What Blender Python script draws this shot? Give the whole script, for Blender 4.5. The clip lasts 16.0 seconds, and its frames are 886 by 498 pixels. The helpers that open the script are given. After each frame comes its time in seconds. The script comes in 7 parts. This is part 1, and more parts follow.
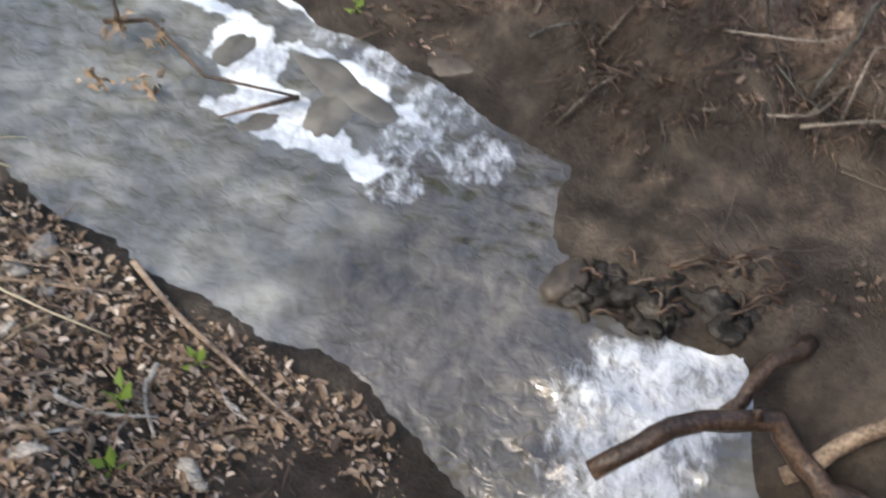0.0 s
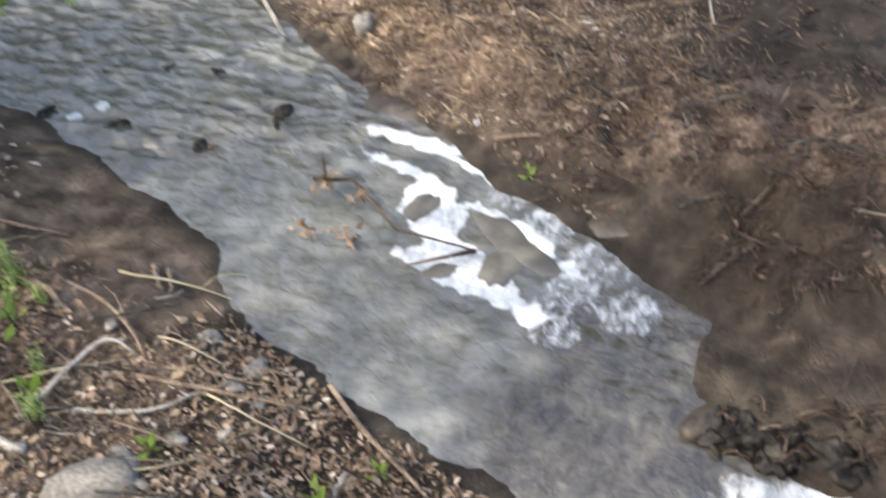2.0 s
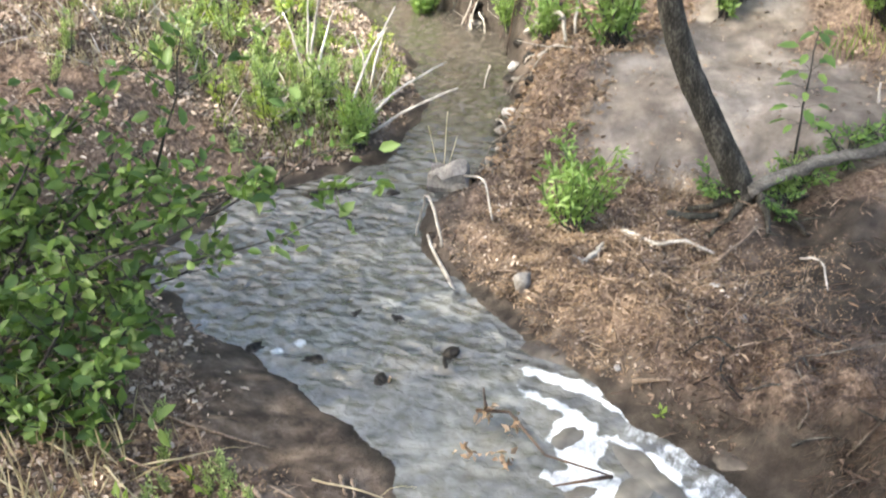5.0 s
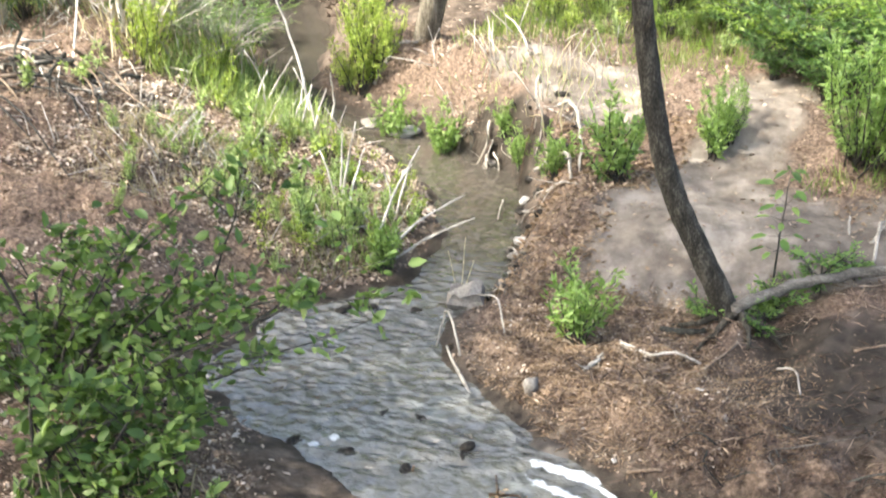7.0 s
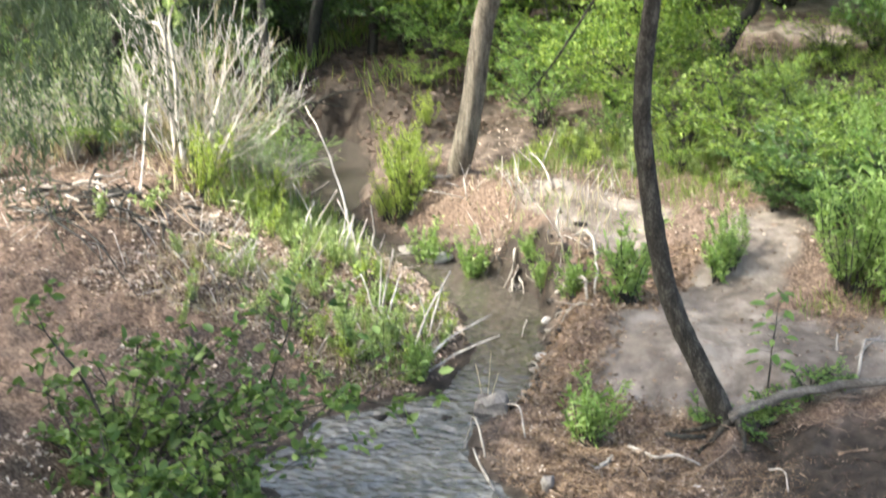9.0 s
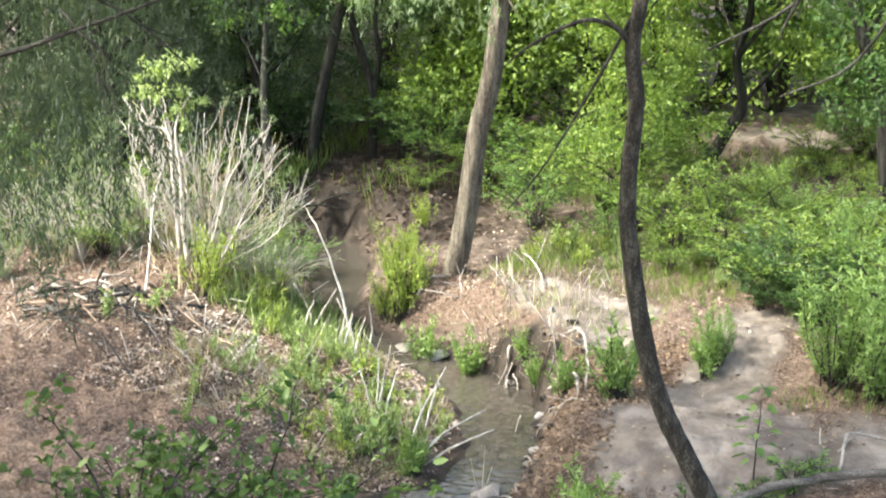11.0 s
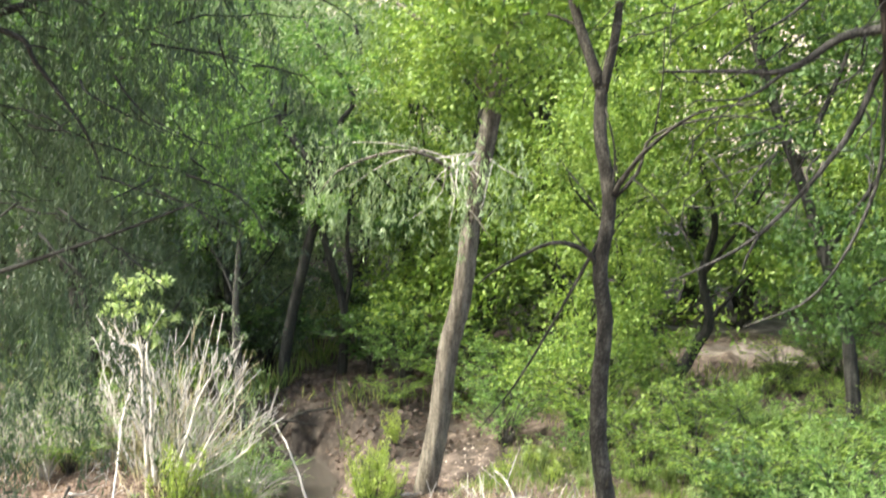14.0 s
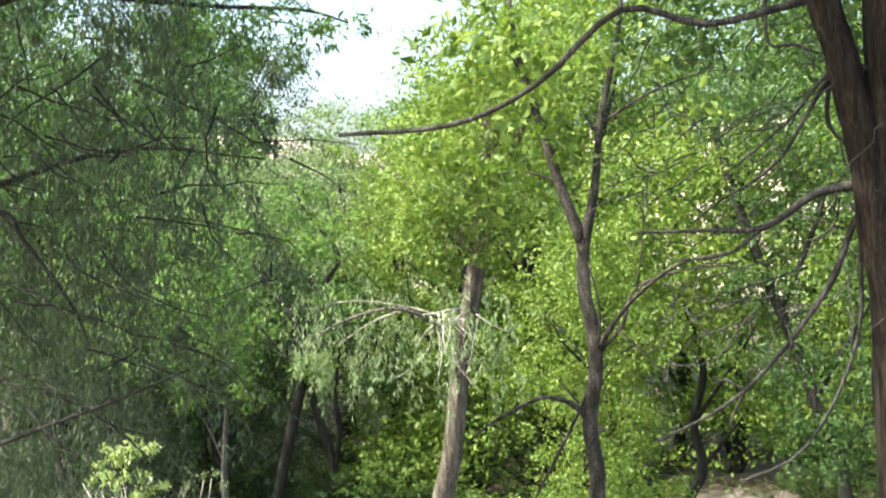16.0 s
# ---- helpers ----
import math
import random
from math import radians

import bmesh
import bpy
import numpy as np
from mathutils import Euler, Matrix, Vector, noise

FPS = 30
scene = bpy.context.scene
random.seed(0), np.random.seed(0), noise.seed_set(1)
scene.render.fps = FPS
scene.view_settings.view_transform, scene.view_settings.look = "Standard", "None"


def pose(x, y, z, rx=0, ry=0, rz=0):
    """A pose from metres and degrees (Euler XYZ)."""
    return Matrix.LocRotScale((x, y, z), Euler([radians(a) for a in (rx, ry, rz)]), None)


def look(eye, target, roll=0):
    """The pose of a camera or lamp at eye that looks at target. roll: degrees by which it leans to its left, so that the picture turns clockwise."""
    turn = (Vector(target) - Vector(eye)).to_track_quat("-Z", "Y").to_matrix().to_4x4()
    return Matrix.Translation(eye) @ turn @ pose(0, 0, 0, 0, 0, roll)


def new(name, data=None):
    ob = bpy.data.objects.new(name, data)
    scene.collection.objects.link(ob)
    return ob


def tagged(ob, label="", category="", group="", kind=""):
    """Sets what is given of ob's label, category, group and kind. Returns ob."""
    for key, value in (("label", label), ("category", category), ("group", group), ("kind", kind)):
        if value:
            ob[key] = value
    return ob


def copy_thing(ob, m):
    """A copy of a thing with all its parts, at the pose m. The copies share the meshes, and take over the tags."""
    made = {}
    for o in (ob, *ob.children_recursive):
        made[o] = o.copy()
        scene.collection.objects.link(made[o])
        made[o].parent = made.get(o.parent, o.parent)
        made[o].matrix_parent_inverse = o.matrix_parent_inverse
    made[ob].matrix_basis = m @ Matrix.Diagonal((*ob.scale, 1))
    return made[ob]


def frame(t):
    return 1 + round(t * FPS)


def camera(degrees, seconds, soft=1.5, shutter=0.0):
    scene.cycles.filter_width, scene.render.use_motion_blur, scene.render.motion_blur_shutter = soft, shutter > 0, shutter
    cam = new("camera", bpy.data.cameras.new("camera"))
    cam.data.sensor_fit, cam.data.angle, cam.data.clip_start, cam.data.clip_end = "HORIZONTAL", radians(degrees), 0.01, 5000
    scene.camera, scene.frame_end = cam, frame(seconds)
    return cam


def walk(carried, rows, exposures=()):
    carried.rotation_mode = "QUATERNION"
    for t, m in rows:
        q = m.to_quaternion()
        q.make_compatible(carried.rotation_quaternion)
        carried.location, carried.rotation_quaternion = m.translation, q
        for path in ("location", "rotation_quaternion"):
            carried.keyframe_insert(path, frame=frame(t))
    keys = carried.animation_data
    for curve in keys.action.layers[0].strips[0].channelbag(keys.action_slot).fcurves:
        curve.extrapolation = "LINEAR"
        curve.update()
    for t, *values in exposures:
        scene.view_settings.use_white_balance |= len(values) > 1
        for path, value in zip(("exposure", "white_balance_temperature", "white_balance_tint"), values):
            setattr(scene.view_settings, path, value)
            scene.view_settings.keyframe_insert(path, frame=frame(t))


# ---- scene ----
cam = camera(35.99, 16.0, soft=2.0, shutter=0.8)
# seconds, eye x, y, z, yaw to the left, pitch up, roll
PATH = [
    (0.0, -0.000, 0.000, 3.400, -0.00, -47.67, 5.67),
    (0.5, -0.007, -0.091, 3.549, 2.32, -46.56, 4.43),
    (1.0, -0.005, -0.249, 3.653, 4.49, -44.71, 3.73),
    (1.5, 0.004, -0.404, 3.801, 6.70, -43.89, 2.97),
    (2.0, 0.020, -0.510, 3.927, 9.90, -42.14, 1.56),
    (2.5, 0.029, -0.650, 4.047, 12.90, -39.88, 0.07),
    (3.0, 0.108, -0.869, 4.231, 15.65, -37.66, -1.10),
    (3.5, 0.129, -1.061, 4.367, 16.44, -36.07, -1.44),
    (3.7, 0.132, -1.120, 4.404, 17.21, -35.47, -1.64),
    (5.8, 0.278, -1.708, 4.570, 17.75, -29.04, -0.62),
    (6.0, 0.302, -1.818, 4.592, 17.87, -28.48, -0.55),
    (6.5, 0.373, -2.150, 4.696, 17.79, -26.76, -0.51),
    (7.0, 0.472, -2.444, 4.886, 18.07, -25.41, -0.59),
    (7.5, 0.557, -2.657, 4.980, 18.30, -24.58, -0.89),
    (8.0, 0.642, -2.951, 5.118, 18.39, -23.28, -1.18),
    (8.5, 0.774, -3.242, 5.235, 18.54, -21.88, -1.00),
    (9.0, 0.907, -3.534, 5.313, 19.67, -20.06, -1.04),
    (9.2, 0.947, -3.626, 5.336, 19.79, -19.28, -1.12),
    (11.3, 1.086, -3.944, 5.426, 19.50, -15.24, -1.15),
    (11.5, 1.086, -3.950, 5.431, 19.56, -14.74, -1.38),
    (12.0, 1.085, -3.970, 5.444, 19.23, -13.04, -0.69),
    (12.5, 1.080, -3.982, 5.451, 19.38, -11.95, -0.50),
    (13.0, 1.084, -3.986, 5.463, 18.86, -10.75, -0.70),
    (13.5, 1.092, -3.986, 5.482, 18.55, -8.91, -0.80),
    (14.0, 1.099, -4.012, 5.498, 18.13, -6.93, -0.68),
    (14.5, 1.107, -4.029, 5.517, 17.77, -5.93, -0.65),
    (15.0, 1.105, -4.038, 5.532, 17.85, -4.28, -0.84),
    (15.5, 1.102, -4.044, 5.546, 17.52, -1.79, -1.96),
    (16.0, 1.117, -4.042, 5.558, 17.40, -0.61, -2.61),
]


def seen_from(x, y, z, yaw, pitch, roll):
    a, b = radians(yaw), radians(pitch)
    ahead = Vector((-math.sin(a) * math.cos(b), math.cos(a) * math.cos(b), math.sin(b)))
    return look((x, y, z), Vector((x, y, z)) + ahead, roll)


walk(cam, [(row[0], seen_from(*row[1:])) for row in PATH], exposures=[(0, 1.74, 6450, 8), (1.0, 1.78, 6500, 8), (3.5, 2.18, 6650, 7), (6.5, 2.27, 6650, 6), (8.5, 2.3, 6600, 6), (9.0, 2.04, 6450, 6), (11.5, 2.06, 6450, 5), (13.5, 2.06, 6450, 5), (16, 1.98, 6450, 5)])

# ---- sky, sun, exposure ----
SUN_FROM = Vector((-0.50, -0.42, 0.76)).normalized()
world = bpy.data.worlds.new("sky")
scene.world = world
world.use_nodes = True
wn = world.node_tree
sky = wn.nodes.new("ShaderNodeTexSky")
sky.sky_type = 'NISHITA'
sky.sun_disc = False
sky.sun_elevation = math.asin(SUN_FROM.z)
sky.sun_rotation = math.atan2(SUN_FROM.x, SUN_FROM.y)
sky.dust_density = 5.0
wn.links.new(sky.outputs[0], wn.nodes["Background"].inputs[0])
wn.nodes["Background"].inputs[1].default_value = 0.15
sun_data = bpy.data.lights.new("sun", 'SUN')
sun_data.energy, sun_data.angle, sun_data.color = 2.4, radians(0.6), (1.0, 0.95, 0.86)
sun = new("sun", sun_data)
sun.matrix_world = look(SUN_FROM * 50, (0, 0, 0))


# ---- materials ----
def material(name, colours, rough=0.8, scale=6.0, bump=0.3, fine=40.0, metal=0.0, stretch=(1, 1, 1), island=0.0, spec=0.3):
    """Two scales of noise over a ramp of colours, with relief."""
    m = bpy.data.materials.new(name)
    m.use_nodes = True
    n, l = m.node_tree.nodes, m.node_tree.links
    b = n["Principled BSDF"]
    b.inputs["Roughness"].default_value = rough
    b.inputs["Metallic"].default_value = metal
    b.inputs["Specular IOR Level"].default_value = spec
    tc, mp = n.new("ShaderNodeTexCoord"), n.new("ShaderNodeMapping")
    mp.inputs["Scale"].default_value = stretch
    l.new(tc.outputs["Object"], mp.inputs[0])
    big, small = n.new("ShaderNodeTexNoise"), n.new("ShaderNodeTexNoise")
    for tex, s in ((big, scale), (small, fine)):
        tex.inputs["Scale"].default_value, tex.inputs["Detail"].default_value = s, 6
        l.new(mp.outputs[0], tex.inputs["Vector"])
    mix = n.new("ShaderNodeMath")
    mix.operation = 'MULTIPLY_ADD'
    mix.inputs[1].default_value = 0.5
    half = n.new("ShaderNodeMath")
    half.operation = 'MULTIPLY'
    half.inputs[1].default_value = 0.5
    l.new(small.outputs["Fac"], half.inputs[0])
    l.new(big.outputs["Fac"], mix.inputs[0])
    l.new(half.outputs[0], mix.inputs[2])
    fac = mix.outputs[0]
    ramp = n.new("ShaderNodeValToRGB")
    stops = np.linspace(0.38, 0.62, len(colours))
    while len(ramp.color_ramp.elements) < len(colours):
        ramp.color_ramp.elements.new(0.5)
    for e, p, c in zip(ramp.color_ramp.elements, stops, colours):
        e.position, e.color = p, (*c, 1)
    if island:
        geo = n.new("ShaderNodeNewGeometry")
        a = n.new("ShaderNodeMix")
        a.inputs[0].default_value = island
        l.new(fac, a.inputs[2])
        spread = n.new("ShaderNodeMapRange")
        spread.inputs["To Min"].default_value, spread.inputs["To Max"].default_value = 0.36, 0.64
        l.new(geo.outputs["Random Per Island"], spread.inputs[0])
        l.new(spread.outputs[0], a.inputs[3])
        fac = a.outputs[0]
    l.new(fac, ramp.inputs[0])
    l.new(ramp.outputs[0], b.inputs["Base Color"])
    bp = n.new("ShaderNodeBump")
    bp.inputs["Strength"].default_value, bp.inputs["Distance"].default_value = bump, 0.02
    l.new(mix.outputs[0], bp.inputs["Height"])
    l.new(bp.outputs[0], b.inputs["Normal"])
    return m


def leaf_material(name, colours, through_light=0.4, rough=0.45):
    """Leaves: a colour of its own for each, part of the light passes through."""
    m = material(name, colours, rough=rough, scale=0.9, fine=8.0, bump=0.1, island=0.65, spec=0.4)
    n, l = m.node_tree.nodes, m.node_tree.links
    b, out = n["Principled BSDF"], n["Material Output"]
    colour = b.inputs["Base Color"].links[0].from_socket
    tr = n.new("ShaderNodeBsdfTranslucent")
    gain = n.new("ShaderNodeMix")
    gain.data_type, gain.blend_type = 'RGBA', 'MULTIPLY'
    gain.inputs[0].default_value = 1.0
    gain.inputs[7].default_value = (1.2, 1.25, 0.7, 1)
    l.new(colour, gain.inputs[6])
    l.new(gain.outputs[2], tr.inputs[0])
    mx = n.new("ShaderNodeMixShader")
    mx.inputs[0].default_value = through_light
    l.new(b.outputs[0], mx.inputs[1])
    l.new(tr.outputs[0], mx.inputs[2])
    l.new(mx.outputs[0], out.inputs[0])
    return m


# LEAF_BRIGHT and LEAF_DARK also carry sun and shade in their colour.
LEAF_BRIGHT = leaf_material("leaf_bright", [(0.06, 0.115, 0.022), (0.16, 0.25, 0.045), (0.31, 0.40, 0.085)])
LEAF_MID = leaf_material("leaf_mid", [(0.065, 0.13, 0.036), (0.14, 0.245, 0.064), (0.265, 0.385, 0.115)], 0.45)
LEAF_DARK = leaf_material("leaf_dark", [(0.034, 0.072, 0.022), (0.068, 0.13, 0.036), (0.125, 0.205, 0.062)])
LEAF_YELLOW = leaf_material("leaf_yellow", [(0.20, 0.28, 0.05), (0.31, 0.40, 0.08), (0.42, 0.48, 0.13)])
LEAF_GREY = leaf_material("leaf_grey", [(0.038, 0.062, 0.036), (0.074, 0.110, 0.062), (0.13, 0.172, 0.10)], 0.35)
LEAF_SILVER = leaf_material("leaf_silver", [(0.13, 0.19, 0.09), (0.22, 0.30, 0.15), (0.36, 0.43, 0.25)], 0.35)
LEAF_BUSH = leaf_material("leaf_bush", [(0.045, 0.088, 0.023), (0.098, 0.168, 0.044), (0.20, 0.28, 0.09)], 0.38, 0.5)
LEAF_WILLOW = leaf_material("leaf_willow", [(0.13, 0.21, 0.06), (0.23, 0.35, 0.10), (0.36, 0.48, 0.18)])
LEAF_WEED = leaf_material("leaf_weed", [(0.20, 0.28, 0.10), (0.33, 0.43, 0.17), (0.48, 0.55, 0.28)])
GRASS = leaf_material("grass_blade", [(0.10, 0.17, 0.04), (0.18, 0.27, 0.06), (0.36, 0.36, 0.14)], 0.4)
STRAW = leaf_material("straw", [(0.30, 0.25, 0.15), (0.45, 0.39, 0.26), (0.58, 0.52, 0.38)], 0.2, 0.7)
LITTER = leaf_material("leaf_litter", [(0.075, 0.05, 0.036), (0.165, 0.113, 0.08), (0.28, 0.205, 0.152), (0.45, 0.365, 0.29)], 0.1, 0.7)
LITTER_PALE = leaf_material("leaf_litter_pale", [(0.16, 0.115, 0.088), (0.31, 0.238, 0.188), (0.45, 0.37, 0.305), (0.62, 0.545, 0.47)], 0.1, 0.7)
# Damp leaves by the water; also leaves darkened to paint the slope's shade.
LITTER_WET_SHADE = leaf_material("leaf_litter_damp_shade", [(0.03, 0.02, 0.015), (0.07, 0.045, 0.032), (0.13, 0.09, 0.064)], 0.1, 0.5)
BARK_GREY = material("bark_grey", [(0.015, 0.0145, 0.012), (0.042, 0.040, 0.034), (0.105, 0.10, 0.088)], 0.9, 5, 0.9, 45, stretch=(3, 3, 0.5))
BARK_BROWN = material("bark_brown", [(0.038, 0.032, 0.0235), (0.12, 0.103, 0.079), (0.235, 0.208, 0.166)], 0.9, 5, 1.0, 40, stretch=(4, 4, 0.4))
BARK_DARK = material("bark_dark", [(0.013, 0.0128, 0.0105), (0.031, 0.030, 0.025), (0.062, 0.060, 0.050)], 0.9, 6, 0.8, 45, stretch=(3, 3, 0.5))
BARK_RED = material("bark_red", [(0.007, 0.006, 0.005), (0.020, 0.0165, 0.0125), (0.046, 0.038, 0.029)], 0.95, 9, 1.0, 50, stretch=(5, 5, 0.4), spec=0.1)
DEADWOOD = material("deadwood_grey", [(0.18, 0.16, 0.132), (0.32, 0.29, 0.25), (0.49, 0.455, 0.405)], 0.8, 4, 0.5, 50, stretch=(2, 2, 0.5))
PALEWOOD = material("deadwood_pale", [(0.28, 0.255, 0.22), (0.47, 0.435, 0.39), (0.66, 0.63, 0.58)], 0.8, 4, 0.5, 50, stretch=(2, 2, 0.5))
LIMBWOOD = material("weathered_limb", [(0.055, 0.049, 0.041), (0.125, 0.113, 0.096), (0.24, 0.22, 0.192)], 0.85, 5, 0.8, 45, stretch=(0.6, 3, 3))
ROOTWOOD = material("root_brown", [(0.05, 0.041, 0.032), (0.11, 0.092, 0.075), (0.20, 0.172, 0.142)], 0.85, 6, 0.6, 60)
DRIFTWOOD = material("driftwood_brown", [(0.09, 0.065, 0.045), (0.19, 0.14, 0.10), (0.31, 0.24, 0.18)], 0.8, 6, 0.6, 60)
WETWOOD = material("wet_wood", [(0.018, 0.012, 0.009), (0.05, 0.032, 0.022), (0.11, 0.07, 0.045)], 0.35, 6, 0.6, 60)
STONE = material("stone_grey", [(0.12, 0.107, 0.094), (0.21, 0.19, 0.168), (0.31, 0.287, 0.257)], 0.75, 4, 0.5, 60)
STONE_PALE = material("stone_pale", [(0.32, 0.30, 0.275), (0.44, 0.415, 0.39), (0.56, 0.535, 0.51)], 0.7, 5, 0.4, 60)
STONE_WET = material("stone_wet", [(0.007, 0.006, 0.005), (0.017, 0.0145, 0.012), (0.045, 0.039, 0.032)], 0.5, 9, 0.9, 50, spec=0.18)
MUD = material("wet_mud", [(0.038, 0.031, 0.024), (0.062, 0.050, 0.040), (0.090, 0.074, 0.061)], 0.5, 3, 0.4, 25)
HILL = material("dry_hill", [(0.30, 0.24, 0.18), (0.42, 0.34, 0.27), (0.55, 0.46, 0.37)], 0.9, 0.06, 0.5, 0.5)


def ground_material():
    m = bpy.data.materials.new("creek_ground")
    m.use_nodes = True
    n, l = m.node_tree.nodes, m.node_tree.links
    b = n["Principled BSDF"]
    tc = n.new("ShaderNodeTexCoord")
    at = n.new("ShaderNodeAttribute")
    at.attribute_name = "surface"
    sep = n.new("ShaderNodeSeparateColor")
    l.new(at.outputs["Color"], sep.inputs[0])

    def tex(scale, detail=8):
        t = n.new("ShaderNodeTexNoise")
        t.inputs["Scale"].default_value, t.inputs["Detail"].default_value, t.inputs["Roughness"].default_value = scale, detail, 0.65
        l.new(tc.outputs["Object"], t.inputs["Vector"])
        return t.outputs["Fac"]

    def ramp(fac, colours, lo=0.37, hi=0.64):
        r = n.new("ShaderNodeValToRGB")
        while len(r.color_ramp.elements) < len(colours):
            r.color_ramp.elements.new(0.5)
        for e, p, c in zip(r.color_ramp.elements, np.linspace(lo, hi, len(colours)), colours):
            e.position, e.color = p, (*c, 1)
        l.new(fac, r.inputs[0])
        return r.outputs[0]

    def blend(fac, a, c):
        x = n.new("ShaderNodeMix")
        x.data_type = 'RGBA'
        l.new(fac, x.inputs[0])
        l.new(a, x.inputs[6])
        l.new(c, x.inputs[7])
        return x.outputs[2]

    def ragged(channel, amount=0.5):
        """A mask whose border is broken up by noise."""
        a = n.new("ShaderNodeMath")
        a.operation = 'MULTIPLY_ADD'
        a.inputs[1].default_value = amount
        l.new(tex(9), a.inputs[0])
        l.new(channel, a.inputs[2])
        r = n.new("ShaderNodeMapRange")
        r.inputs["From Min"].default_value, r.inputs["From Max"].default_value = 0.5, 0.85
        l.new(a.outputs[0], r.inputs[0])
        return r.outputs[0]

    soil = ramp(tex(7), [(0.05, 0.038, 0.03), (0.105, 0.081, 0.063), (0.178, 0.14, 0.112)])
    litter = ramp(tex(32), [(0.068, 0.047, 0.034), (0.15, 0.107, 0.08), (0.26, 0.195, 0.15)])
    sand = ramp(tex(3), [(0.125, 0.104, 0.085), (0.21, 0.178, 0.148), (0.32, 0.28, 0.24)])
    # Wet mud; the same dark ramp also paints shade on the banks.
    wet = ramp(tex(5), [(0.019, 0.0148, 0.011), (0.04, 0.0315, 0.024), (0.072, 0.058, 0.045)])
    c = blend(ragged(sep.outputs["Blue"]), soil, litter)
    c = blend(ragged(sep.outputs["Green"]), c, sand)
    wet_shade_mask = ragged(sep.outputs["Red"])
    c = blend(wet_shade_mask, c, wet)
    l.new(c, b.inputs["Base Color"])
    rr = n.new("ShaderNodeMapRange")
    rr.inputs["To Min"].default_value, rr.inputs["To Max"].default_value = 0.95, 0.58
    l.new(wet_shade_mask, rr.inputs[0])
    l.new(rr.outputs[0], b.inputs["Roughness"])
    b.inputs["Specular IOR Level"].default_value = 0.2
    add = n.new("ShaderNodeMath")
    l.new(tex(14), add.inputs[0])
    l.new(tex(60), add.inputs[1])
    bp = n.new("ShaderNodeBump")
    bp.inputs["Strength"].default_value, bp.inputs["Distance"].default_value = 0.7, 0.03
    l.new(add.outputs[0], bp.inputs["Height"])
    l.new(bp.outputs[0], b.inputs["Normal"])
    return m


def water_material():
    """Murky brown water with small ripples; white where it breaks and where sheen is painted."""
    m = bpy.data.materials.new("creek_water")
    m.use_nodes = True
    n, l = m.node_tree.nodes, m.node_tree.links
    b = n["Principled BSDF"]
    tc = n.new("ShaderNodeTexCoord")
    at = n.new("ShaderNodeAttribute")
    at.attribute_name = "churn"
    sep = n.new("ShaderNodeSeparateColor")
    l.new(at.outputs["Color"], sep.inputs[0])

    def tex(scale, stretch=(1, 1, 1), detail=6, rough=0.6, warp=0.0):
        mp = n.new("ShaderNodeMapping")
        mp.inputs["Scale"].default_value = stretch
        mp.inputs["Rotation"].default_value = (0, 0, radians(35))
        l.new(tc.outputs["Object"], mp.inputs[0])
        t = n.new("ShaderNodeTexNoise")
        t.inputs["Scale"].default_value, t.inputs["Detail"].default_value, t.inputs["Roughness"].default_value = scale, detail, rough
        t.inputs["Distortion"].default_value = warp
        l.new(mp.outputs[0], t.inputs["Vector"])
        return t.outputs["Fac"]

    def math2(op, a, c):
        x = n.new("ShaderNodeMath")
        x.operation = op
        for k, v in enumerate((a, c)):
            if isinstance(v, (int, float)):
                x.inputs[k].default_value = v
            else:
                l.new(v, x.inputs[k])
        return x.outputs[0]

    murk = n.new("ShaderNodeValToRGB")
    for k in range(2):
        murk.color_ramp.elements.new(0.5)
    for e, p, c in zip(murk.color_ramp.elements, (0.36, 0.46, 0.54, 0.66), ((0.078, 0.073, 0.061), (0.104, 0.100, 0.089), (0.130, 0.128, 0.119), (0.160, 0.160, 0.153))):
        e.position, e.color = p, (*c, 1)
    spots = math2('MULTIPLY', tex(9, (1, 0.8, 1), 4, 0.6, 0.4), 0.5)
    l.new(math2('ADD', math2('MULTIPLY', tex(1.9, warp=0.5), 0.5), spots), murk.inputs[0])
    silt = n.new("ShaderNodeMix")
    silt.data_type = 'RGBA'
    l.new(sep.outputs["Blue"], silt.inputs[0])
    l.new(murk.outputs[0], silt.inputs[6])
    bed = n.new("ShaderNodeValToRGB")
    for e, p, c in zip(bed.color_ramp.elements, (0.36, 0.64), ((0.034, 0.028, 0.021), (0.094, 0.083, 0.067))):
        e.position, e.color = p, (*c, 1)
    l.new(tex(13, (1, 0.7, 1), 6, 0.65, 0.5), bed.inputs[0])
    l.new(bed.outputs[0], silt.inputs[7])
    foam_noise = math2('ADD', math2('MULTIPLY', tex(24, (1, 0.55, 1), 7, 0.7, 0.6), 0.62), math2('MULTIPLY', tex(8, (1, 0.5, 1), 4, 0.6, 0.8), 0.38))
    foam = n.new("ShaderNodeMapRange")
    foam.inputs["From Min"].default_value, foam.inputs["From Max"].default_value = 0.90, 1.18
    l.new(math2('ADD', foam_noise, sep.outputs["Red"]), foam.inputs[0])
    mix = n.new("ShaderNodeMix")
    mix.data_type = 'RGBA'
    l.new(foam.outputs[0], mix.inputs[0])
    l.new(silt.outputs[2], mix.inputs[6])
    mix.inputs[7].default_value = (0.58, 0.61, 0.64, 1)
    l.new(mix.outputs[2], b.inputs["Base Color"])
    ro = n.new("ShaderNodeMapRange")
    ro.inputs["To Min"].default_value, ro.inputs["To Max"].default_value = 0.06, 0.6
    l.new(foam.outputs[0], ro.inputs[0])
    l.new(ro.outputs[0], b.inputs["Roughness"])
    b.inputs["IOR"].default_value = 1.45
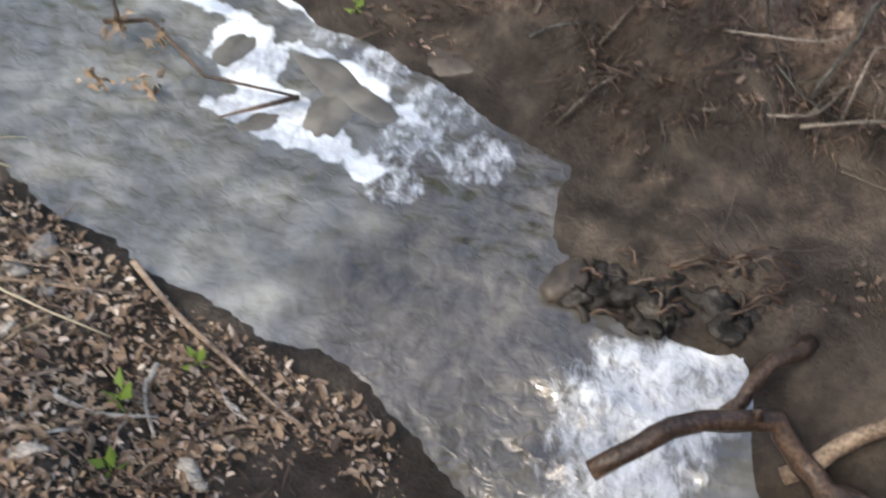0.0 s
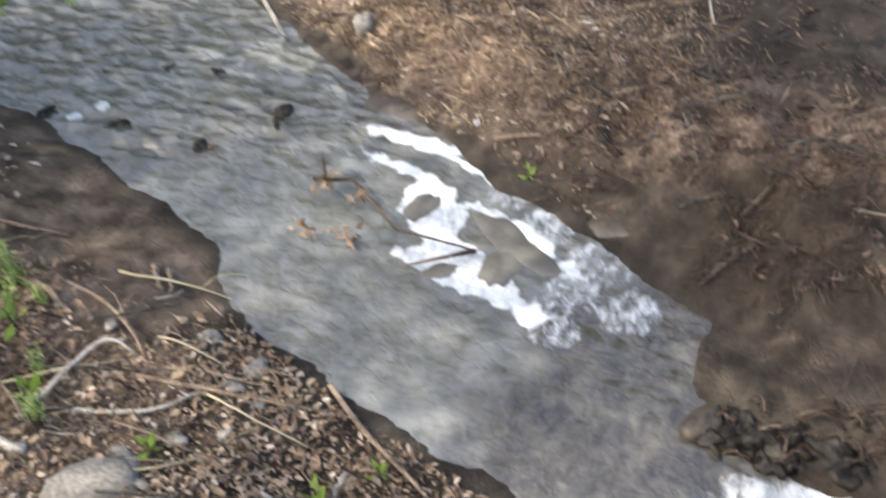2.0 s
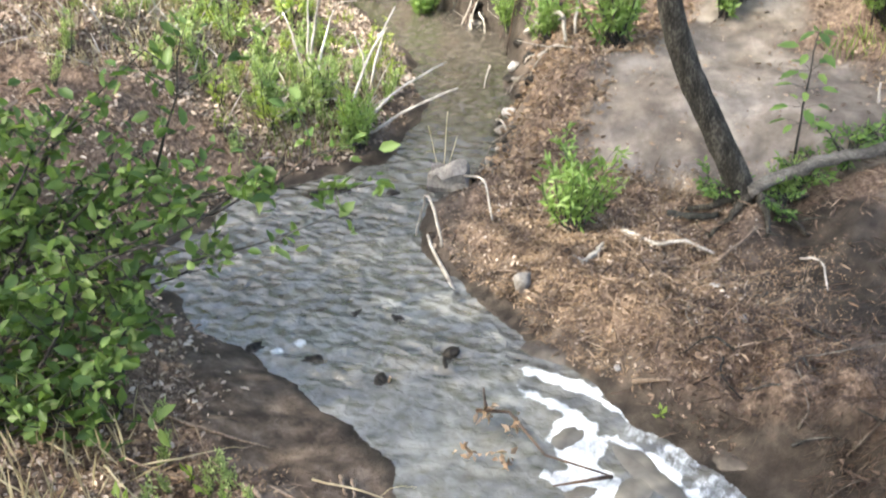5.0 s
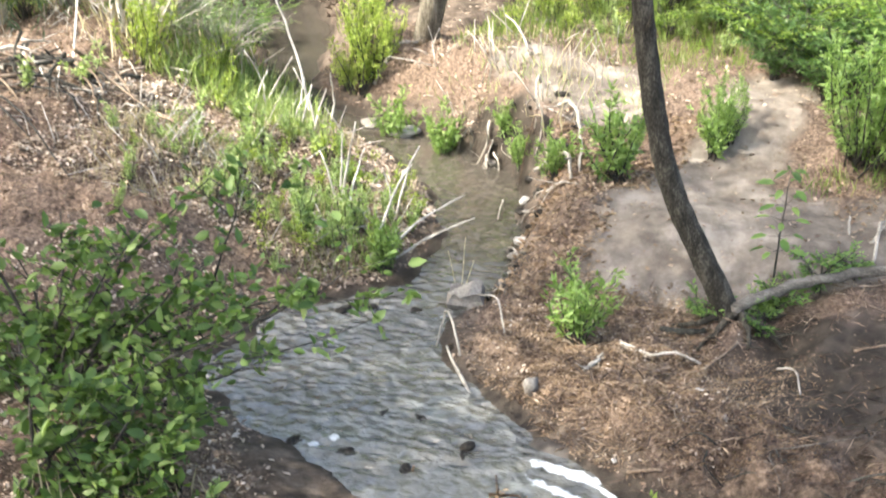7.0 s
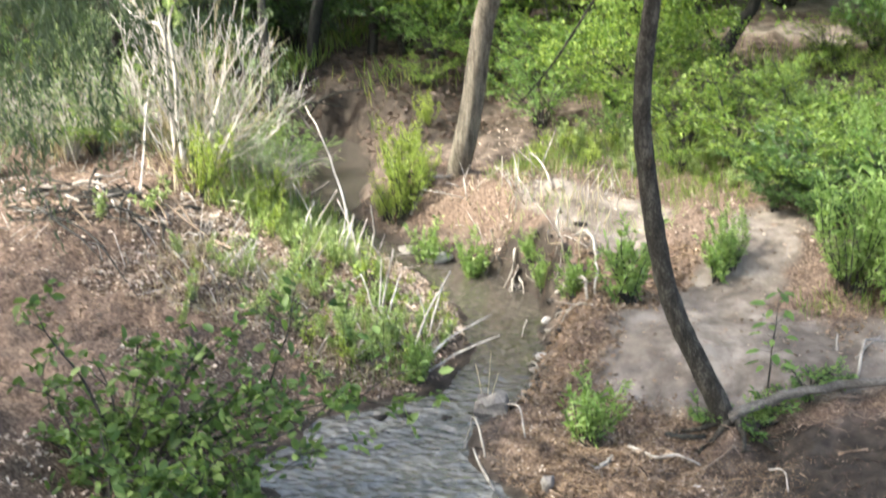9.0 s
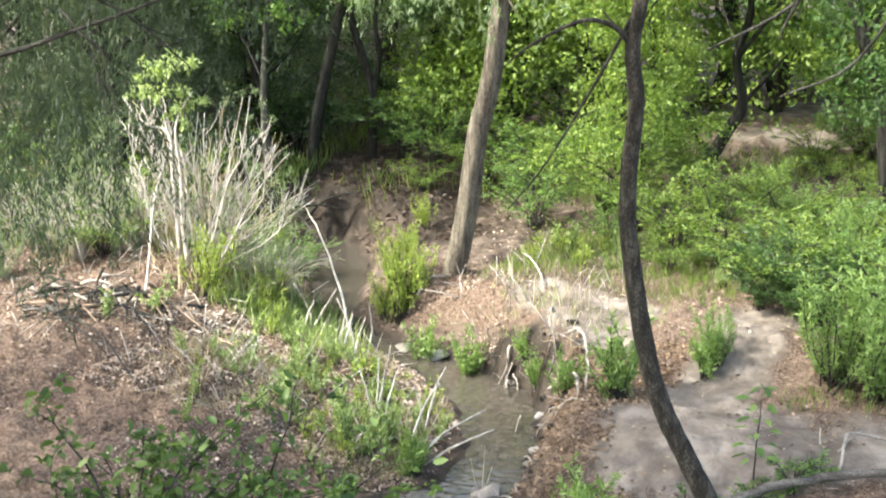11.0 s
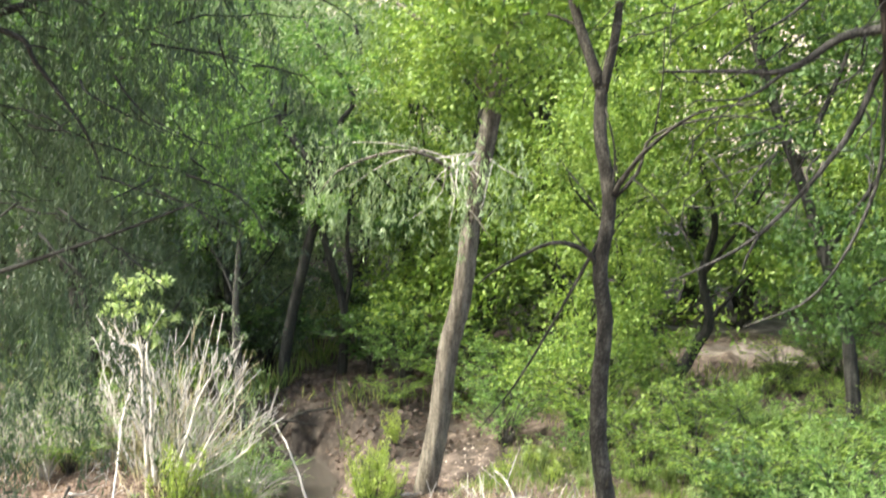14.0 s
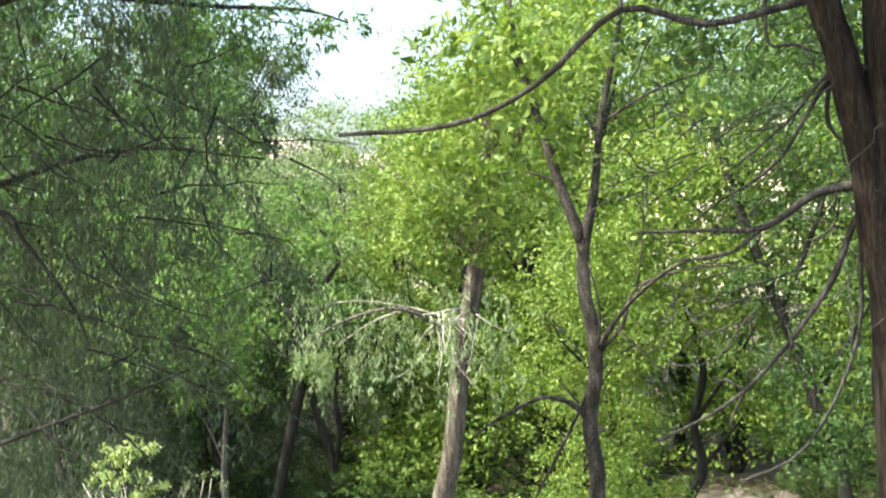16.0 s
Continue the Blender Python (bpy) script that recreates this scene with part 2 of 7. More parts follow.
    b.inputs["Specular IOR Level"].default_value = 1.0
    cells = n.new("ShaderNodeTexVoronoi")
    cells.feature = 'SMOOTH_F1'
    for key, v in (("Scale", 9.0), ("Smoothness", 0.55), ("Randomness", 1.0)):
        cells.inputs[key].default_value = v
    warp, spread, shift = n.new("ShaderNodeTexNoise"), n.new("ShaderNodeMapping"), n.new("ShaderNodeVectorMath")
    warp.inputs["Scale"].default_value, warp.inputs["Detail"].default_value = 3.0, 2.0
    spread.inputs["Scale"].default_value, spread.inputs["Rotation"].default_value = (1.0, 1.5, 1.0), (0, 0, 0)
    shift.operation = 'MULTIPLY_ADD'
    shift.inputs[1].default_value = (0.22, 0.22, 0.0)
    l.new(tc.outputs["Object"], warp.inputs["Vector"])
    l.new(warp.outputs["Color"], shift.inputs[0])
    l.new(tc.outputs["Object"], spread.inputs[0])
    l.new(spread.outputs[0], shift.inputs[2])
    l.new(shift.outputs[0], cells.inputs["Vector"])
    ripples = math2('MULTIPLY', cells.outputs["Distance"], math2('MULTIPLY', sep.outputs["Green"], 0.85))
    wave = math2('ADD', math2('ADD', math2('MULTIPLY', tex(5.5, (1, 1.4, 1), 3, 0.5, 0.3), 0.34), math2('MULTIPLY', tex(17, (1, 1.2, 1), 2, 0.5, 0.6), 0.3)), ripples)
    height = math2('MULTIPLY', wave, math2('ADD', sep.outputs["Green"], 0.06))
    bp = n.new("ShaderNodeBump")
    bp.inputs["Strength"].default_value, bp.inputs["Distance"].default_value = 1.0, 0.06
    l.new(height, bp.inputs["Height"])
    l.new(bp.outputs[0], b.inputs["Normal"])
    return m


GROUND, WATER = ground_material(), water_material()
SAND_MUD = material("grey_silt", [(0.085, 0.077, 0.065), (0.115, 0.105, 0.09), (0.14, 0.13, 0.112)], 0.4, 2, 0.1, 14)
LITTER_BROWN = leaf_material("leaf_litter_brown", [(0.04, 0.027, 0.02), (0.095, 0.066, 0.048), (0.17, 0.125, 0.094), (0.34, 0.275, 0.22)], 0.1, 0.7)
LITTER_TAN = leaf_material("leaf_litter_tan", [(0.11, 0.07, 0.044), (0.22, 0.15, 0.096), (0.36, 0.275, 0.195)], 0.1, 0.7)
BARK_YOUNG = material("bark_furrowed", [(0.015, 0.0135, 0.0102), (0.040, 0.0355, 0.0275), (0.112, 0.101, 0.081)], 0.9, 7, 1.0, 40, stretch=(2.4, 2.4, 1.0))


# ---- mesh builders ----
class Shape:
    """Vertices and faces gathered for one mesh."""

    def __init__(self):
        self.v, self.f = [], []

    def tube(self, path, r0, r1, sides=7, wobble=0.0, seed=0, ridges=0.0):
        """A tapered limb along a path, closed at both ends."""
        rnd = random.Random(seed)
        path = [Vector(p) for p in path]
        start = len(self.v)
        side = None
        ridge = [1 + ridges * rnd.uniform(-1, 1) for _ in range(sides)]
        for i, p in enumerate(path):
            way = (path[min(i + 1, len(path) - 1)] - path[max(i - 1, 0)]).normalized()
            if side is None:
                side = way.orthogonal().normalized()
            side = (side - way * side.dot(way)).normalized()
            other = way.cross(side)
            r = r0 + (r1 - r0) * i / max(1, len(path) - 1)
            for k in range(sides):
                a = 2 * math.pi * k / sides
                rr = r * ridge[k] * (1 + wobble * rnd.uniform(-1, 1))
                self.v.append(p + side * (rr * math.cos(a)) + other * (rr * math.sin(a)))
        for i in range(len(path) - 1):
            for k in range(sides):
                a, b = start + i * sides + k, start + i * sides + (k + 1) % sides
                self.f.append((a, b, b + sides, a + sides))
        self.f.append(tuple(start + k for k in range(sides))[::-1])
        end = start + (len(path) - 1) * sides
        self.f.append(tuple(end + k for k in range(sides)))
        return self

    def rock(self, centre, size, seed=0, rough=0.25, rings=7, sides=10):
        """A worn stone: an uneven ellipsoid."""
        start, c = len(self.v), Vector(centre)
        for i in range(rings + 1):
            th = math.pi * i / rings
            for k in range(sides):
                a = 2 * math.pi * k / sides
                d = Vector((math.sin(th) * math.cos(a), math.sin(th) * math.sin(a), math.cos(th)))
                r = 1 + rough * noise.noise(d * 1.3 + Vector((seed * 3.1, seed, 0))) * 2 + rough * 0.4 * noise.noise(d * 4 + Vector((seed, 0, 5)))
                self.v.append(c + Vector((d.x * size[0], d.y * size[1], d.z * size[2])) * r)
        for i in range(rings):
            for k in range(sides):
                a, b = start + i * sides + k, start + i * sides + (k + 1) % sides
                self.f.append((a, a + sides, b + sides, b))
        return self

    def mesh(self, name, mat, smooth=True):
        me = bpy.data.meshes.new(name)
        me.from_pydata([tuple(p) for p in self.v], [], self.f)
        me.materials.append(mat)
        if smooth:
            me.shade_smooth()
        return me


def put(name, data, parent=None, label=""):
    ob = new(name, data)
    ob.parent = parent
    if label:
        ob["label"] = label
    return ob


def leaf_mesh(name, at, way, size, mat, width=0.45, fold=0.25, seed=0, up=0.6):
    """Many leaves in one mesh: at (n,3), way (n,3), size (n,). Each is two triangles folded along its rib."""
    rng = np.random.default_rng(seed)
    at, way = np.asarray(at, float), np.asarray(way, float)
    size = np.asarray(size, float)[:, None]
    way /= np.linalg.norm(way, axis=1, keepdims=True) + 1e-9
    nrm = rng.normal(size=way.shape) + np.array([0, 0, up])
    side = np.cross(way, nrm)
    side /= np.linalg.norm(side, axis=1, keepdims=True) + 1e-9
    nrm = np.cross(side, way)
    mid = at + way * size * 0.45
    lift = nrm * size * width * fold
    v = np.stack([at, mid + side * size * width * 0.5 + lift, at + way * size - nrm * size * 0.08, mid - side * size * width * 0.5 + lift], 1)
    n = len(at)
    base = np.arange(n)[:, None] * 4
    tris = np.concatenate([base + [0, 1, 2], base + [0, 2, 3]], 1).reshape(-1, 3)
    me = bpy.data.meshes.new(name)
    me.vertices.add(4 * n)
    me.vertices.foreach_set("co", v.ravel())
    me.loops.add(6 * n)
    me.loops.foreach_set("vertex_index", tris.ravel().astype(np.int32))
    me.polygons.add(2 * n)
    me.polygons.foreach_set("loop_start", np.arange(0, 6 * n, 3, dtype=np.int32))
    me.update(calc_edges=True)
    me.materials.append(mat)
    return me


def broad_leaf_mesh(name, at, way, size, mat, width=0.55, fold=0.22, seed=0, up=0.6, curl=0.1):
    """Many broad leaves in one mesh, each two halves folded along the rib with a rounded outline."""
    rng = np.random.default_rng(seed)
    at, way = np.asarray(at, float), np.asarray(way, float)
    size = np.asarray(size, float)[:, None]
    way /= np.linalg.norm(way, axis=1, keepdims=True) + 1e-9
    nrm = rng.normal(size=way.shape) + np.array([0, 0, up])
    side = np.cross(way, nrm)
    side /= np.linalg.norm(side, axis=1, keepdims=True) + 1e-9
    nrm = np.cross(side, way)
    bend = curl * rng.uniform(-0.6, 1.6, (len(at), 1))
    rows = [at, at + way * size * 1.0 - nrm * size * bend]
    for sign in (1, -1):
        for t, w in ((0.28, 0.44), (0.66, 0.42)):
            rows.append(at + way * size * t + sign * side * size * width * w + nrm * size * (width * fold - bend * t * t))
    v = np.stack(rows, 1)
    n = len(at)
    quads = (np.arange(n)[:, None] * 6 + np.array([0, 2, 3, 1, 0, 1, 5, 4])).reshape(-1, 4)
    me = bpy.data.meshes.new(name)
    me.vertices.add(6 * n)
    me.vertices.foreach_set("co", v.ravel())
    me.loops.add(8 * n)
    me.loops.foreach_set("vertex_index", quads.ravel().astype(np.int32))
    me.polygons.add(2 * n)
    me.polygons.foreach_set("loop_start", np.arange(0, 8 * n, 4, dtype=np.int32))
    me.update(calc_edges=True)
    me.materials.append(mat)
    return me


def spline(pts, per=5):
    """A smooth way through the points."""
    pts = [Vector(p) for p in pts]
    ext = [pts[0] * 2 - pts[1], *pts, pts[-1] * 2 - pts[-2]]
    out = []
    for i in range(1, len(ext) - 2):
        p0, p1, p2, p3 = ext[i - 1:i + 3]
        for k in range(per):
            u = k / per
            out.append(0.5 * (2 * p1 + (p2 - p0) * u + (2 * p0 - 5 * p1 + 4 * p2 - p3) * u * u + (3 * p1 - p0 - 3 * p2 + p3) * u ** 3))
    out.append(pts[-1])
    return out


def curve_points(a, b, bend=0.1, steps=6, seed=0, sag=0.0):
    """A slightly crooked way from a to b."""
    rnd = random.Random(seed)
    a, b = Vector(a), Vector(b)
    size = (b - a).length
    out = []
    off = Vector((rnd.uniform(-1, 1), rnd.uniform(-1, 1), rnd.uniform(-0.5, 0.5))) * bend * size
    for i in range(steps + 1):
        t = i / steps
        p = a.lerp(b, t) + off * math.sin(math.pi * t) + Vector((rnd.uniform(-1, 1), rnd.uniform(-1, 1), rnd.uniform(-1, 1))) * bend * size * 0.12
        p.z -= sag * size * t * t
        out.append(p)
    out[0] = a
    return out


# ---- the creek's plan ----
LEFT_BANK = [(7.5, -14.0), (3.6, -3.0), (2.2, -1.0), (1.3, -0.2), (0.75, 0.4), (0.6, 1.0), (0.52, 1.6), (0.29, 2.15), (-0.28, 2.54), (-0.80, 2.75), (-1.32, 3.08), (-1.74, 3.55), (-2.33, 3.99), (-2.85, 4.28), (-3.26, 4.48), (-3.78, 4.78), (-3.75, 5.15), (-3.64, 5.45), (-3.62, 5.85), (-3.45, 6.06), (-3.14, 6.38),
             (-2.85, 6.64), (-2.79, 7.33), (-2.88, 7.77), (-3.21, 8.46), (-3.88, 9.22), (-4.72, 9.9), (-5.42, 10.55), (-6.0, 11.1), (-6.5, 12.0), (-6.8, 12.5), (-7.66, 14.04), (-7.6, 14.3)]
RIGHT_BANK = [(9.0, -14.0), (4.6, -3.0), (3.1, -1.0), (2.0, -0.2), (1.3, 0.4), (1.06, 1.0), (1.1, 1.6), (1.08, 2.5), (0.98, 2.78), (0.51, 2.94), (0.42, 3.08), (0.40, 3.3), (0.42, 3.55), (0.17, 3.77), (-0.10, 4.0), (-0.50, 4.25), (-0.76, 4.49), (-1.20, 4.70), (-1.41, 5.0), (-1.83, 5.3),
              (-2.15, 5.57), (-2.25, 6.1), (-2.05, 6.75), (-2.14, 7.64), (-2.3, 8.5), (-2.54, 9.1), (-3.2, 9.55), (-4.0, 10.0), (-4.87, 10.4), (-5.38, 11.0), (-5.7, 11.9), (-5.97, 12.95), (-6.6, 14.0), (-7.0, 14.3)]
HEIGHTS = [(-0.5, 2.2, .10), (-1.5, 2.5, .12), (-2, 3.2, .15), (-3, 3.8, .2), (-4, 4.5, .3), (-5, 5.5, .6), (-3.6, 7.2, .25), (-4.5, 8, .4), (-5.5, 7, .8), (-6.6, 7.6, 1.0), (-7.4, 9.6, 1.0),
           (-6.4, 9.9, .7), (-3.5, 8.6, .08), (-4.2, 9.25, .1), (-5.1, 10.1, .12), (-6.2, 10.9, .2), (-6.9, 11.8, .25), (-4.0, 8.2, .22), (-7.9, 13.6, .75), (-8.3, 16, .6), (-12, 17, .5), (-9, 12, .9), (0.9, 3.6, .5), (0.3, 4.1, .42), (-.4, 4.7, .3), (-.6, 5.8, .15), (-1.2, 5.8, .12), (-.1, 6.4, .25)]
HEIGHTS += [(0.8, 3.4, .03), (1.2, 3.4, .04), (1.5, 3.45, .06), (0.7, 3.1, .03), (.8, 6.5, .35), (-.7, 7.8, .5), (.3, 7.4, .55), (-1.5, 8, .55), (-2.5, 9.5, .7), (-3, 10.5, .85), (-4.2, 11.1, .6), (-.5, 9.8, .8), (-1.8, 16.5, .8), (-6.5, 15.5, .75), (-1.4, 19, 1.0), (2, 17, .85),
            (0, 0, 1.6), (1.1, -4, 3.6), (-3, 0, 1.5), (3, 1.5, 1.3), (1.5, 0.9, 1.1), (0.0, 1.3, .5), (2.2, 3.8, .9), (-6, 3, .9), (0.7, 3.22, .03), (1.05, 3.25, .03), (0.45, 3.45, .03), (0.2, 3.92, .06), (0.55, 3.75, .25), (1.0, 3.9, .5)]
LB, RB, HT = np.array(LEFT_BANK), np.array(RIGHT_BANK), np.array(HEIGHTS)


def segment_distance(x, y, line):
    best = np.full(x.shape, 1e9)
    for (ax, ay), (bx, by) in zip(line[:-1], line[1:]):
        dx, dy = bx - ax, by - ay
        t = np.clip(((x - ax) * dx + (y - ay) * dy) / (dx * dx + dy * dy), 0, 1)
        best = np.minimum(best, np.hypot(x - ax - t * dx, y - ay - t * dy))
    return best


def from_water(x, y):
    """Metres from the water's edge; minus within the water."""
    d = np.minimum(segment_distance(x, y, LB), segment_distance(x, y, RB))
    inside = (x > np.interp(y, LB[:, 1], LB[:, 0])) & (x < np.interp(y, RB[:, 1], RB[:, 0])) & (y > -14.0) & (y < 14.3)
    return np.where(inside, -d, d)


def smooth(a, b, x):
    t = np.clip((x - a) / (b - a), 0, 1)
    return t * t * (3 - 2 * t)


def water_level(y):
    return -0.28 * smooth(2.9, 1.75, y)


def rolling(x, y):
    return 0.05 * np.sin(2.1 * x + 1.3 * y) * np.sin(1.7 * y - 0.9 * x + 1) + 0.022 * np.sin(6.3 * x - 2.2 * y) * np.sin(5.1 * y + 1.7 * x) + 0.009 * np.sin(17 * x + 5 * y) * np.sin(15 * y - 4 * x)


FLAT = [(1.2, 3.35, 0.4), (1.5, 3.4, 0.35), (0.7, 3.25, 0.4), (1.05, 3.3, 0.4), (0.45, 3.5, 0.3), (0.2, 3.95, 0.3), (-1.1, 4.75, 0.25), (-0.3, 2.2, 0.3)]
SAND = [(-1.0, 6.9, 0.45), (-0.95, 7.4, 0.5), (-0.5, 7.0, 0.6), (-0.2, 7.6, 0.7), (0.3, 7.3, 0.6), (-0.7, 8.0, 0.5), (-0.5, 8.6, 0.45), (-0.4, 9.2, 0.42), (-0.3, 9.8, 0.42), (0.9, 7.6, 0.6),
        (-2.7, 10.05, .35), (-2.1, 9.6, 0.45), (-2.2, 10.0, 0.4), (-1.8, 9.9, 0.45), (-1.8, 9.3, 0.4), (-1.6, 18.6, 0.5), (-1.1, 18.8, 0.6), (-0.5, 18.8, 0.6), (0.1, 18.8, 0.5), (-2.1, 20.6, .7), (-1.5, 20.8, .8), (-1.0, 20.8, .7), (-1.7, 21.8, .9), (-.9, 21.8, .9), (-.2, 21.0, .7)]
BARE = [(0.4, 5.6, 0.8), (0.9, 5.9, 0.7), (1.2, 5.3, 0.8), (1.4, 6.2, 0.7), (0.7, 5.0, 0.45), (-2.2, 3.7, 0.6), (-2.7, 4.1, 0.4), (-1.8, 3.2, 0.45), (-.32, 2.12, .2), (-.18, 2.08, .16), (-.45, 2.1, .14)]


WAVES = np.random.default_rng(5).uniform(-1, 1, (36, 3))


def clods(x, y):
    """Lumps and hollows of a hand's width."""
    out = np.zeros(np.shape(x))
    for k, (a, c, s) in enumerate(WAVES):
        f = 2 * math.pi / (0.13 + 0.5 * (k / 36) ** 1.5)
        w = math.atan2(a, c)
        out = out + np.sin(f * (x * math.cos(w) + y * math.sin(w)) + 9 * s + 1.2 * np.sin(2.3 * x + 7 * s) + 1.2 * np.sin(2.7 * y - 5 * s)) / f
    return 0.22 * out


def ground_height(x, y):
    x, y = np.asarray(x, float), np.asarray(y, float)
    total, weight = np.zeros(x.shape), np.zeros(x.shape)
    for hx, hy, hz in HT:
        w = 1 / ((x - hx) ** 2 + (y - hy) ** 2 + 0.12) ** 2
        total, weight = total + w * hz, weight + w
    h = total / weight + rolling(x, y)
    far = smooth(22, 60, np.hypot(x + 3, y - 8))
    h = h * (1 - far) + 1.2 * far
    d = from_water(x, y)
    edge = 0.05 * np.sin(4.1 * x + 3.3 * y) * np.sin(5.2 * y - 2.4 * x) + 0.22 * clods(1.3 * x, 1.3 * y)
    d = d + edge
    left = x < 0.5 * (np.interp(y, LB[:, 1], LB[:, 0]) + np.interp(y, RB[:, 1], RB[:, 0]))
    rise = np.where(left, 0.9, 0.5 - 0.26 * smooth(8.3, 8.7, y) * (1 - smooth(9.5, 9.9, y)))
    level = water_level(y)
    near = 1 - smooth(16, 24, np.hypot(x + 3, y - 6))
    dry = level + 0.012 + np.maximum(h + (0.45 + 0.75 * blob(x, y, [(0.9, 4.05, 0.7), (0.2, 4.45, 0.5), (1.5, 4.2, 0.7)])) * clods(x, y) * near * (1 - 0.9 * blob(x, y, SAND + FLAT)) - level, 0.02) * smooth(-0.05, rise, d) ** 0.8
    h = np.where(d > 0, dry, level + 0.012 - 0.13 * smooth(0, 0.16, -d))
    return h


def lay(x, y, up=0.0):
    return Vector((x, y, float(ground_height(x, y)) + up))


def blob(x, y, spots):
    """1 inside the given round spots (x, y, radius), falling to 0 outside."""
    best = np.zeros(np.shape(x))
    for sx, sy, r in spots:
        best = np.maximum(best, 1 - smooth(0.55 * r, 1.15 * r, np.hypot(x - sx, y - sy)))
    return best




def grid_axis(lo, hi, step, reach, growth=1.35):
    a = list(np.arange(lo, hi + 1e-6, step))
    s = step
    while a[-1] < reach:
        s *= growth
        a.append(a[-1] + s)
    s = step
    while a[0] > -reach:
        s *= growth
        a.insert(0, a[0] - s)
    return np.array(a)


def build_ground():
    gx, gy = grid_axis(-9.5, 4.0, 0.045, 900), grid_axis(-2.0, 19.4, 0.05, 900)
    x, y = np.meshgrid(gx, gy)
    z = ground_height(x, y)
    nx, ny = len(gx), len(gy)
    me = bpy.data.meshes.new("ground")
    me.vertices.add(nx * ny)
    me.vertices.foreach_set("co", np.stack([x, y, z], -1).ravel())
    i = (np.arange(ny - 1)[:, None] * nx + np.arange(nx - 1)).ravel()
    quads = np.stack([i, i + 1, i + nx + 1, i + nx], -1).astype(np.int32)
    me.loops.add(quads.size)
    me.loops.foreach_set("vertex_index", quads.ravel())
    me.polygons.add(len(quads))
    me.polygons.foreach_set("loop_start", np.arange(0, quads.size, 4, dtype=np.int32))
    me.update(calc_edges=True)
    d = from_water(x, y)
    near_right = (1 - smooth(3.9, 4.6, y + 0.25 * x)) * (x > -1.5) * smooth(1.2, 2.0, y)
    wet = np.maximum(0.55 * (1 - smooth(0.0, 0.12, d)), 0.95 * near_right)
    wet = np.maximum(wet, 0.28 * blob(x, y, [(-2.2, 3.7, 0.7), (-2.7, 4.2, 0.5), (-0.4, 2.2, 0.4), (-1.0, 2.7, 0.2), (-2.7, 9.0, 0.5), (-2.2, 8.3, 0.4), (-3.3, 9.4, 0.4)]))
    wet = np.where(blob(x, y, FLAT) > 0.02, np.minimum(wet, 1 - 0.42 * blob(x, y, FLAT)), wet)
    # Bare soil, darkened further to carry the canopy's shade in its colour.
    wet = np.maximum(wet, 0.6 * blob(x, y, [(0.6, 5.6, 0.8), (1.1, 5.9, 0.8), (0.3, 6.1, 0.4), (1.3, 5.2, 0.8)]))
    # Tree shade on the slope behind the pool, painted as dark soil.
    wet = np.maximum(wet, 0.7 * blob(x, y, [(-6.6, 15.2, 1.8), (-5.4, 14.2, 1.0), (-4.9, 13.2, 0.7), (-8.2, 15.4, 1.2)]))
    # Shadow beneath the cut bank's overhang, painted into the ground.
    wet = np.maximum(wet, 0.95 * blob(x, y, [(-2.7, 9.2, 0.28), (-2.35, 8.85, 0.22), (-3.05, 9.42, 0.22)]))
    sand = np.zeros(x.shape)
    for sx, sy, r in SAND:
        sand = np.maximum(sand, 1 - smooth(0.3 * r, 1.5 * r, np.hypot(x - sx, y - sy)))
    litter = np.clip(0.85 - blob(x, y, BARE) - sand, 0, 1) * smooth(0.03, 0.35, d) * (1 - smooth(10.5, 12.5, y))
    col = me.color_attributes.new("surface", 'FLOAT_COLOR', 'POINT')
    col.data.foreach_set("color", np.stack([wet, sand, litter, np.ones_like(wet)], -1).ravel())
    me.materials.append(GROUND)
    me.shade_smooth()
    tagged(new("ground", me), "brown earth banks with leaf litter, damp mud, pale sand and painted shade", "ground", kind="structure")


# Sky sheen on calm water, painted white within fixed outlines.
WHITE_SHEETS = [([(-1.40, 4.57), (-1.17, 4.56), (-.76, 4.50), (-.72, 4.42), (-.88, 4.40), (-1.2, 4.47)], .03), ([(-.80, 4.40), (-.66, 4.39), (-.50, 4.25), (-.6, 4.25), (-.75, 4.34)], .02),
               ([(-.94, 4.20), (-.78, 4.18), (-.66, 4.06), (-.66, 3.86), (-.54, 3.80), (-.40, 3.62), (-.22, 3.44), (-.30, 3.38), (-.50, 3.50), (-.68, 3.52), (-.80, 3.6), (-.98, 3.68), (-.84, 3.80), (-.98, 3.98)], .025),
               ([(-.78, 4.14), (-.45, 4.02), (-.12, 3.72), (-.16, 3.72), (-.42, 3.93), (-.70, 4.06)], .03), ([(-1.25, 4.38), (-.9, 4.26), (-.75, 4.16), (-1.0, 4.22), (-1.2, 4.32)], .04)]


def inside_ring(x, y, ring):
    """Metres within the outline; minus outside."""
    d = segment_distance(x, y, np.array(ring + ring[:1]))
    odd = np.zeros(x.shape, bool)
    for (ax, ay), (bx, by) in zip(ring, ring[1:] + ring[:1]):
        if ay != by:
            odd ^= ((ay > y) != (by > y)) & (x < (bx - ax) * (y - ay) / (by - ay) + ax)
    return np.where(odd, d, -d)


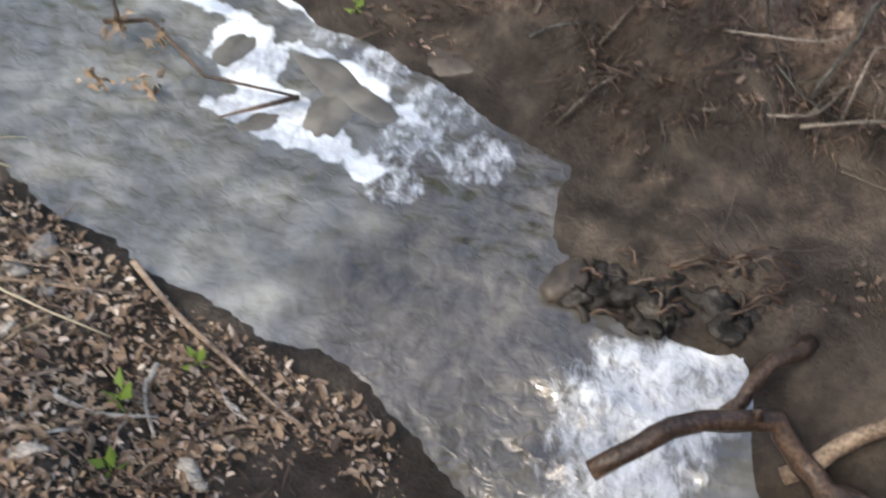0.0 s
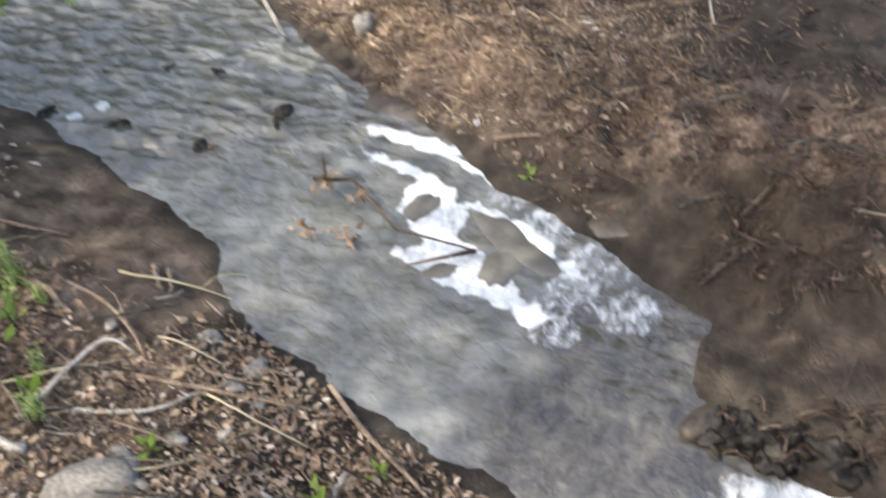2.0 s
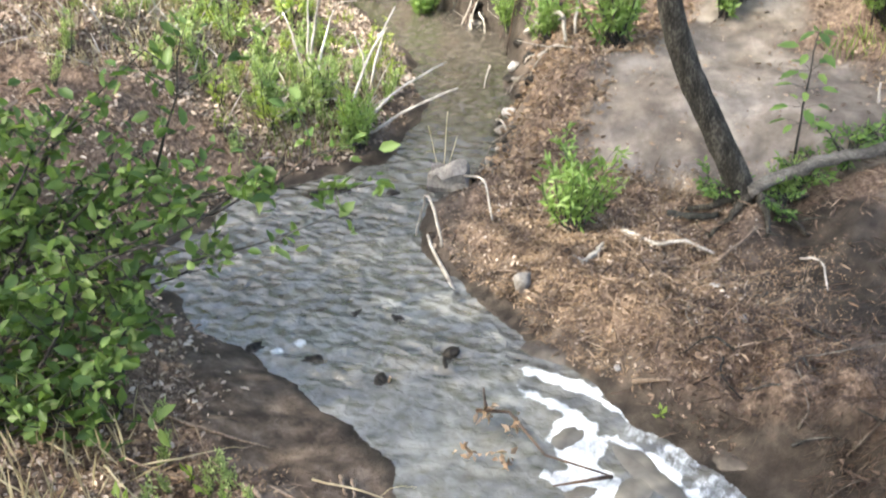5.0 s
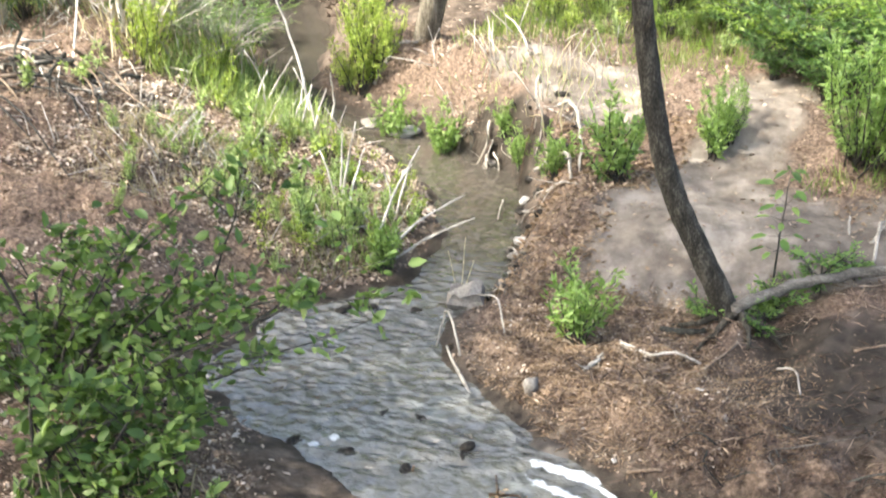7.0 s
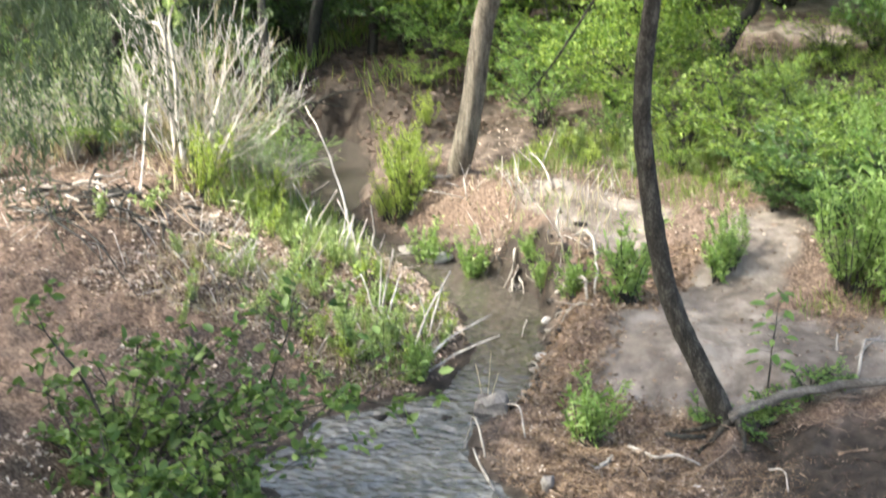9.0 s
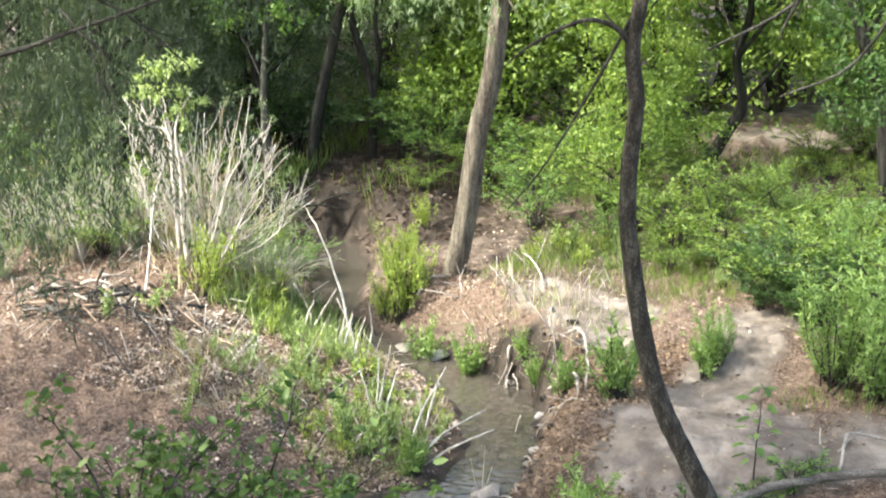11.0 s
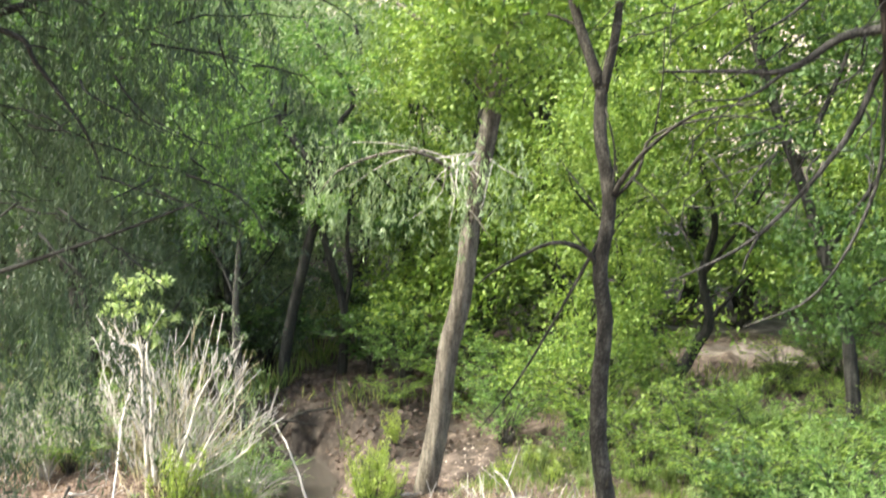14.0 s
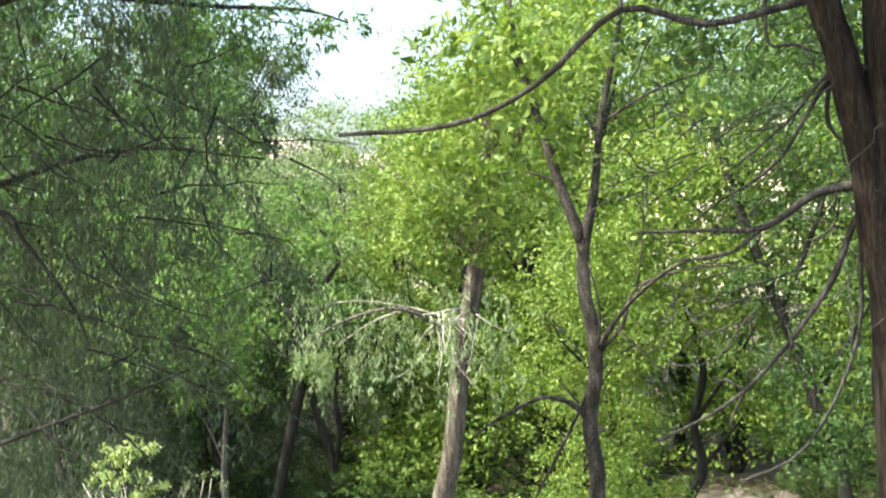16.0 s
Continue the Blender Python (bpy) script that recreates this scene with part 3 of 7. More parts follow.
def build_water():
    ys = np.concatenate([np.arange(-14.0, 0.6, 0.3), np.arange(0.7, 3.2, 0.04), np.arange(3.2, 4.8, 0.014), np.arange(4.8, 14.4, 0.05)])
    w = np.linspace(0, 1, 150)
    xl, xr = np.interp(ys, LB[:, 1], LB[:, 0]) - 0.30, np.interp(ys, RB[:, 1], RB[:, 0]) + 0.30
    x = xl[:, None] + (xr - xl)[:, None] * w
    y = np.repeat(ys[:, None], len(w), 1)
    riffle = blob(x, y, [(-2.55, 6.25, 0.35), (-2.85, 6.35, 0.3), (-2.2, 6.2, 0.25), (-2.2, 4.3, 0.25), (-1.8, 4.5, 0.25), (-2.5, 4.35, 0.2)])
    fall = blob(x, y, [(0.62, 2.5, 0.40), (0.45, 2.25, 0.28), (0.85, 2.66, 0.27), (0.6, 2.0, 0.40), (0.93, 2.78, 0.16)])
    rough = 0.45 - 0.15 * smooth(3.3, 2.7, y) + 0.45 * smooth(3.9, 5.0, y) * (1 - smooth(6.4, 7.5, y)) + 0.3 * fall + 0.25 * riffle - 0.32 * smooth(7.0, 10.0, y)
    z = water_level(y) + 0.004 * rough * np.sin(14 * x + 4 * np.sin(3 * y)) * np.sin(17 * y - 2 * x) + 0.012 * fall * np.sin(23 * x + 9 * y) * np.sin(19 * y - 11 * x) + 0.008 * riffle * np.sin(30 * y)
    ny, nx = x.shape
    me = bpy.data.meshes.new("water")
    me.vertices.add(nx * ny)
    me.vertices.foreach_set("co", np.stack([x, y, z], -1).ravel())
    i = (np.arange(ny - 1)[:, None] * nx + np.arange(nx - 1)).ravel()
    quads = np.stack([i, i + 1, i + nx + 1, i + nx], -1).astype(np.int32)
    me.loops.add(quads.size)
    me.loops.foreach_set("vertex_index", quads.ravel())
    me.polygons.add(len(quads))
    me.polygons.foreach_set("loop_start", np.arange(0, quads.size, 4, dtype=np.int32))
    me.update(calc_edges=True)
    wobble = 0.018 * np.sin(31 * x + 9 * y) * np.sin(27 * y - 11 * x) + 0.010 * np.sin(67 * x - 23 * y) * np.sin(59 * y + 13 * x)
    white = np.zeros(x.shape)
    for ring, soft in WHITE_SHEETS:
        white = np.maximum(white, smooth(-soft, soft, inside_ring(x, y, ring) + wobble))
    # Small glints beside the sheets, painted as white specks.
    glint_specks = blob(x, y, [(-0.05, 3.8, 0.22), (0.08, 3.55, 0.2), (-0.15, 3.6, 0.18), (-0.3, 4.0, 0.18), (-0.2, 3.38, 0.16), (-0.5, 4.18, 0.15)])
    churn = np.clip((0.37 + 0.18 * smooth(0.2, 0.7, x)) * fall + 0.32 * riffle + 0.47 * glint_specks + 0.22 * blob(x, y, [(-1.35, 3.3, 0.25), (-1.6, 3.7, 0.2), (-1.0, 3.1, 0.2), (-1.0, 4.3, 0.3)]) + 0.62 * white + 0.36 * blob(x, y, [(-2.77, 4.36, .07), (-2.63, 4.32, .05), (-2.52, 4.42, .04), (-3.15, 4.45, .08)]), 0, 1)
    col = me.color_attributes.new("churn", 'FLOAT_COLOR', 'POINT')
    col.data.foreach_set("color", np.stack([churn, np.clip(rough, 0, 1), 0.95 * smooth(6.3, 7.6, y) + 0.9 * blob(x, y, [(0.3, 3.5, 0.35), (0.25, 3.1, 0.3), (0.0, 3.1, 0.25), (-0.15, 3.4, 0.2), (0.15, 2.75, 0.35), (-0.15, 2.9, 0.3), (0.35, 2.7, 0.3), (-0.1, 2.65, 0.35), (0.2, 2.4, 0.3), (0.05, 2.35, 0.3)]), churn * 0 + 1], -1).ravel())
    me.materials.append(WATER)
    me.shade_smooth()
    tagged(new("water", me), "shallow murky creek water with ripples and a small white cascade", "water", kind="structure")


build_ground()
build_water()


def hill():
    """The pale dry slope far behind the wood."""
    s = Shape()
    nx, ny = 60, 14
    for j in range(ny):
        for i in range(nx):
            x, y = -120 + 200 * i / (nx - 1), 70 + 12 * j
            z = 1.0 + 26 * (j / (ny - 1)) ** 0.8 * (0.8 + 0.25 * noise.noise(Vector((x * 0.03, j * 0.2, 0)))) + 2.0 * noise.noise(Vector((x * 0.08, y * 0.08, 3)))
            s.v.append(Vector((x, y, z if j else 0.5)))
    for j in range(ny - 1):
        for i in range(nx - 1):
            a = j * nx + i
            s.f.append((a, a + 1, a + nx + 1, a + nx))
    tagged(new("backdrop", s.mesh("backdrop", HILL)), "pale dry hillside behind the trees", "hill", kind="structure")


hill()


# ---- plants ----
def put_foliage(name, data, parent, label=""):
    return tagged(put(name, data, parent, label), kind="stuff")


def foliage(clumps, count, leaf, seed, spread=0.28, droop=0.0, twig=None):
    """Leaf places in clumps (x, y, z, radius): leaves sit round many small twig ends, which leaves gaps."""
    rng = np.random.default_rng(seed)
    clumps = np.array(clumps, float)
    share = clumps[:, 3] ** 2
    share = (share / share.sum() * count).astype(int) + 4
    at, way = [], []
    for (x, y, z, r), k in zip(clumps, share):
        ends = max(3, k // 22)
        u = rng.normal(size=(ends, 3))
        u /= np.linalg.norm(u, axis=1, keepdims=True)
        u *= rng.uniform(0.35, 1.0, (ends, 1)) ** 0.6 * np.array([1, 1, 0.75])
        pick = rng.integers(0, ends, k)
        p = np.array([x, y, z]) + r * u[pick] + rng.normal(size=(k, 3)) * spread * r * np.array([1, 1, 0.6]) * 0.6
        w = u[pick] * 0.8 + rng.normal(size=(k, 3)) * 0.7 + np.array([0, 0, -droop])
        at.append(p)
        way.append(w)
    at, way = np.concatenate(at), np.concatenate(way)
    return at, way, leaf * rng.uniform(0.6, 1.3, len(at))


def tree(name, trunk, radius, tip, limbs, clumps, leaves, leaf, bark, green, label, category="tree", seed=0, droop=0.15, width=0.5, sides=22, limb_bark=None):
    """trunk: points; limbs: (points, r0, r1); clumps: balls of foliage."""
    root = tagged(new(name), label, category)
    base = Vector(trunk[0])
    root.location = base
    inv = lambda pts: [Vector(p) - base for p in pts]
    fine = spline(inv(trunk), 7)
    s = Shape().tube(fine, radius, tip, sides, 0.05, seed, 0.09)
    for k in range(sides):
        s.v[k] = s.v[k] * 1.35 + Vector((0, 0, -0.08))
        s.v[k + sides] = s.v[k + sides] * 1.0
    put("trunk", s.mesh("trunk", bark), root)
    for j, (pts, r0, r1) in enumerate(limbs):
        put("limb", Shape().tube(spline(inv(pts), 4), r0, r1, 7, 0.08, seed + j).mesh("limb", limb_bark or bark), root)
    if clumps and leaves:
        at, way, size = foliage(clumps, leaves, leaf, seed, droop=droop)
        put_foliage("crown", leaf_mesh("crown", at - np.array(base), way, size, green, width, seed=seed), root)
    return root


def shrub(name, height, spread, stems, leaves, leaf, green, label, category="shrub", wood=BARK_GREY, seed=0, width=0.3, upright=0.5, bare=0.25, lean=(0, 0)):
    """Stems from one foot with narrow leaves along them."""
    rnd, rng = random.Random(seed), np.random.default_rng(seed)
    root = tagged(new(name), label, category)
    at, way = [], []
    for k in range(stems):
        a, r = rnd.uniform(0, 2 * math.pi), spread * rnd.uniform(0.15, 1.0)
        foot = Vector((rnd.gauss(0, 0.06), rnd.gauss(0, 0.06), -0.03)) * spread * 2
        foot.z = -0.03
        top = Vector((r * math.cos(a) + lean[0], r * math.sin(a) + lean[1], height * rnd.uniform(0.4, 1.05)))
        pts = curve_points(foot, top, 0.12, 5, seed * 31 + k)
        put("stem", Shape().tube(pts, 0.004 + 0.006 * height, 0.002, 4).mesh("stem", wood), root)
        n = max(1, leaves // stems)
        t = rng.uniform(bare, 1.0, n) * (len(pts) - 1)
        i = np.minimum(t.astype(int), len(pts) - 2)
        p = np.array([tuple(q) for q in pts])
        q = p[i] + (p[i + 1] - p[i]) * (t - i)[:, None] + rng.normal(size=(n, 3)) * 0.03 * spread
        axis = p[i + 1] - p[i]
        axis = axis / (np.linalg.norm(axis, axis=1, keepdims=True) + 1e-9)
        at.append(q)
        way.append(axis * upright + rng.normal(size=(n, 3)) * 0.6)
    at, way = np.concatenate(at), np.concatenate(way)
    put_foliage("foliage", leaf_mesh("foliage", at, way, leaf * rng.uniform(0.6, 1.3, len(at)), green, width, seed=seed), root)
    return root


def spray_shrub(name, height, spread, stems, shoots, leaf, green, label, category="bush", wood=BARK_GREY, seed=0, width=0.32, fine=0.28, per=13):
    """Arching stems from one foot, with side shoots that carry leaves in two rows and leave gaps between them."""
    rnd, rng = random.Random(seed), np.random.default_rng(seed)
    root = tagged(new(name), label, category)
    at, way, fines = [], [], Shape()
    for k in range(stems):
        a, reach, tall = 2 * math.pi * (k + rnd.uniform(-.4, .4)) / stems, spread * rnd.uniform(.3, 1.0), height * rnd.uniform(.55, 1.05)
        out = Vector((math.cos(a), math.sin(a), 0))
        foot = out * rnd.uniform(0, .1) * spread
        pts = []
        for i in range(9):
            t = i / 8
            pts.append(foot + out * reach * t ** 1.4 + Vector((rnd.gauss(0, .012), rnd.gauss(0, .012), tall * (1.55 * t - .55 * t * t * (1 + .5 * reach / spread)) - .03)))
        s = Shape().tube(pts, .005 + .007 * height, .002, 5)
        for j in range(shoots):
            t = rnd.uniform(.22, 1.0) * 8
            i = min(7, int(t))
            p = pts[i].lerp(pts[i + 1], t - i)
            b = a + rnd.choice((-1, 1)) * rnd.uniform(.3, 1.5)
            size = fine * rnd.uniform(.5, 1.2)
            q = p + Vector((math.cos(b) * size, math.sin(b) * size, size * rnd.uniform(-.25, .75)))
            fines.tube([p, p.lerp(q, .5) + Vector((0, 0, .02)), q], .0035, .0012, 3)
            along = (q - p).normalized()
            side = along.cross(Vector((0, 0, 1)))
            for m in range(per):
                at.append(tuple(p.lerp(q, (m + .5) / per) + Vector((0, 0, rnd.gauss(0, .012)))))
                way.append(tuple(along * rnd.uniform(.3, .9) + side * (1 if m % 2 else -1) * rnd.uniform(.5, 1.1) + Vector((0, 0, rnd.gauss(0, .3)))))
        put("stem", s.mesh("stem", wood), root)
    put_foliage("brushwood", fines.mesh("brushwood", wood), root)
    put_foliage("foliage", leaf_mesh("foliage", at, way, leaf * rng.uniform(.6, 1.3, len(at)), green, width, seed=seed, up=1.5), root)
    return root


def plant(ob, x, y, turn=0.0, size=1.0, sink=0.0, copy=True):
    """Sets a thing, or a copy of it, on the ground."""
    m = Matrix.Translation(lay(x, y, -sink)) @ pose(0, 0, 0, 0, 0, turn)
    if copy:
        made = copy_thing(ob, m)
    else:
        made = ob
        made.matrix_basis = m
    made.scale = (size, size, size)
    return made


# tree_1: the slim leaning tree by the path
tree("young_tree", [(-0.17, 6.3, 0.1), (-0.31, 6.3, .42), (-.48, 6.3, .74), (-.72, 6.3, 1.23), (-.86, 6.3, 1.75), (-.95, 6.3, 2.24), (-1.01, 6.3, 2.72), (-1.0, 6.3, 3.2), (-.96, 6.3, 3.65), (-1.0, 6.3, 4.06), (-.93, 6.3, 4.56), (-1.0, 6.3, 5.1), (-.99, 6.3, 5.46)],
     0.086, 0.046,
     [([(-.99, 6.3, 5.44), (-1.16, 6.3, 5.92), (-1.3, 6.28, 6.45), (-1.45, 6.25, 7.0), (-1.5, 6.3, 7.6)], .05, .015),
      ([(-.98, 6.3, 5.42), (-.88, 6.32, 5.9), (-.82, 6.35, 6.4), (-.66, 6.4, 7.1), (-.6, 6.4, 7.7)], .042, .012),
      ([(-1.0, 6.3, 4.06), (-1.12, 6.2, 4.22), (-1.35, 6.1, 4.27), (-1.7, 6.0, 4.1), (-1.9, 6.0, 3.95)], .028, .006),
      ([(-.93, 6.3, 4.6), (-.78, 6.2, 4.8), (-.6, 6.1, 5.0), (-.25, 6.0, 5.25), (0.2, 5.9, 5.35)], .026, .006),
      ([(-.95, 6.3, 4.4), (-1.2, 6.2, 3.9), (-1.6, 6.1, 3.2), (-1.9, 6.0, 2.8)], .016, .005),
      ([(-.9, 6.3, 4.6), (-.71, 6.3, 4.81), (-.59, 6.3, 5.09), (-.09, 6.3, 5.23), (.31, 6.3, 5.19)], .018, .004), ([(-.9, 6.25, 4.64), (-.88, 6.25, 4.97), (-.95, 6.25, 5.3)], .012, .006),
      ([(-.78, 6.3, 6.37), (-.45, 6.3, 6.55), (-.04, 6.3, 6.68), (.28, 6.3, 6.67)], .014, .004), ([(-1.13, 6.3, 5.9), (-1.44, 6.3, 6.02), (-1.83, 6.3, 5.99)], .014, .004),
      ([(-1.3, 6.3, 6.45), (-1.48, 6.3, 6.9), (-1.64, 6.3, 7.29)], .014, .004), ([(-.75, 6.2, 4.78), (-.55, 6.2, 4.61), (-.22, 6.2, 4.21)], .009, .003), ([(-.59, 6.3, 5.09), (-.52, 6.25, 5.5), (-.5, 6.2, 5.9)], .008, .003),
      ([(-.95, 6.28, 2.3), (-.91, 6.2, 2.42), (-.9, 6.18, 2.52)], .02, .004)],
     [(-1.5, 6.3, 6.2, .5), (-1.7, 6.2, 6.8, .6), (-1.2, 6.4, 7.3, .7), (-.5, 6.3, 7.3, .6), (-.2, 6.2, 6.6, .4), (-1.9, 6.0, 5.9, .4), (-1.0, 6.1, 6.6, .4)],
     1500, 0.11, BARK_YOUNG, LEAF_BRIGHT, "slim leaning tree with grey-brown furrowed bark and fresh green leaves", seed=3)

# the cottonwood on the far bank
tree("cottonwood", [(-4.16, 11.1, 0.45), (-4.05, 11, .8), (-3.9, 11, 1.5), (-3.76, 11, 2.4), (-3.6, 11, 3.0), (-3.43, 11, 4.1), (-3.15, 11, 5.45), (-3.0, 11, 6.4), (-2.9, 11, 7.4)],
     0.135, 0.088,
     [([(-3.2, 11, 5.3), (-3.6, 10.8, 5.9), (-4.2, 10.6, 6.4)], .07, .02), ([(-3.05, 11, 5.9), (-2.6, 10.8, 6.6), (-2.2, 10.6, 7.2)], .07, .02),
      ([(-3.4, 11, 4.3), (-3.9, 10.3, 4.75), (-4.6, 10.0, 4.6), (-4.9, 9.9, 4.3)], .03, .006), ([(-3.5, 11, 3.9), (-3.3, 10.4, 4.1), (-3.0, 10.2, 3.8)], .02, .005)],
     [(-3.1, 10.4, 5.9, .6), (-3.5, 10.4, 6.2, .6), (-2.8, 10.5, 6.8, .8), (-3.6, 10.5, 5.6, .45), (-3.1, 10.5, 7.4, .8), (-2.2, 10.6, 7.6, .9), (-3.3, 10.4, 6.7, .6), (-2.4, 10.5, 5.9, .5), (-2.9, 10.4, 5.5, .35)],
     9500, 0.075, BARK_BROWN, LEAF_BRIGHT, "stout leaning cottonwood with pale brown furrowed bark", seed=5)


def strands(starts, length, per, leaf, green, seed, sway=0.12, width=0.2):
    """Hanging shoots with narrow leaves."""
    rng = np.random.default_rng(seed)
    starts = np.asarray(starts, float)
    n = len(starts)
    size = length * rng.uniform(0.4, 1.0, n)
    lean = rng.normal(size=(n, 2)) * sway
    t = rng.uniform(0, 1, (n, per))
    z = -size[:, None] * t
    x = lean[:, :1] * (t ** 0.6) * 2 + rng.normal(size=(n, per)) * 0.02
    y = lean[:, 1:] * (t ** 0.6) * 2 + rng.normal(size=(n, per)) * 0.02
    at = (starts[:, None, :] + np.stack([x, y, z], -1)).reshape(-1, 3)
    way = np.stack([rng.normal(size=n * per) * 0.5, rng.normal(size=n * per) * 0.5, -np.ones(n * per)], -1)
    return leaf_mesh("hanging_leaves", at, way, leaf * rng.uniform(0.6, 1.3, n * per), green, width, seed=seed)


rng0 = np.random.default_rng(11)
cw = bpy.data.objects["cottonwood"]
st = np.stack([rng0.uniform(-5.2, -2.6, 110), rng0.uniform(9.9, 10.7, 110), rng0.uniform(4.2, 5.2, 110)], -1) - np.array(cw.location)
put_foliage("hanging_foliage", strands(st, 0.8, 24, 0.085, LEAF_SILVER, 4), cw, "pale willow-like hanging leaves")


rd2 = random.Random(12)
for k in range(16):
    p = Vector((-3.45 + rd2.gauss(0, .18), 10.75, 4.62 + rd2.gauss(0, .08)))
    q = p + Vector((rd2.uniform(-.55, .45), rd2.uniform(-.3, .05), rd2.uniform(-.75, .05)))
    put("twig", Shape().tube([v - cw.location for v in curve_points(p, q, .16, 5, k)], .011, .003, 5).mesh("twig", PALEWOOD), cw, "bleached dead twig")
for pts in ([(-3.4, 10.85, 4.55), (-3.9, 10.6, 4.75), (-4.5, 10.4, 4.85), (-5.05, 10.3, 4.78)], [(-3.9, 10.6, 4.75), (-4.3, 10.4, 4.6), (-4.7, 10.3, 4.35)]):
    put("limb", Shape().tube([v - cw.location for v in spline(pts, 4)], .012, .004, 6, .1).mesh("limb", DEADWOOD), cw, "bleached dead branch")


def background_tree(name, height, seed, green, leaves, leaf, radius=0.14, bark=BARK_DARK, low=0.3, wide=2.0):
    rnd = random.Random(seed)
    trunk, x, y = [], 0.0, 0.0
    for k in range(8):
        trunk.append((x, y, -0.1 + height * 0.8 * k / 7))
        x, y = x + rnd.uniform(-.18, .18) * height / 6, y + rnd.uniform(-.1, .1)
    limbs, clumps = [], []
    for k in range(16):
        z = height * (low + (0.92 - low) * (k + rnd.random()) / 16)
        i = max(0, min(6, int(z / (height * 0.8) * 7) - 1))
        a = rnd.uniform(0, 2 * math.pi)
        r = wide * rnd.uniform(0.35, 1.0) * (1.15 - 0.55 * z / height)
        tip = (trunk[i][0] + r * math.cos(a), trunk[i][1] + r * math.sin(a), z)
        limbs.append((curve_points(trunk[i], tip, 0.12, 4, seed * 7 + k), radius * 0.35, 0.01))
        clumps.append((*tip, wide * rnd.uniform(0.3, 0.5)))
        a += rnd.uniform(1, 2)
        clumps.append((trunk[i][0] + r * .6 * math.cos(a), trunk[i][1] + r * .6 * math.sin(a), z + .3, wide * rnd.uniform(0.25, 0.42)))
    clumps.append((trunk[7][0], trunk[7][1], height * 0.92, wide * 0.5))
    return tree(name, trunk, radius, 0.04, limbs, clumps, leaves, leaf, bark, green, "", seed=seed, sides=8)


# Sunlit and shaded trees differ by leaf colour, where that light is painted in.
TREE_LABELS = {"shade": "tall dark green tree with a bare lower trunk", "mid": "leafy green woodland tree with a dark trunk", "open": "tall broadleaf tree with a clear dark trunk", "bright": "sunlit broadleaf tree with yellow-green leaves", "dark": "shaded dark green tree with a thick trunk", "grey": "grey-green feathery tree in the wood", "pale": "pale silver-green tree with grey branches"}
KINDS = {
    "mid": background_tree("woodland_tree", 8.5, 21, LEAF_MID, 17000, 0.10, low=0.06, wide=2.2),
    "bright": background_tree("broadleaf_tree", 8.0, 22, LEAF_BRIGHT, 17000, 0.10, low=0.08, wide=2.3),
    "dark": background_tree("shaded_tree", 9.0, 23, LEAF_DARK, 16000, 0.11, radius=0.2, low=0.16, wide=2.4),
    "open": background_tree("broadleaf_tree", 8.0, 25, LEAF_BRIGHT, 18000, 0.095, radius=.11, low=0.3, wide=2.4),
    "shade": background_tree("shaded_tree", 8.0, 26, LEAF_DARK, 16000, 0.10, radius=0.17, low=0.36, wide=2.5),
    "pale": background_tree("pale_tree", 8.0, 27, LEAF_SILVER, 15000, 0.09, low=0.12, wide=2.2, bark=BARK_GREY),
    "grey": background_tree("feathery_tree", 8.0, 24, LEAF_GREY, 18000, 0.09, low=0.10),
}
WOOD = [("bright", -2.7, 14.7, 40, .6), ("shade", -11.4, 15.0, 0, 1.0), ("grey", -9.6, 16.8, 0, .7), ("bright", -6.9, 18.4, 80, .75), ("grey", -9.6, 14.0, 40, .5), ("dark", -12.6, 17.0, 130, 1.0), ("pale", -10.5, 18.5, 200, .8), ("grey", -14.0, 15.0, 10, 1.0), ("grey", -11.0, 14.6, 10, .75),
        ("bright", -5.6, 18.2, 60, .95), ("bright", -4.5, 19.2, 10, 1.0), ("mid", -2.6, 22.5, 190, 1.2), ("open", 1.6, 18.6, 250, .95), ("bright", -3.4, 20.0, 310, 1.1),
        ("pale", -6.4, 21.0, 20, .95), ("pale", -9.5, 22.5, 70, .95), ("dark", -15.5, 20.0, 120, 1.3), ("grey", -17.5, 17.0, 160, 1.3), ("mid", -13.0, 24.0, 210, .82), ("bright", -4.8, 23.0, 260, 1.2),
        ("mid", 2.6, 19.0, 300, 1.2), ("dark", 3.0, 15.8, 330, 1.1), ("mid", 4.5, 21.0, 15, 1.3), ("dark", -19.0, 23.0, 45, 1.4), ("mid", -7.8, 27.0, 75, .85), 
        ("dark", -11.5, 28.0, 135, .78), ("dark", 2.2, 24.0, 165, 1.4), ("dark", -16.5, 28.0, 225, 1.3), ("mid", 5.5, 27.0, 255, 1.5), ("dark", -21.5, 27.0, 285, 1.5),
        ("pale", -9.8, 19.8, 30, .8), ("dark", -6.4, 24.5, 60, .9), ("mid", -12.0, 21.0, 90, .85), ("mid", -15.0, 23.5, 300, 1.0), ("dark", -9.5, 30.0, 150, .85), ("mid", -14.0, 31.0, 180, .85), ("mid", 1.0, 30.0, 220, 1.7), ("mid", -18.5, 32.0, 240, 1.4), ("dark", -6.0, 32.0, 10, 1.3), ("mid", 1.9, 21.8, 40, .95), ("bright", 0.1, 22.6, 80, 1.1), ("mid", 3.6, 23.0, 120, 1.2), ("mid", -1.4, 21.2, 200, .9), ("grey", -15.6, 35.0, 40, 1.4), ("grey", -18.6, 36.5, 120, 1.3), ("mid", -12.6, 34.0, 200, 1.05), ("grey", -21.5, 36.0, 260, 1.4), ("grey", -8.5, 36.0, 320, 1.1)]
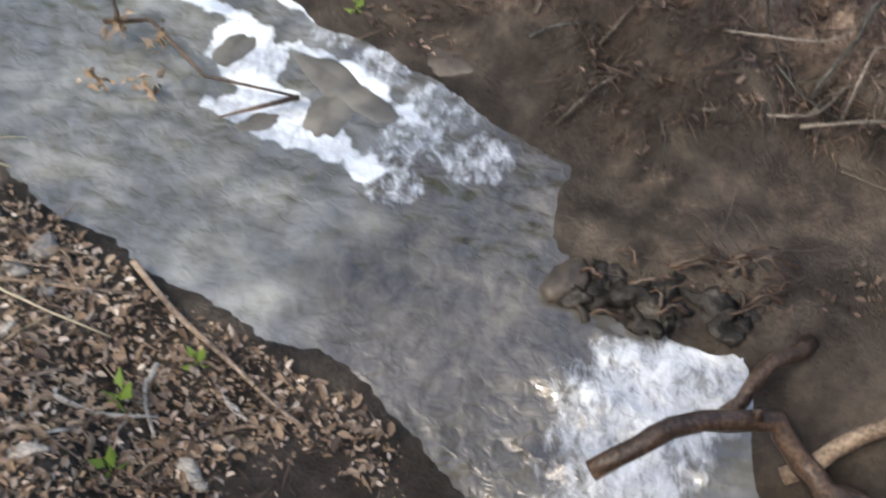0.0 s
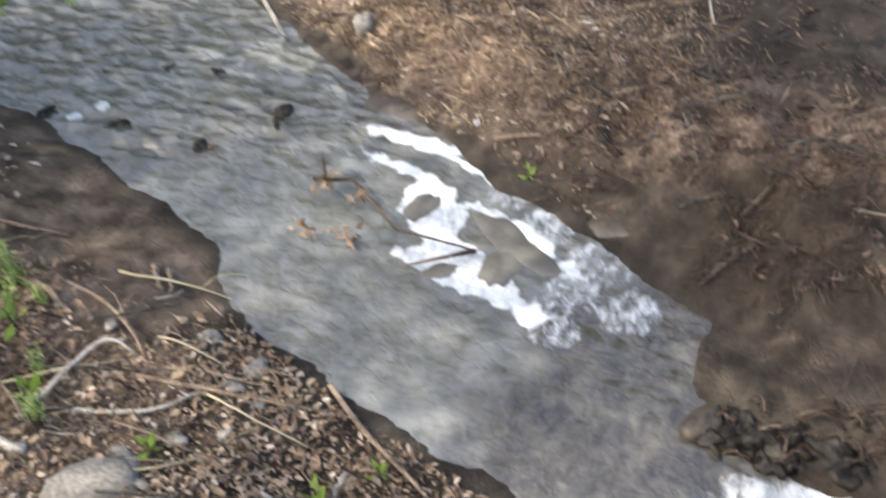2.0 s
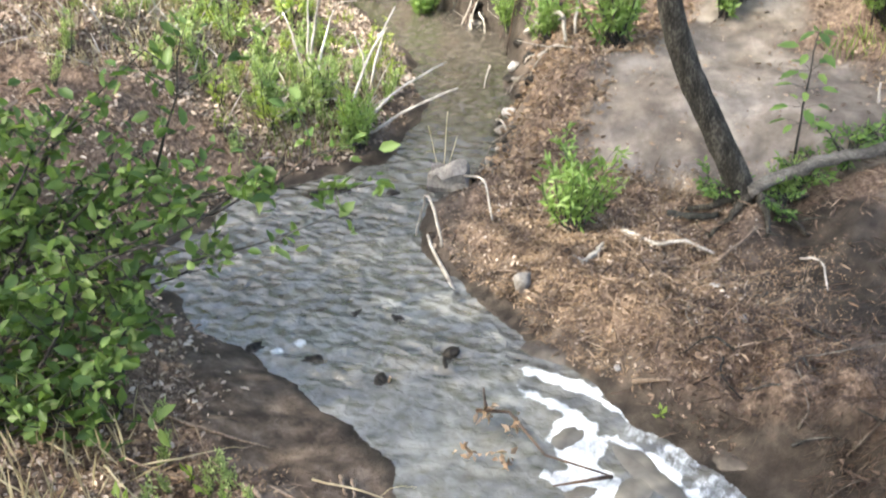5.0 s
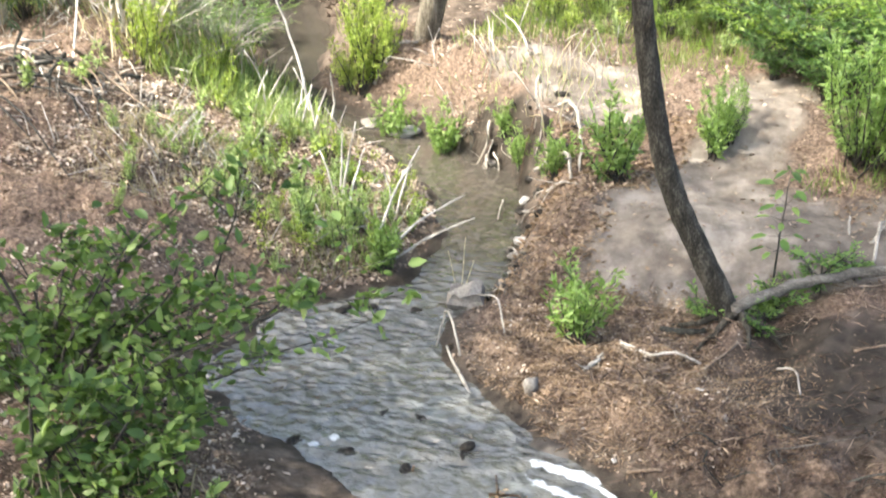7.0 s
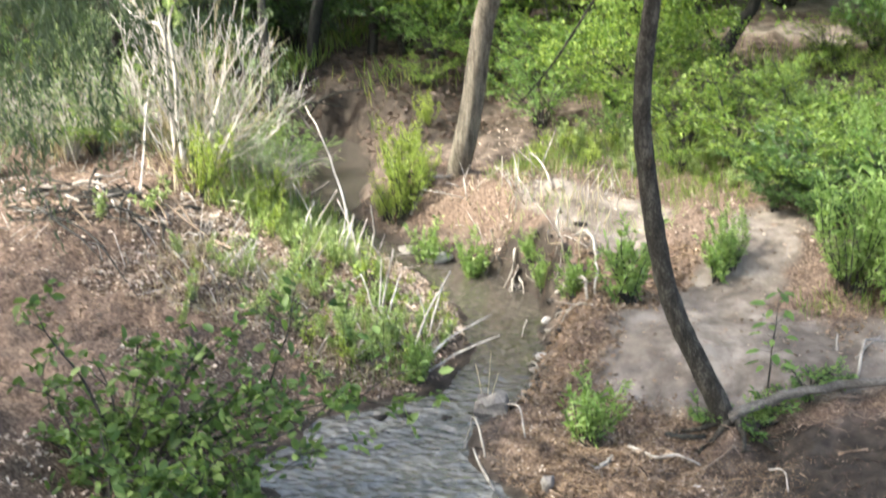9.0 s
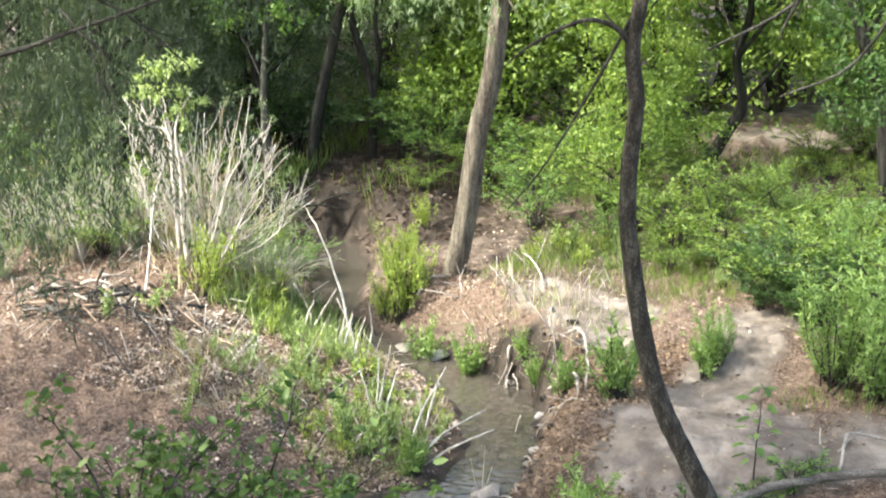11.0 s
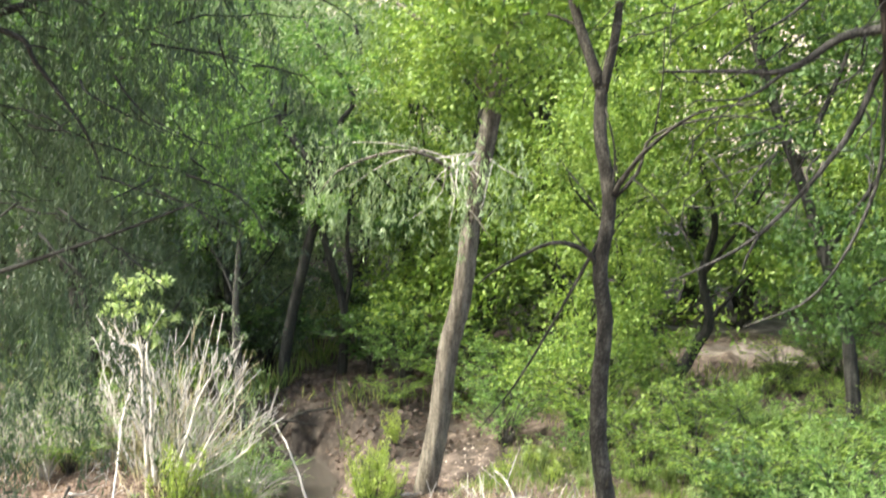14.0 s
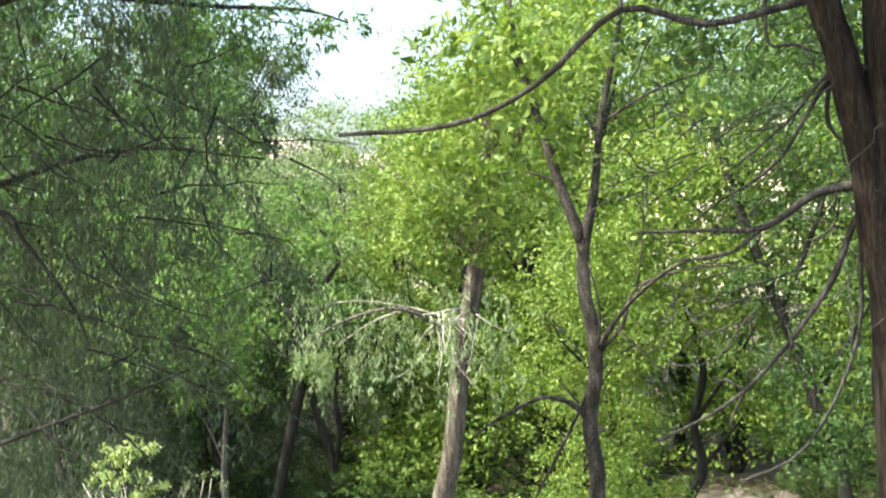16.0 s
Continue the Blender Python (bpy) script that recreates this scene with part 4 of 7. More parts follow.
for k, (kind, x, y, turn, size) in enumerate(WOOD):
    first = not any(w[0] == kind for w in WOOD[:k])
    tagged(plant(KINDS[kind], x, y, turn, size, copy=not first), TREE_LABELS[kind], "tree", "trees of the wood")

tree("leaning_tree", [(-8.29, 16, .4), (-8.14, 16, 1.41), (-7.8, 16, 2.72), (-7.58, 16, 3.53), (-7.7, 16, 4.3), (-8.15, 16, 4.9), (-8.5, 16, 5.7)], .10, .05,
     [([(-7.6, 16, 3.5), (-7.2, 15.9, 3.9), (-7.0, 15.8, 4.0)], .04, .01), ([(-7.65, 16, 3.9), (-7.2, 16, 4.8), (-6.9, 16, 5.3), (-7.4, 16, 6.0), (-7.7, 16, 6.5)], .06, .02), ([(-8.1, 16, 4.8), (-8.0, 15.9, 5.4), (-7.9, 15.8, 5.9)], .03, .01)],
     [(-8.4, 15.9, 5.6, .7), (-7.0, 15.8, 5.6, .6), (-7.6, 15.9, 6.2, .5), (-8.9, 15.9, 4.8, .6), (-6.8, 15.8, 4.6, .5), (-8.2, 15.7, 4.2, .5), (-7.3, 15.7, 3.6, .4)], 5500, .09, BARK_DARK, LEAF_MID, "leaning grey-barked tree with a forked crown in the wood", seed=61)
tree("crooked_tree", [(-1.95, 16.5, .7), (-1.86, 16.5, 1.0), (-1.6, 16.5, 1.5), (-1.4, 16.5, 1.9), (-1.5, 16.4, 2.6), (-1.3, 16.2, 3.4), (-1.5, 16.0, 4.4)], .12, .04,
     [([(-1.86, 16.5, 1.1), (-2.2, 16.3, 1.7), (-2.6, 16.0, 2.4), (-2.7, 15.8, 3.2)], .05, .015), ([(-1.4, 16.5, 1.9), (-1.0, 16.3, 2.4), (-.6, 16.0, 2.9)], .04, .01), ([(-1.5, 16.4, 2.6), (-.9, 16.0, 3.4), (-.4, 15.8, 4.2)], .04, .01)],
     [(-2.7, 15.8, 3.3, .8), (-2.2, 15.6, 4.2, .8), (-1.4, 15.8, 4.2, .8), (-.7, 15.6, 4.0, .7), (-1.4, 15.4, 5.2, .9), (-2.6, 15.4, 5.2, .9), (-.5, 15.2, 5.2, .8), (-1.8, 15.2, 6.2, 1.0), (-.7, 15.2, 6.4, .9), (-.6, 15.9, 3.1, .5), (-2.5, 15.9, 2.5, .5)], 12000, .095, BARK_DARK, LEAF_BRIGHT, "crooked dark-stemmed tree with fresh green leaves", seed=64)
tree("dark_trunk_tree", [(.75, 15, .8), (.71, 15, 1.37), (.59, 15, 2.26), (.3, 15, 3.13), (.07, 15, 3.86), (-.37, 15, 5.1), (-.67, 15, 6.05), (-.89, 15, 6.92)], .10, .05,
     [([(.3, 15, 3.1), (.8, 15, 3.9), (1.2, 14.8, 4.6)], .05, .015), ([(-.1, 15, 4.3), (.4, 14.8, 5.4), (.7, 14.8, 6.3)], .05, .015), ([(.59, 15, 2.3), (1.0, 14.8, 2.8), (1.5, 14.7, 3.0)], .04, .01)],
     [(1.2, 14.7, 4.8, .8), (.7, 14.7, 6.5, .9), (1.6, 14.6, 3.2, .6), (-.2, 14.8, 5.6, .5), (1.3, 14.8, 6.0, .9), (-.7, 14.9, 7.2, .8), (.2, 14.9, 7.4, .8), (1.9, 14.8, 5.4, .9), (.4, 14.5, 2.5, .6), (.1, 14.5, 3.7, .5), (.9, 14.5, 3.0, .6), (-.3, 14.6, 4.7, .5)], 11000, .09, BARK_DARK, LEAF_DARK, "dark leaning tree with deep green leaves behind the bushes", seed=65)
tree("forked_tree", [(-7.62, 17, .5), (-7.56, 17, 1.1), (-7.54, 17, 1.74), (-7.75, 17, 2.5), (-7.95, 17, 3.2), (-8.2, 17, 4.2)], .085, .05,
     [([(-7.54, 17, 1.7), (-7.42, 17, 2.3), (-7.46, 17, 3.0), (-7.3, 17, 4.0)], .05, .03)],
     [(-8.2, 16.8, 4.4, .8), (-7.3, 16.8, 4.4, .8), (-6.6, 16.8, 3.4, .6), (-8.6, 16.8, 3.4, .5)], 5000, .09, BARK_DARK, LEAF_DARK, "dark forked tree in the shade of the wood", seed=62)
tree("slim_tree", [(-7.79, 13.6, .6), (-7.84, 13.6, 1.85), (-7.82, 13.6, 2.6), (-7.7, 13.6, 3.6)], .07, .03, [([(-7.82, 13.6, 2.4), (-8.1, 13.6, 3.0), (-8.4, 13.6, 3.4)], .02, .006)],
     [(-7.8, 13.6, 3.8, .6), (-8.3, 13.6, 3.6, .5), (-7.3, 13.5, 3.5, .4), (-8.3, 13.4, 4.8, .9), (-7.4, 13.3, 4.7, .8), (-8.8, 12.9, 4.4, .8), (-7.9, 12.9, 5.4, .9), (-9.3, 13.2, 5.4, 1.0), (-8.4, 13.0, 6.2, .9)], 7000, .08, BARK_GREY, LEAF_MID, "slim grey-barked tree at the bend of the creek", seed=63)

# undergrowth
WILLOW = shrub("willow_shrub", 0.72, 0.36, 18, 800, 0.08, LEAF_WILLOW, "bright green narrow-leaved willow shrub on the bank", seed=1, width=0.28)
YELLOW = shrub("willow_shrub", 0.9, 0.36, 24, 1300, 0.075, LEAF_YELLOW, "yellow-green sunlit willow shrub at the water's edge", seed=2, width=0.22)
FORB = shrub("leafy_weed", 0.46, 0.15, 6, 190, 0.062, LEAF_WEED, "upright green weed with narrow leaves in leaf litter", "weed", seed=3, width=0.3)
FORB2 = shrub("leafy_weed", 0.34, 0.2, 8, 210, 0.056, LEAF_WEED, "pale green weed with narrow leaves in leaf litter", "weed", seed=4, width=0.32)
FORB3 = shrub("leafy_weed", 0.5, 0.14, 5, 120, 0.065, LEAF_YELLOW, "sunlit yellow-green weed in leaf litter", "weed", seed=14, width=0.26)
BRUSH = spray_shrub("undergrowth_bush", 1.15, 1.0, 17, 9, 0.075, LEAF_MID, "dense green undergrowth bush beneath the trees", seed=5)
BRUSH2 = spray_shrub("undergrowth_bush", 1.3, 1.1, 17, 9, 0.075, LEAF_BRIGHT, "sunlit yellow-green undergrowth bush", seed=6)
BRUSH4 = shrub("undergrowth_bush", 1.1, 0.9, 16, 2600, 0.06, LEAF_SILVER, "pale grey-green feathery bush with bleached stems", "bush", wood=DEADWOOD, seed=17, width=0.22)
# Dark leaf colour paints shadow hollows among the brighter bushes.
BRUSH3 = spray_shrub("undergrowth_bush", 1.1, 0.95, 16, 11, 0.08, LEAF_DARK, "dark undergrowth bush with shade put into its leaves", seed=7, width=0.4)
FEATHER = shrub("feathery_bush", 1.25, .6, 26, 3000, 0.075, LEAF_WILLOW, "feathery yellow-green bush with upright stems beside the path", "bush", seed=18, width=.24, bare=.18)
THICKET = spray_shrub("bleached_thicket", .95, .75, 24, 8, .05, LEAF_MID, "low thicket of bleached dead stems with sparse grey-green leaves", "shrub", DEADWOOD, 19, .22, .22, 5)
plant(WILLOW, -1.25, 5.86, 0, .95, copy=False)
for x, y, turn, size in [(-1.41, 7.95, 50, 1.15), (-.69, 8.64, 120, .8), (-3.98, 9.75, 200, .85), (-3.4, 9.5, 260, .85), (-2.5, 9.0, 310, .6), (-2.0, 8.25, 20, .7), (-3.0, 6.7, 75, .6), (-2.75, 9.35, 140, .5), (0.0, 6.45, 200, .45), (-3.1, 6.85, 10, .45)]:
    plant(WILLOW, x, y, turn, size)
plant(YELLOW, -4.62, 10.5, 0, 1.0, copy=False)
for x, y, turn, size in [(-4.75, 10.8, 90, .9), (-5.0, 12.0, 170, .5), (-5.3, 13.3, 230, .55), (-4.42, 10.6, 40, .7), (-4.85, 10.62, 140, .55), (-6.35, 9.05, 60, .95), (-5.75, 9.5, 150, .6)]:
    plant(YELLOW, x, y, turn, size)
plant(FEATHER, .52, 8.75, 0, 1.0, copy=False)
for x, y, turn, size in [(.95, 8.55, 80, 1.05), (1.35, 8.9, 150, 1.1), (-.62, 8.8, 220, .5), (-.15, 12.7, 30, .85), (.25, 11.4, 190, .7), (-.8, 14.6, 100, .65), (.6, 11.9, 300, .8)]:
    plant(FEATHER, x, y, turn, size)
plant(THICKET, -8.9, 9.6, 0, 1.0, copy=False)
for x, y, turn, size in [(-8.2, 9.3, 40, .95), (-7.7, 9.9, 90, 1.15), (-9.6, 10.2, 130, 1.1), (-8.5, 10.4, 170, 1.2), (-5.85, 9.75, 210, .9), (-9.8, 9.2, 15, .9), (-10.6, 10.2, 100, 1.2), (-6.9, 10.9, 60, .95), (-6.3, 10.6, 250, .8), (-6.65, 9.95, 330, .75), (-6.1, 9.75, 120, .6)]:
    plant(THICKET, x, y, turn, size)
rnd = random.Random(8)
plant(FORB, -4.85, 8.09, 0, 1.0, copy=False)
plant(FORB2, -4.4, 7.6, 0, 1.0, copy=False)
plant(FORB3, -4.1, 8.2, 0, 1.0, copy=False)
for x, y in [(-5.65, 8.92), (-4.44, 7.73), (-4.07, 7.69), (-4.05, 7.11), (-3.44, 7.29), (-2.95, 6.75), (-3.97, 8.03), (-6.02, 10.26), (-5.41, 7.92), (-5.19, 7.05), (-6.62, 7.23), (-3.24, 7.36), (-4.6, 8.6), (-4.9, 9.2), (-5.3, 9.5), (-4.2, 8.4), (-3.7, 7.7), (-4.7, 7.2), (-5.0, 8.5), (-3.8, 8.5),
             (-4.3, 9.0), (-4.6, 9.5), (-5.6, 10.1), (-5.2, 10.1), (-3.5, 6.9), (-3.7, 6.6), (-3.2, 6.4), (-4.3, 6.8), (-4.6, 6.4), (-3.9, 6.1), (-3.6, 5.8), (-4.9, 6.1), (-6.1, 9.3), (-5.8, 9.6), (-3.3, 7.8)]:
    for j in range(2):
        fx, fy = x + rnd.gauss(0, .28), y + rnd.gauss(0, .28)
        room = float(from_water(np.float64(fx), np.float64(fy)))
        if room > .12:
            low = .45 if fy > 8.4 and room < 1.0 else .8 if room < .5 else 1.0
            plant(rnd.choice((FORB, FORB2, FORB3)), fx, fy, rnd.uniform(0, 360), rnd.uniform(.5, 1.1) * low)
for k in range(70):
    fx, fy = rnd.uniform(-5.3, -3.0), rnd.uniform(6.6, 9.3)
    room = float(from_water(np.float64(fx), np.float64(fy)))
    if room > .1:
        plant(rnd.choice((FORB2, FORB2, FORB3)), fx, fy, rnd.uniform(0, 360), rnd.uniform(.35, .7) * (.6 if fy > 8.4 else 1))
for k in range(46):
    t = rnd.random()
    fx, fy = -5.6 + 2.5 * t + rnd.gauss(0, .22), 9.75 - 3.1 * t + rnd.gauss(0, .22)
    if float(from_water(np.float64(fx), np.float64(fy))) > .08:
        plant(rnd.choice((FORB, FORB2, FORB2)), fx, fy, rnd.uniform(0, 360), rnd.uniform(.45, .85))
for k in range(30):
    plant(rnd.choice((FORB2, FORB3, FORB)), rnd.uniform(-3.3, -.6), rnd.uniform(10.9, 13.4), rnd.uniform(0, 360), rnd.uniform(.6, 1.1))
first = {}
for kind, x, y, size in [(BRUSH3, -.1, 10.4, .8), (BRUSH3, -.35, 10.1, .5), (BRUSH3, .15, 9.8, .5), (BRUSH2, 0.2, 10.2, .7), (BRUSH, .8, 10.2, 1.0), (BRUSH2, -.3, 10.6, .8), (BRUSH2, -1.0, 12.2, 1.0),
                         (BRUSH2, .3, 12.0, 1.0), (BRUSH, 1.5, 12.0, 1.1), (BRUSH2, -2.4, 13.6, 1.0), (BRUSH, -3.8, 13.6, .9), (BRUSH2, -5.0, 15.2, .9), (BRUSH, -6.2, 16.2, 1.1), (BRUSH3, -7.0, 17.0, 1.3), (BRUSH2, -.2, 14.0, .55), (BRUSH2, 1.2, 14.2, .6), (BRUSH2, .6, 13.0, .8),
                         (BRUSH, -2.9, 15.6, 1.1), (BRUSH2, -4.4, 16.6, 1.2), (BRUSH3, -9.3, 14.6, 1.0), (BRUSH4, -10.5, 13.0, 1.0), (BRUSH4, -9.0, 11.5, .7), (BRUSH4, -8.4, 10.6, .6), (BRUSH3, -11.5, 15.5, 1.3), (BRUSH3, -9.0, 17.0, 1.3), (BRUSH4, -7.6, 11.6, .8),
                         (BRUSH4, -6.6, 10.45, .55), (BRUSH4, -6.1, 10.0, .4), (BRUSH3, -.75, 11.5, .5), (BRUSH3, -.3, 13.6, .55), (BRUSH, .2, 20.2, 1.2), (BRUSH2, -1.7, 24.0, 1.5), (BRUSH, -.6, 24.4, 1.5), (BRUSH, .7, 20.1, 1.2), (BRUSH2, 1.8, 20.3, 1.2), (BRUSH2, .5, 17.7, .7), (BRUSH, 1.4, 17.9, .9), (BRUSH, -2.6, 12.9, .5), (BRUSH2, -.35, 17.2, .7), (BRUSH, .25, 17.6, .8), (BRUSH2, -.1, 16.4, .5), (BRUSH2, -1.6, 11.6, .5), (BRUSH2, -7.0, 10.8, .7), (BRUSH, -6.8, 12.2, .6), (BRUSH, -12.5, 13.0, 1.2), (BRUSH3, -14.0, 17.5, 1.5), (BRUSH, -5.6, 18.0, 1.5), (BRUSH, 3.0, 13.5, 1.3), (BRUSH3, -13.0, 20.0, 1.6), (BRUSH3, -8.0, 19.5, 1.6), (BRUSH, -3.5, 19.5, 1.4), (BRUSH2, -5.8, 14.6, .5), (BRUSH, 1.7, 9.8, 1.0), (BRUSH, 1.4, 17.4, .7), (BRUSH2, -2.6, 17.4, .9), (BRUSH, 2.4, 17.0, 1.0), (BRUSH2, .7, 11.1, .9), (BRUSH2, -1.7, 12.8, .9), (BRUSH2, -.4, 13.0, 1.0), (BRUSH, -1.3, 14.2, .6), (BRUSH2, -3.0, 14.4, 1.0),
                         (BRUSH, -4.2, 15.0, 1.0), (BRUSH, -2.0, 15.4, .6), (BRUSH2, .4, 15.6, .45), (BRUSH, 1.8, 15.8, 1.2), (BRUSH4, -10.0, 11.3, .9), (BRUSH2, -8.6, 12.6, .8), (BRUSH3, -11.5, 11.5, 1.1), (BRUSH3, -10.8, 10.4, 1.0), (BRUSH2, -8.0, 9.5, .6), (BRUSH4, -8.8, 8.6, .7)]:
    plant(kind, x, y, rnd.uniform(0, 360), size, copy=kind in first)
    first[kind] = 1

def sapling(x, y, height, seed):
    """One upright stem with broad leaves held level in whorls."""
    rd = random.Random(seed)
    root = tagged(new("sapling"), "young broad-leaved sapling beside the leaning trunk", "sapling")
    root.location = lay(x, y, -.02)
    pts = curve_points((0, 0, 0), (.05, .02, height), .05, 8, seed)
    put("stem", Shape().tube(pts, .010, .003, 6).mesh("stem", BARK_GREY), root)
    at, way = [], []
    for k in range(3, 9):
        turn = rd.uniform(0, 3.1)
        for j in range(4 if k < 8 else 5):
            a = turn + j * 1.57 + rd.gauss(0, .2)
            reach = .09 if k < 8 else .02
            q = pts[k] + Vector((math.cos(a) * reach, math.sin(a) * reach, .02))
            put("leaf_stalk", Shape().tube([pts[k], q], .0025, .0015, 3).mesh("leaf_stalk", BARK_GREY), root)
            at.append(tuple(q))
            way.append((math.cos(a), math.sin(a), rd.uniform(-.35, .1)))
    put_foliage("foliage", broad_leaf_mesh("foliage", at, way, [.13 * rd.uniform(.7, 1.15) for _ in at], LEAF_MID, .5, .15, seed, 4.0), root)


sapling(.0, 6.72, .95, 9)
SPROUT = spray_shrub("leafy_sprout", .34, .2, 7, 4, .06, LEAF_MID, "fresh green sprouts at the foot of the leaning tree", "sprout", seed=20, fine=.1, per=7, width=.4)
plant(SPROUT, -.42, 6.32, 0, .9, copy=False)
for x, y, turn, size in [(.05, 6.55, 60, 1.0), (.32, 6.75, 140, 1.1), (-.02, 6.2, 220, .7), (.55, 6.9, 300, .8)]:
    plant(SPROUT, x, y, turn, size)

SEEDLING = shrub("seedling", 0.12, 0.05, 2, 7, 0.06, LEAF_BRIGHT, "small bright green seedling in leaf litter", "seedling", seed=16, width=0.5, bare=.5)
plant(SEEDLING, -.9, 2.33, 0, 1.2, copy=False)
for k, (x, y) in enumerate([(-2.43, 3.12), (-2.39, 2.98), (-2.3, 3.05), (-2.15, 2.93), (-2.8, 3.29), (-2.7, 3.1), (-2.03, 2.61), (-2.18, 2.43), (-1.92, 2.35), (-2.32, 2.48), (-2.25, 2.85), (-2.55, 2.75), (-2.6, 2.95)]):
    plant(FORB, x, y, k * 77, .34 + .07 * (k % 3))
for x, y, turn, size in [(-.71, 2.52, 40, .8), (-.87, 2.09, 90, 1.0), (-.08, 2.06, 150, 1.3), (-.42, 4.25, 10, .8), (-1.5, 2.35, 70, .9), (-2.2, 2.8, 120, 1.2), (-2.5, 3.0, 200, 1.5), (-2.7, 2.7, 20, 1.6), (-2.0, 2.5, 60, 1.2), (-3.0, 3.3, 90, 1.5)]:
    plant(SEEDLING, x, y, turn, size)

# the dead grey shrub with pale stems
def dead_shrub():
    root = tagged(new("dead_shrub"), "tall bleached half-dead shrub with pale forked stems and green tips", "shrub")
    base = lay(-6.9, 9.5)
    root.location = base
    rd = random.Random(4)
    local = lambda pts: [Vector((x + 6.9, y - 9.5, z - base.z)) for x, y, z in pts]
    low = base.z - .03
    for pts, r0, r1 in [([(-6.78, 8.4, low - .06), (-6.92, 8.8, 1.3), (-7.13, 9.3, 1.75), (-7.06, 9.5, 2.2), (-6.98, 9.5, 2.5)], .012, .008),
                        ([(-6.95, 9.5, low), (-6.95, 9.5, 1.26), (-6.97, 9.5, 1.93), (-6.98, 9.5, 2.49), (-7.22, 9.5, 2.58), (-7.41, 9.5, 2.70), (-7.55, 9.5, 2.9)], .032, .007),
                        ([(-6.82, 9.45, low), (-6.86, 9.45, 1.4), (-6.84, 9.45, 2.0), (-6.87, 9.45, 2.49), (-6.8, 9.45, 2.75), (-6.62, 9.45, 3.0)], .026, .006),
                        ([(-6.98, 9.5, 2.45), (-7.04, 9.5, 2.7), (-7.07, 9.5, 2.9)], .013, .004), ([(-7.2, 9.5, 2.57), (-7.3, 9.5, 2.8), (-7.28, 9.5, 2.95)], .010, .004),
                        ([(-6.7, 9.5, low), (-6.5, 9.5, 1.3), (-6.25, 9.5, 2.0), (-5.95, 9.5, 2.4), (-5.68, 9.5, 2.66)], .020, .005), ([(-6.65, 9.55, low), (-6.45, 9.6, 1.5), (-6.25, 9.6, 2.3), (-6.07, 9.6, 2.94)], .018, .004),
                        ([(-6.5, 9.4, low), (-6.25, 9.3, 1.2), (-5.9, 9.3, 1.8), (-5.6, 9.3, 2.2)], .016, .004), ([(-6.1, 9.5, 2.2), (-5.98, 9.45, 2.6), (-5.87, 9.4, 3.0)], .010, .003)]:
        put("stem", Shape().tube(spline(local(pts), 4), r0, r1, 7, .12).mesh("stem", PALEWOOD), root, "thick bleached stem")
    for k in range(64):
        th = radians(-28 + 92 * rd.random())
        lean = math.sin(th)
        foot = Vector((.1 + .3 * lean + rd.gauss(0, .1), rd.uniform(.0, .5), -.03))
        full = Vector((lean, rd.gauss(0, .12), math.cos(th))) * (2.15 - .55 * max(0, th))
        top = foot + full * rd.uniform(.45, 1.0)
        s = Shape()
        pts = curve_points(foot, top, 0.12, 7, k)
        s.tube(pts, rd.uniform(.006, .011), .004, 5)
        for j in range(9):
            p = pts[rd.randint(2, 6)]
            s.tube(curve_points(p, p + Vector((.25 * lean * rd.random() + rd.gauss(0, .07), rd.gauss(0, .12), rd.uniform(.1, .45))), .16, 4, k * 9 + j), .0055, .002, 4)
        put("stem", s.mesh("stem", PALEWOOD if k % 5 else STRAW), root)
    at, way, size = foliage([(-.12, 0, 2.05, .26), (.1, 0, 2.3, .22), (-.5, 0, 2.05, .16), (.25, 0, 1.85, .16), (-.35, 0, 2.2, .14), (.05, .05, 1.8, .2), (-.2, 0, 2.3, .2)], 900, .08, 3, droop=.2)
    put_foliage("foliage", leaf_mesh("foliage", at, way, size, LEAF_WEED, .42), root, "fresh yellow-green leaves on the tips")
    at, way, size = foliage([(.85, .1, 2.0, .24), (1.1, 0, 1.7, .2), (1.25, 0, 1.2, .3), (1.3, 0, .7, .35), (.9, .1, .9, .35), (.45, 0, .6, .4), (1.1, -.1, .35, .4), (-.8, 0, .5, .4), (-.5, 0, .7, .3)], 1900, .055, 5)
    put_foliage("foliage", leaf_mesh("foliage", at, way, size, LEAF_SILVER, .2), root, "fine grey-green leaves")


dead_shrub()

# the broad-leaved bush in front, on the near left bank
def near_bush(foot, ends, seed, per):
    root = tagged(new("broadleaf_bush"), "green broad-leaved bush with arching twigs above the bank", "bush")
    base = lay(*foot)
    root.location = base
    rd, rng = random.Random(seed), np.random.default_rng(seed)
    at, way = [], []
    for k, e in enumerate(ends):
        tip = Vector(e) - base
        pts = curve_points((rd.gauss(0, .15), rd.gauss(0, .1), -.05), tip, 0.14, 8, k)
        s = Shape().tube(pts, .016, .004, 6)
        for j in range(8):
            i = rd.randint(3, 8)
            q = pts[i] + Vector((rd.gauss(0, .2), rd.gauss(0, .15), rd.gauss(.06, .13)))
            side = curve_points(pts[i], q, .1, 3, k * 20 + j)
            s.tube(side, .005, .002, 4)
            for p in side[1:]:
                for _ in range(per):
                    at.append(tuple(p + Vector((rd.gauss(0, .035), rd.gauss(0, .035), rd.gauss(0, .035)))))
                    way.append((rd.gauss(0, 1), rd.gauss(0, 1), rd.gauss(.3, .6)))
        put("branch", s.mesh("branch", BARK_GREY), root)
    put_foliage("foliage", broad_leaf_mesh("foliage", at, way, .098 * rng.uniform(.5, 1.25, len(at)), LEAF_BUSH, .55, seed=2, up=.7), root)


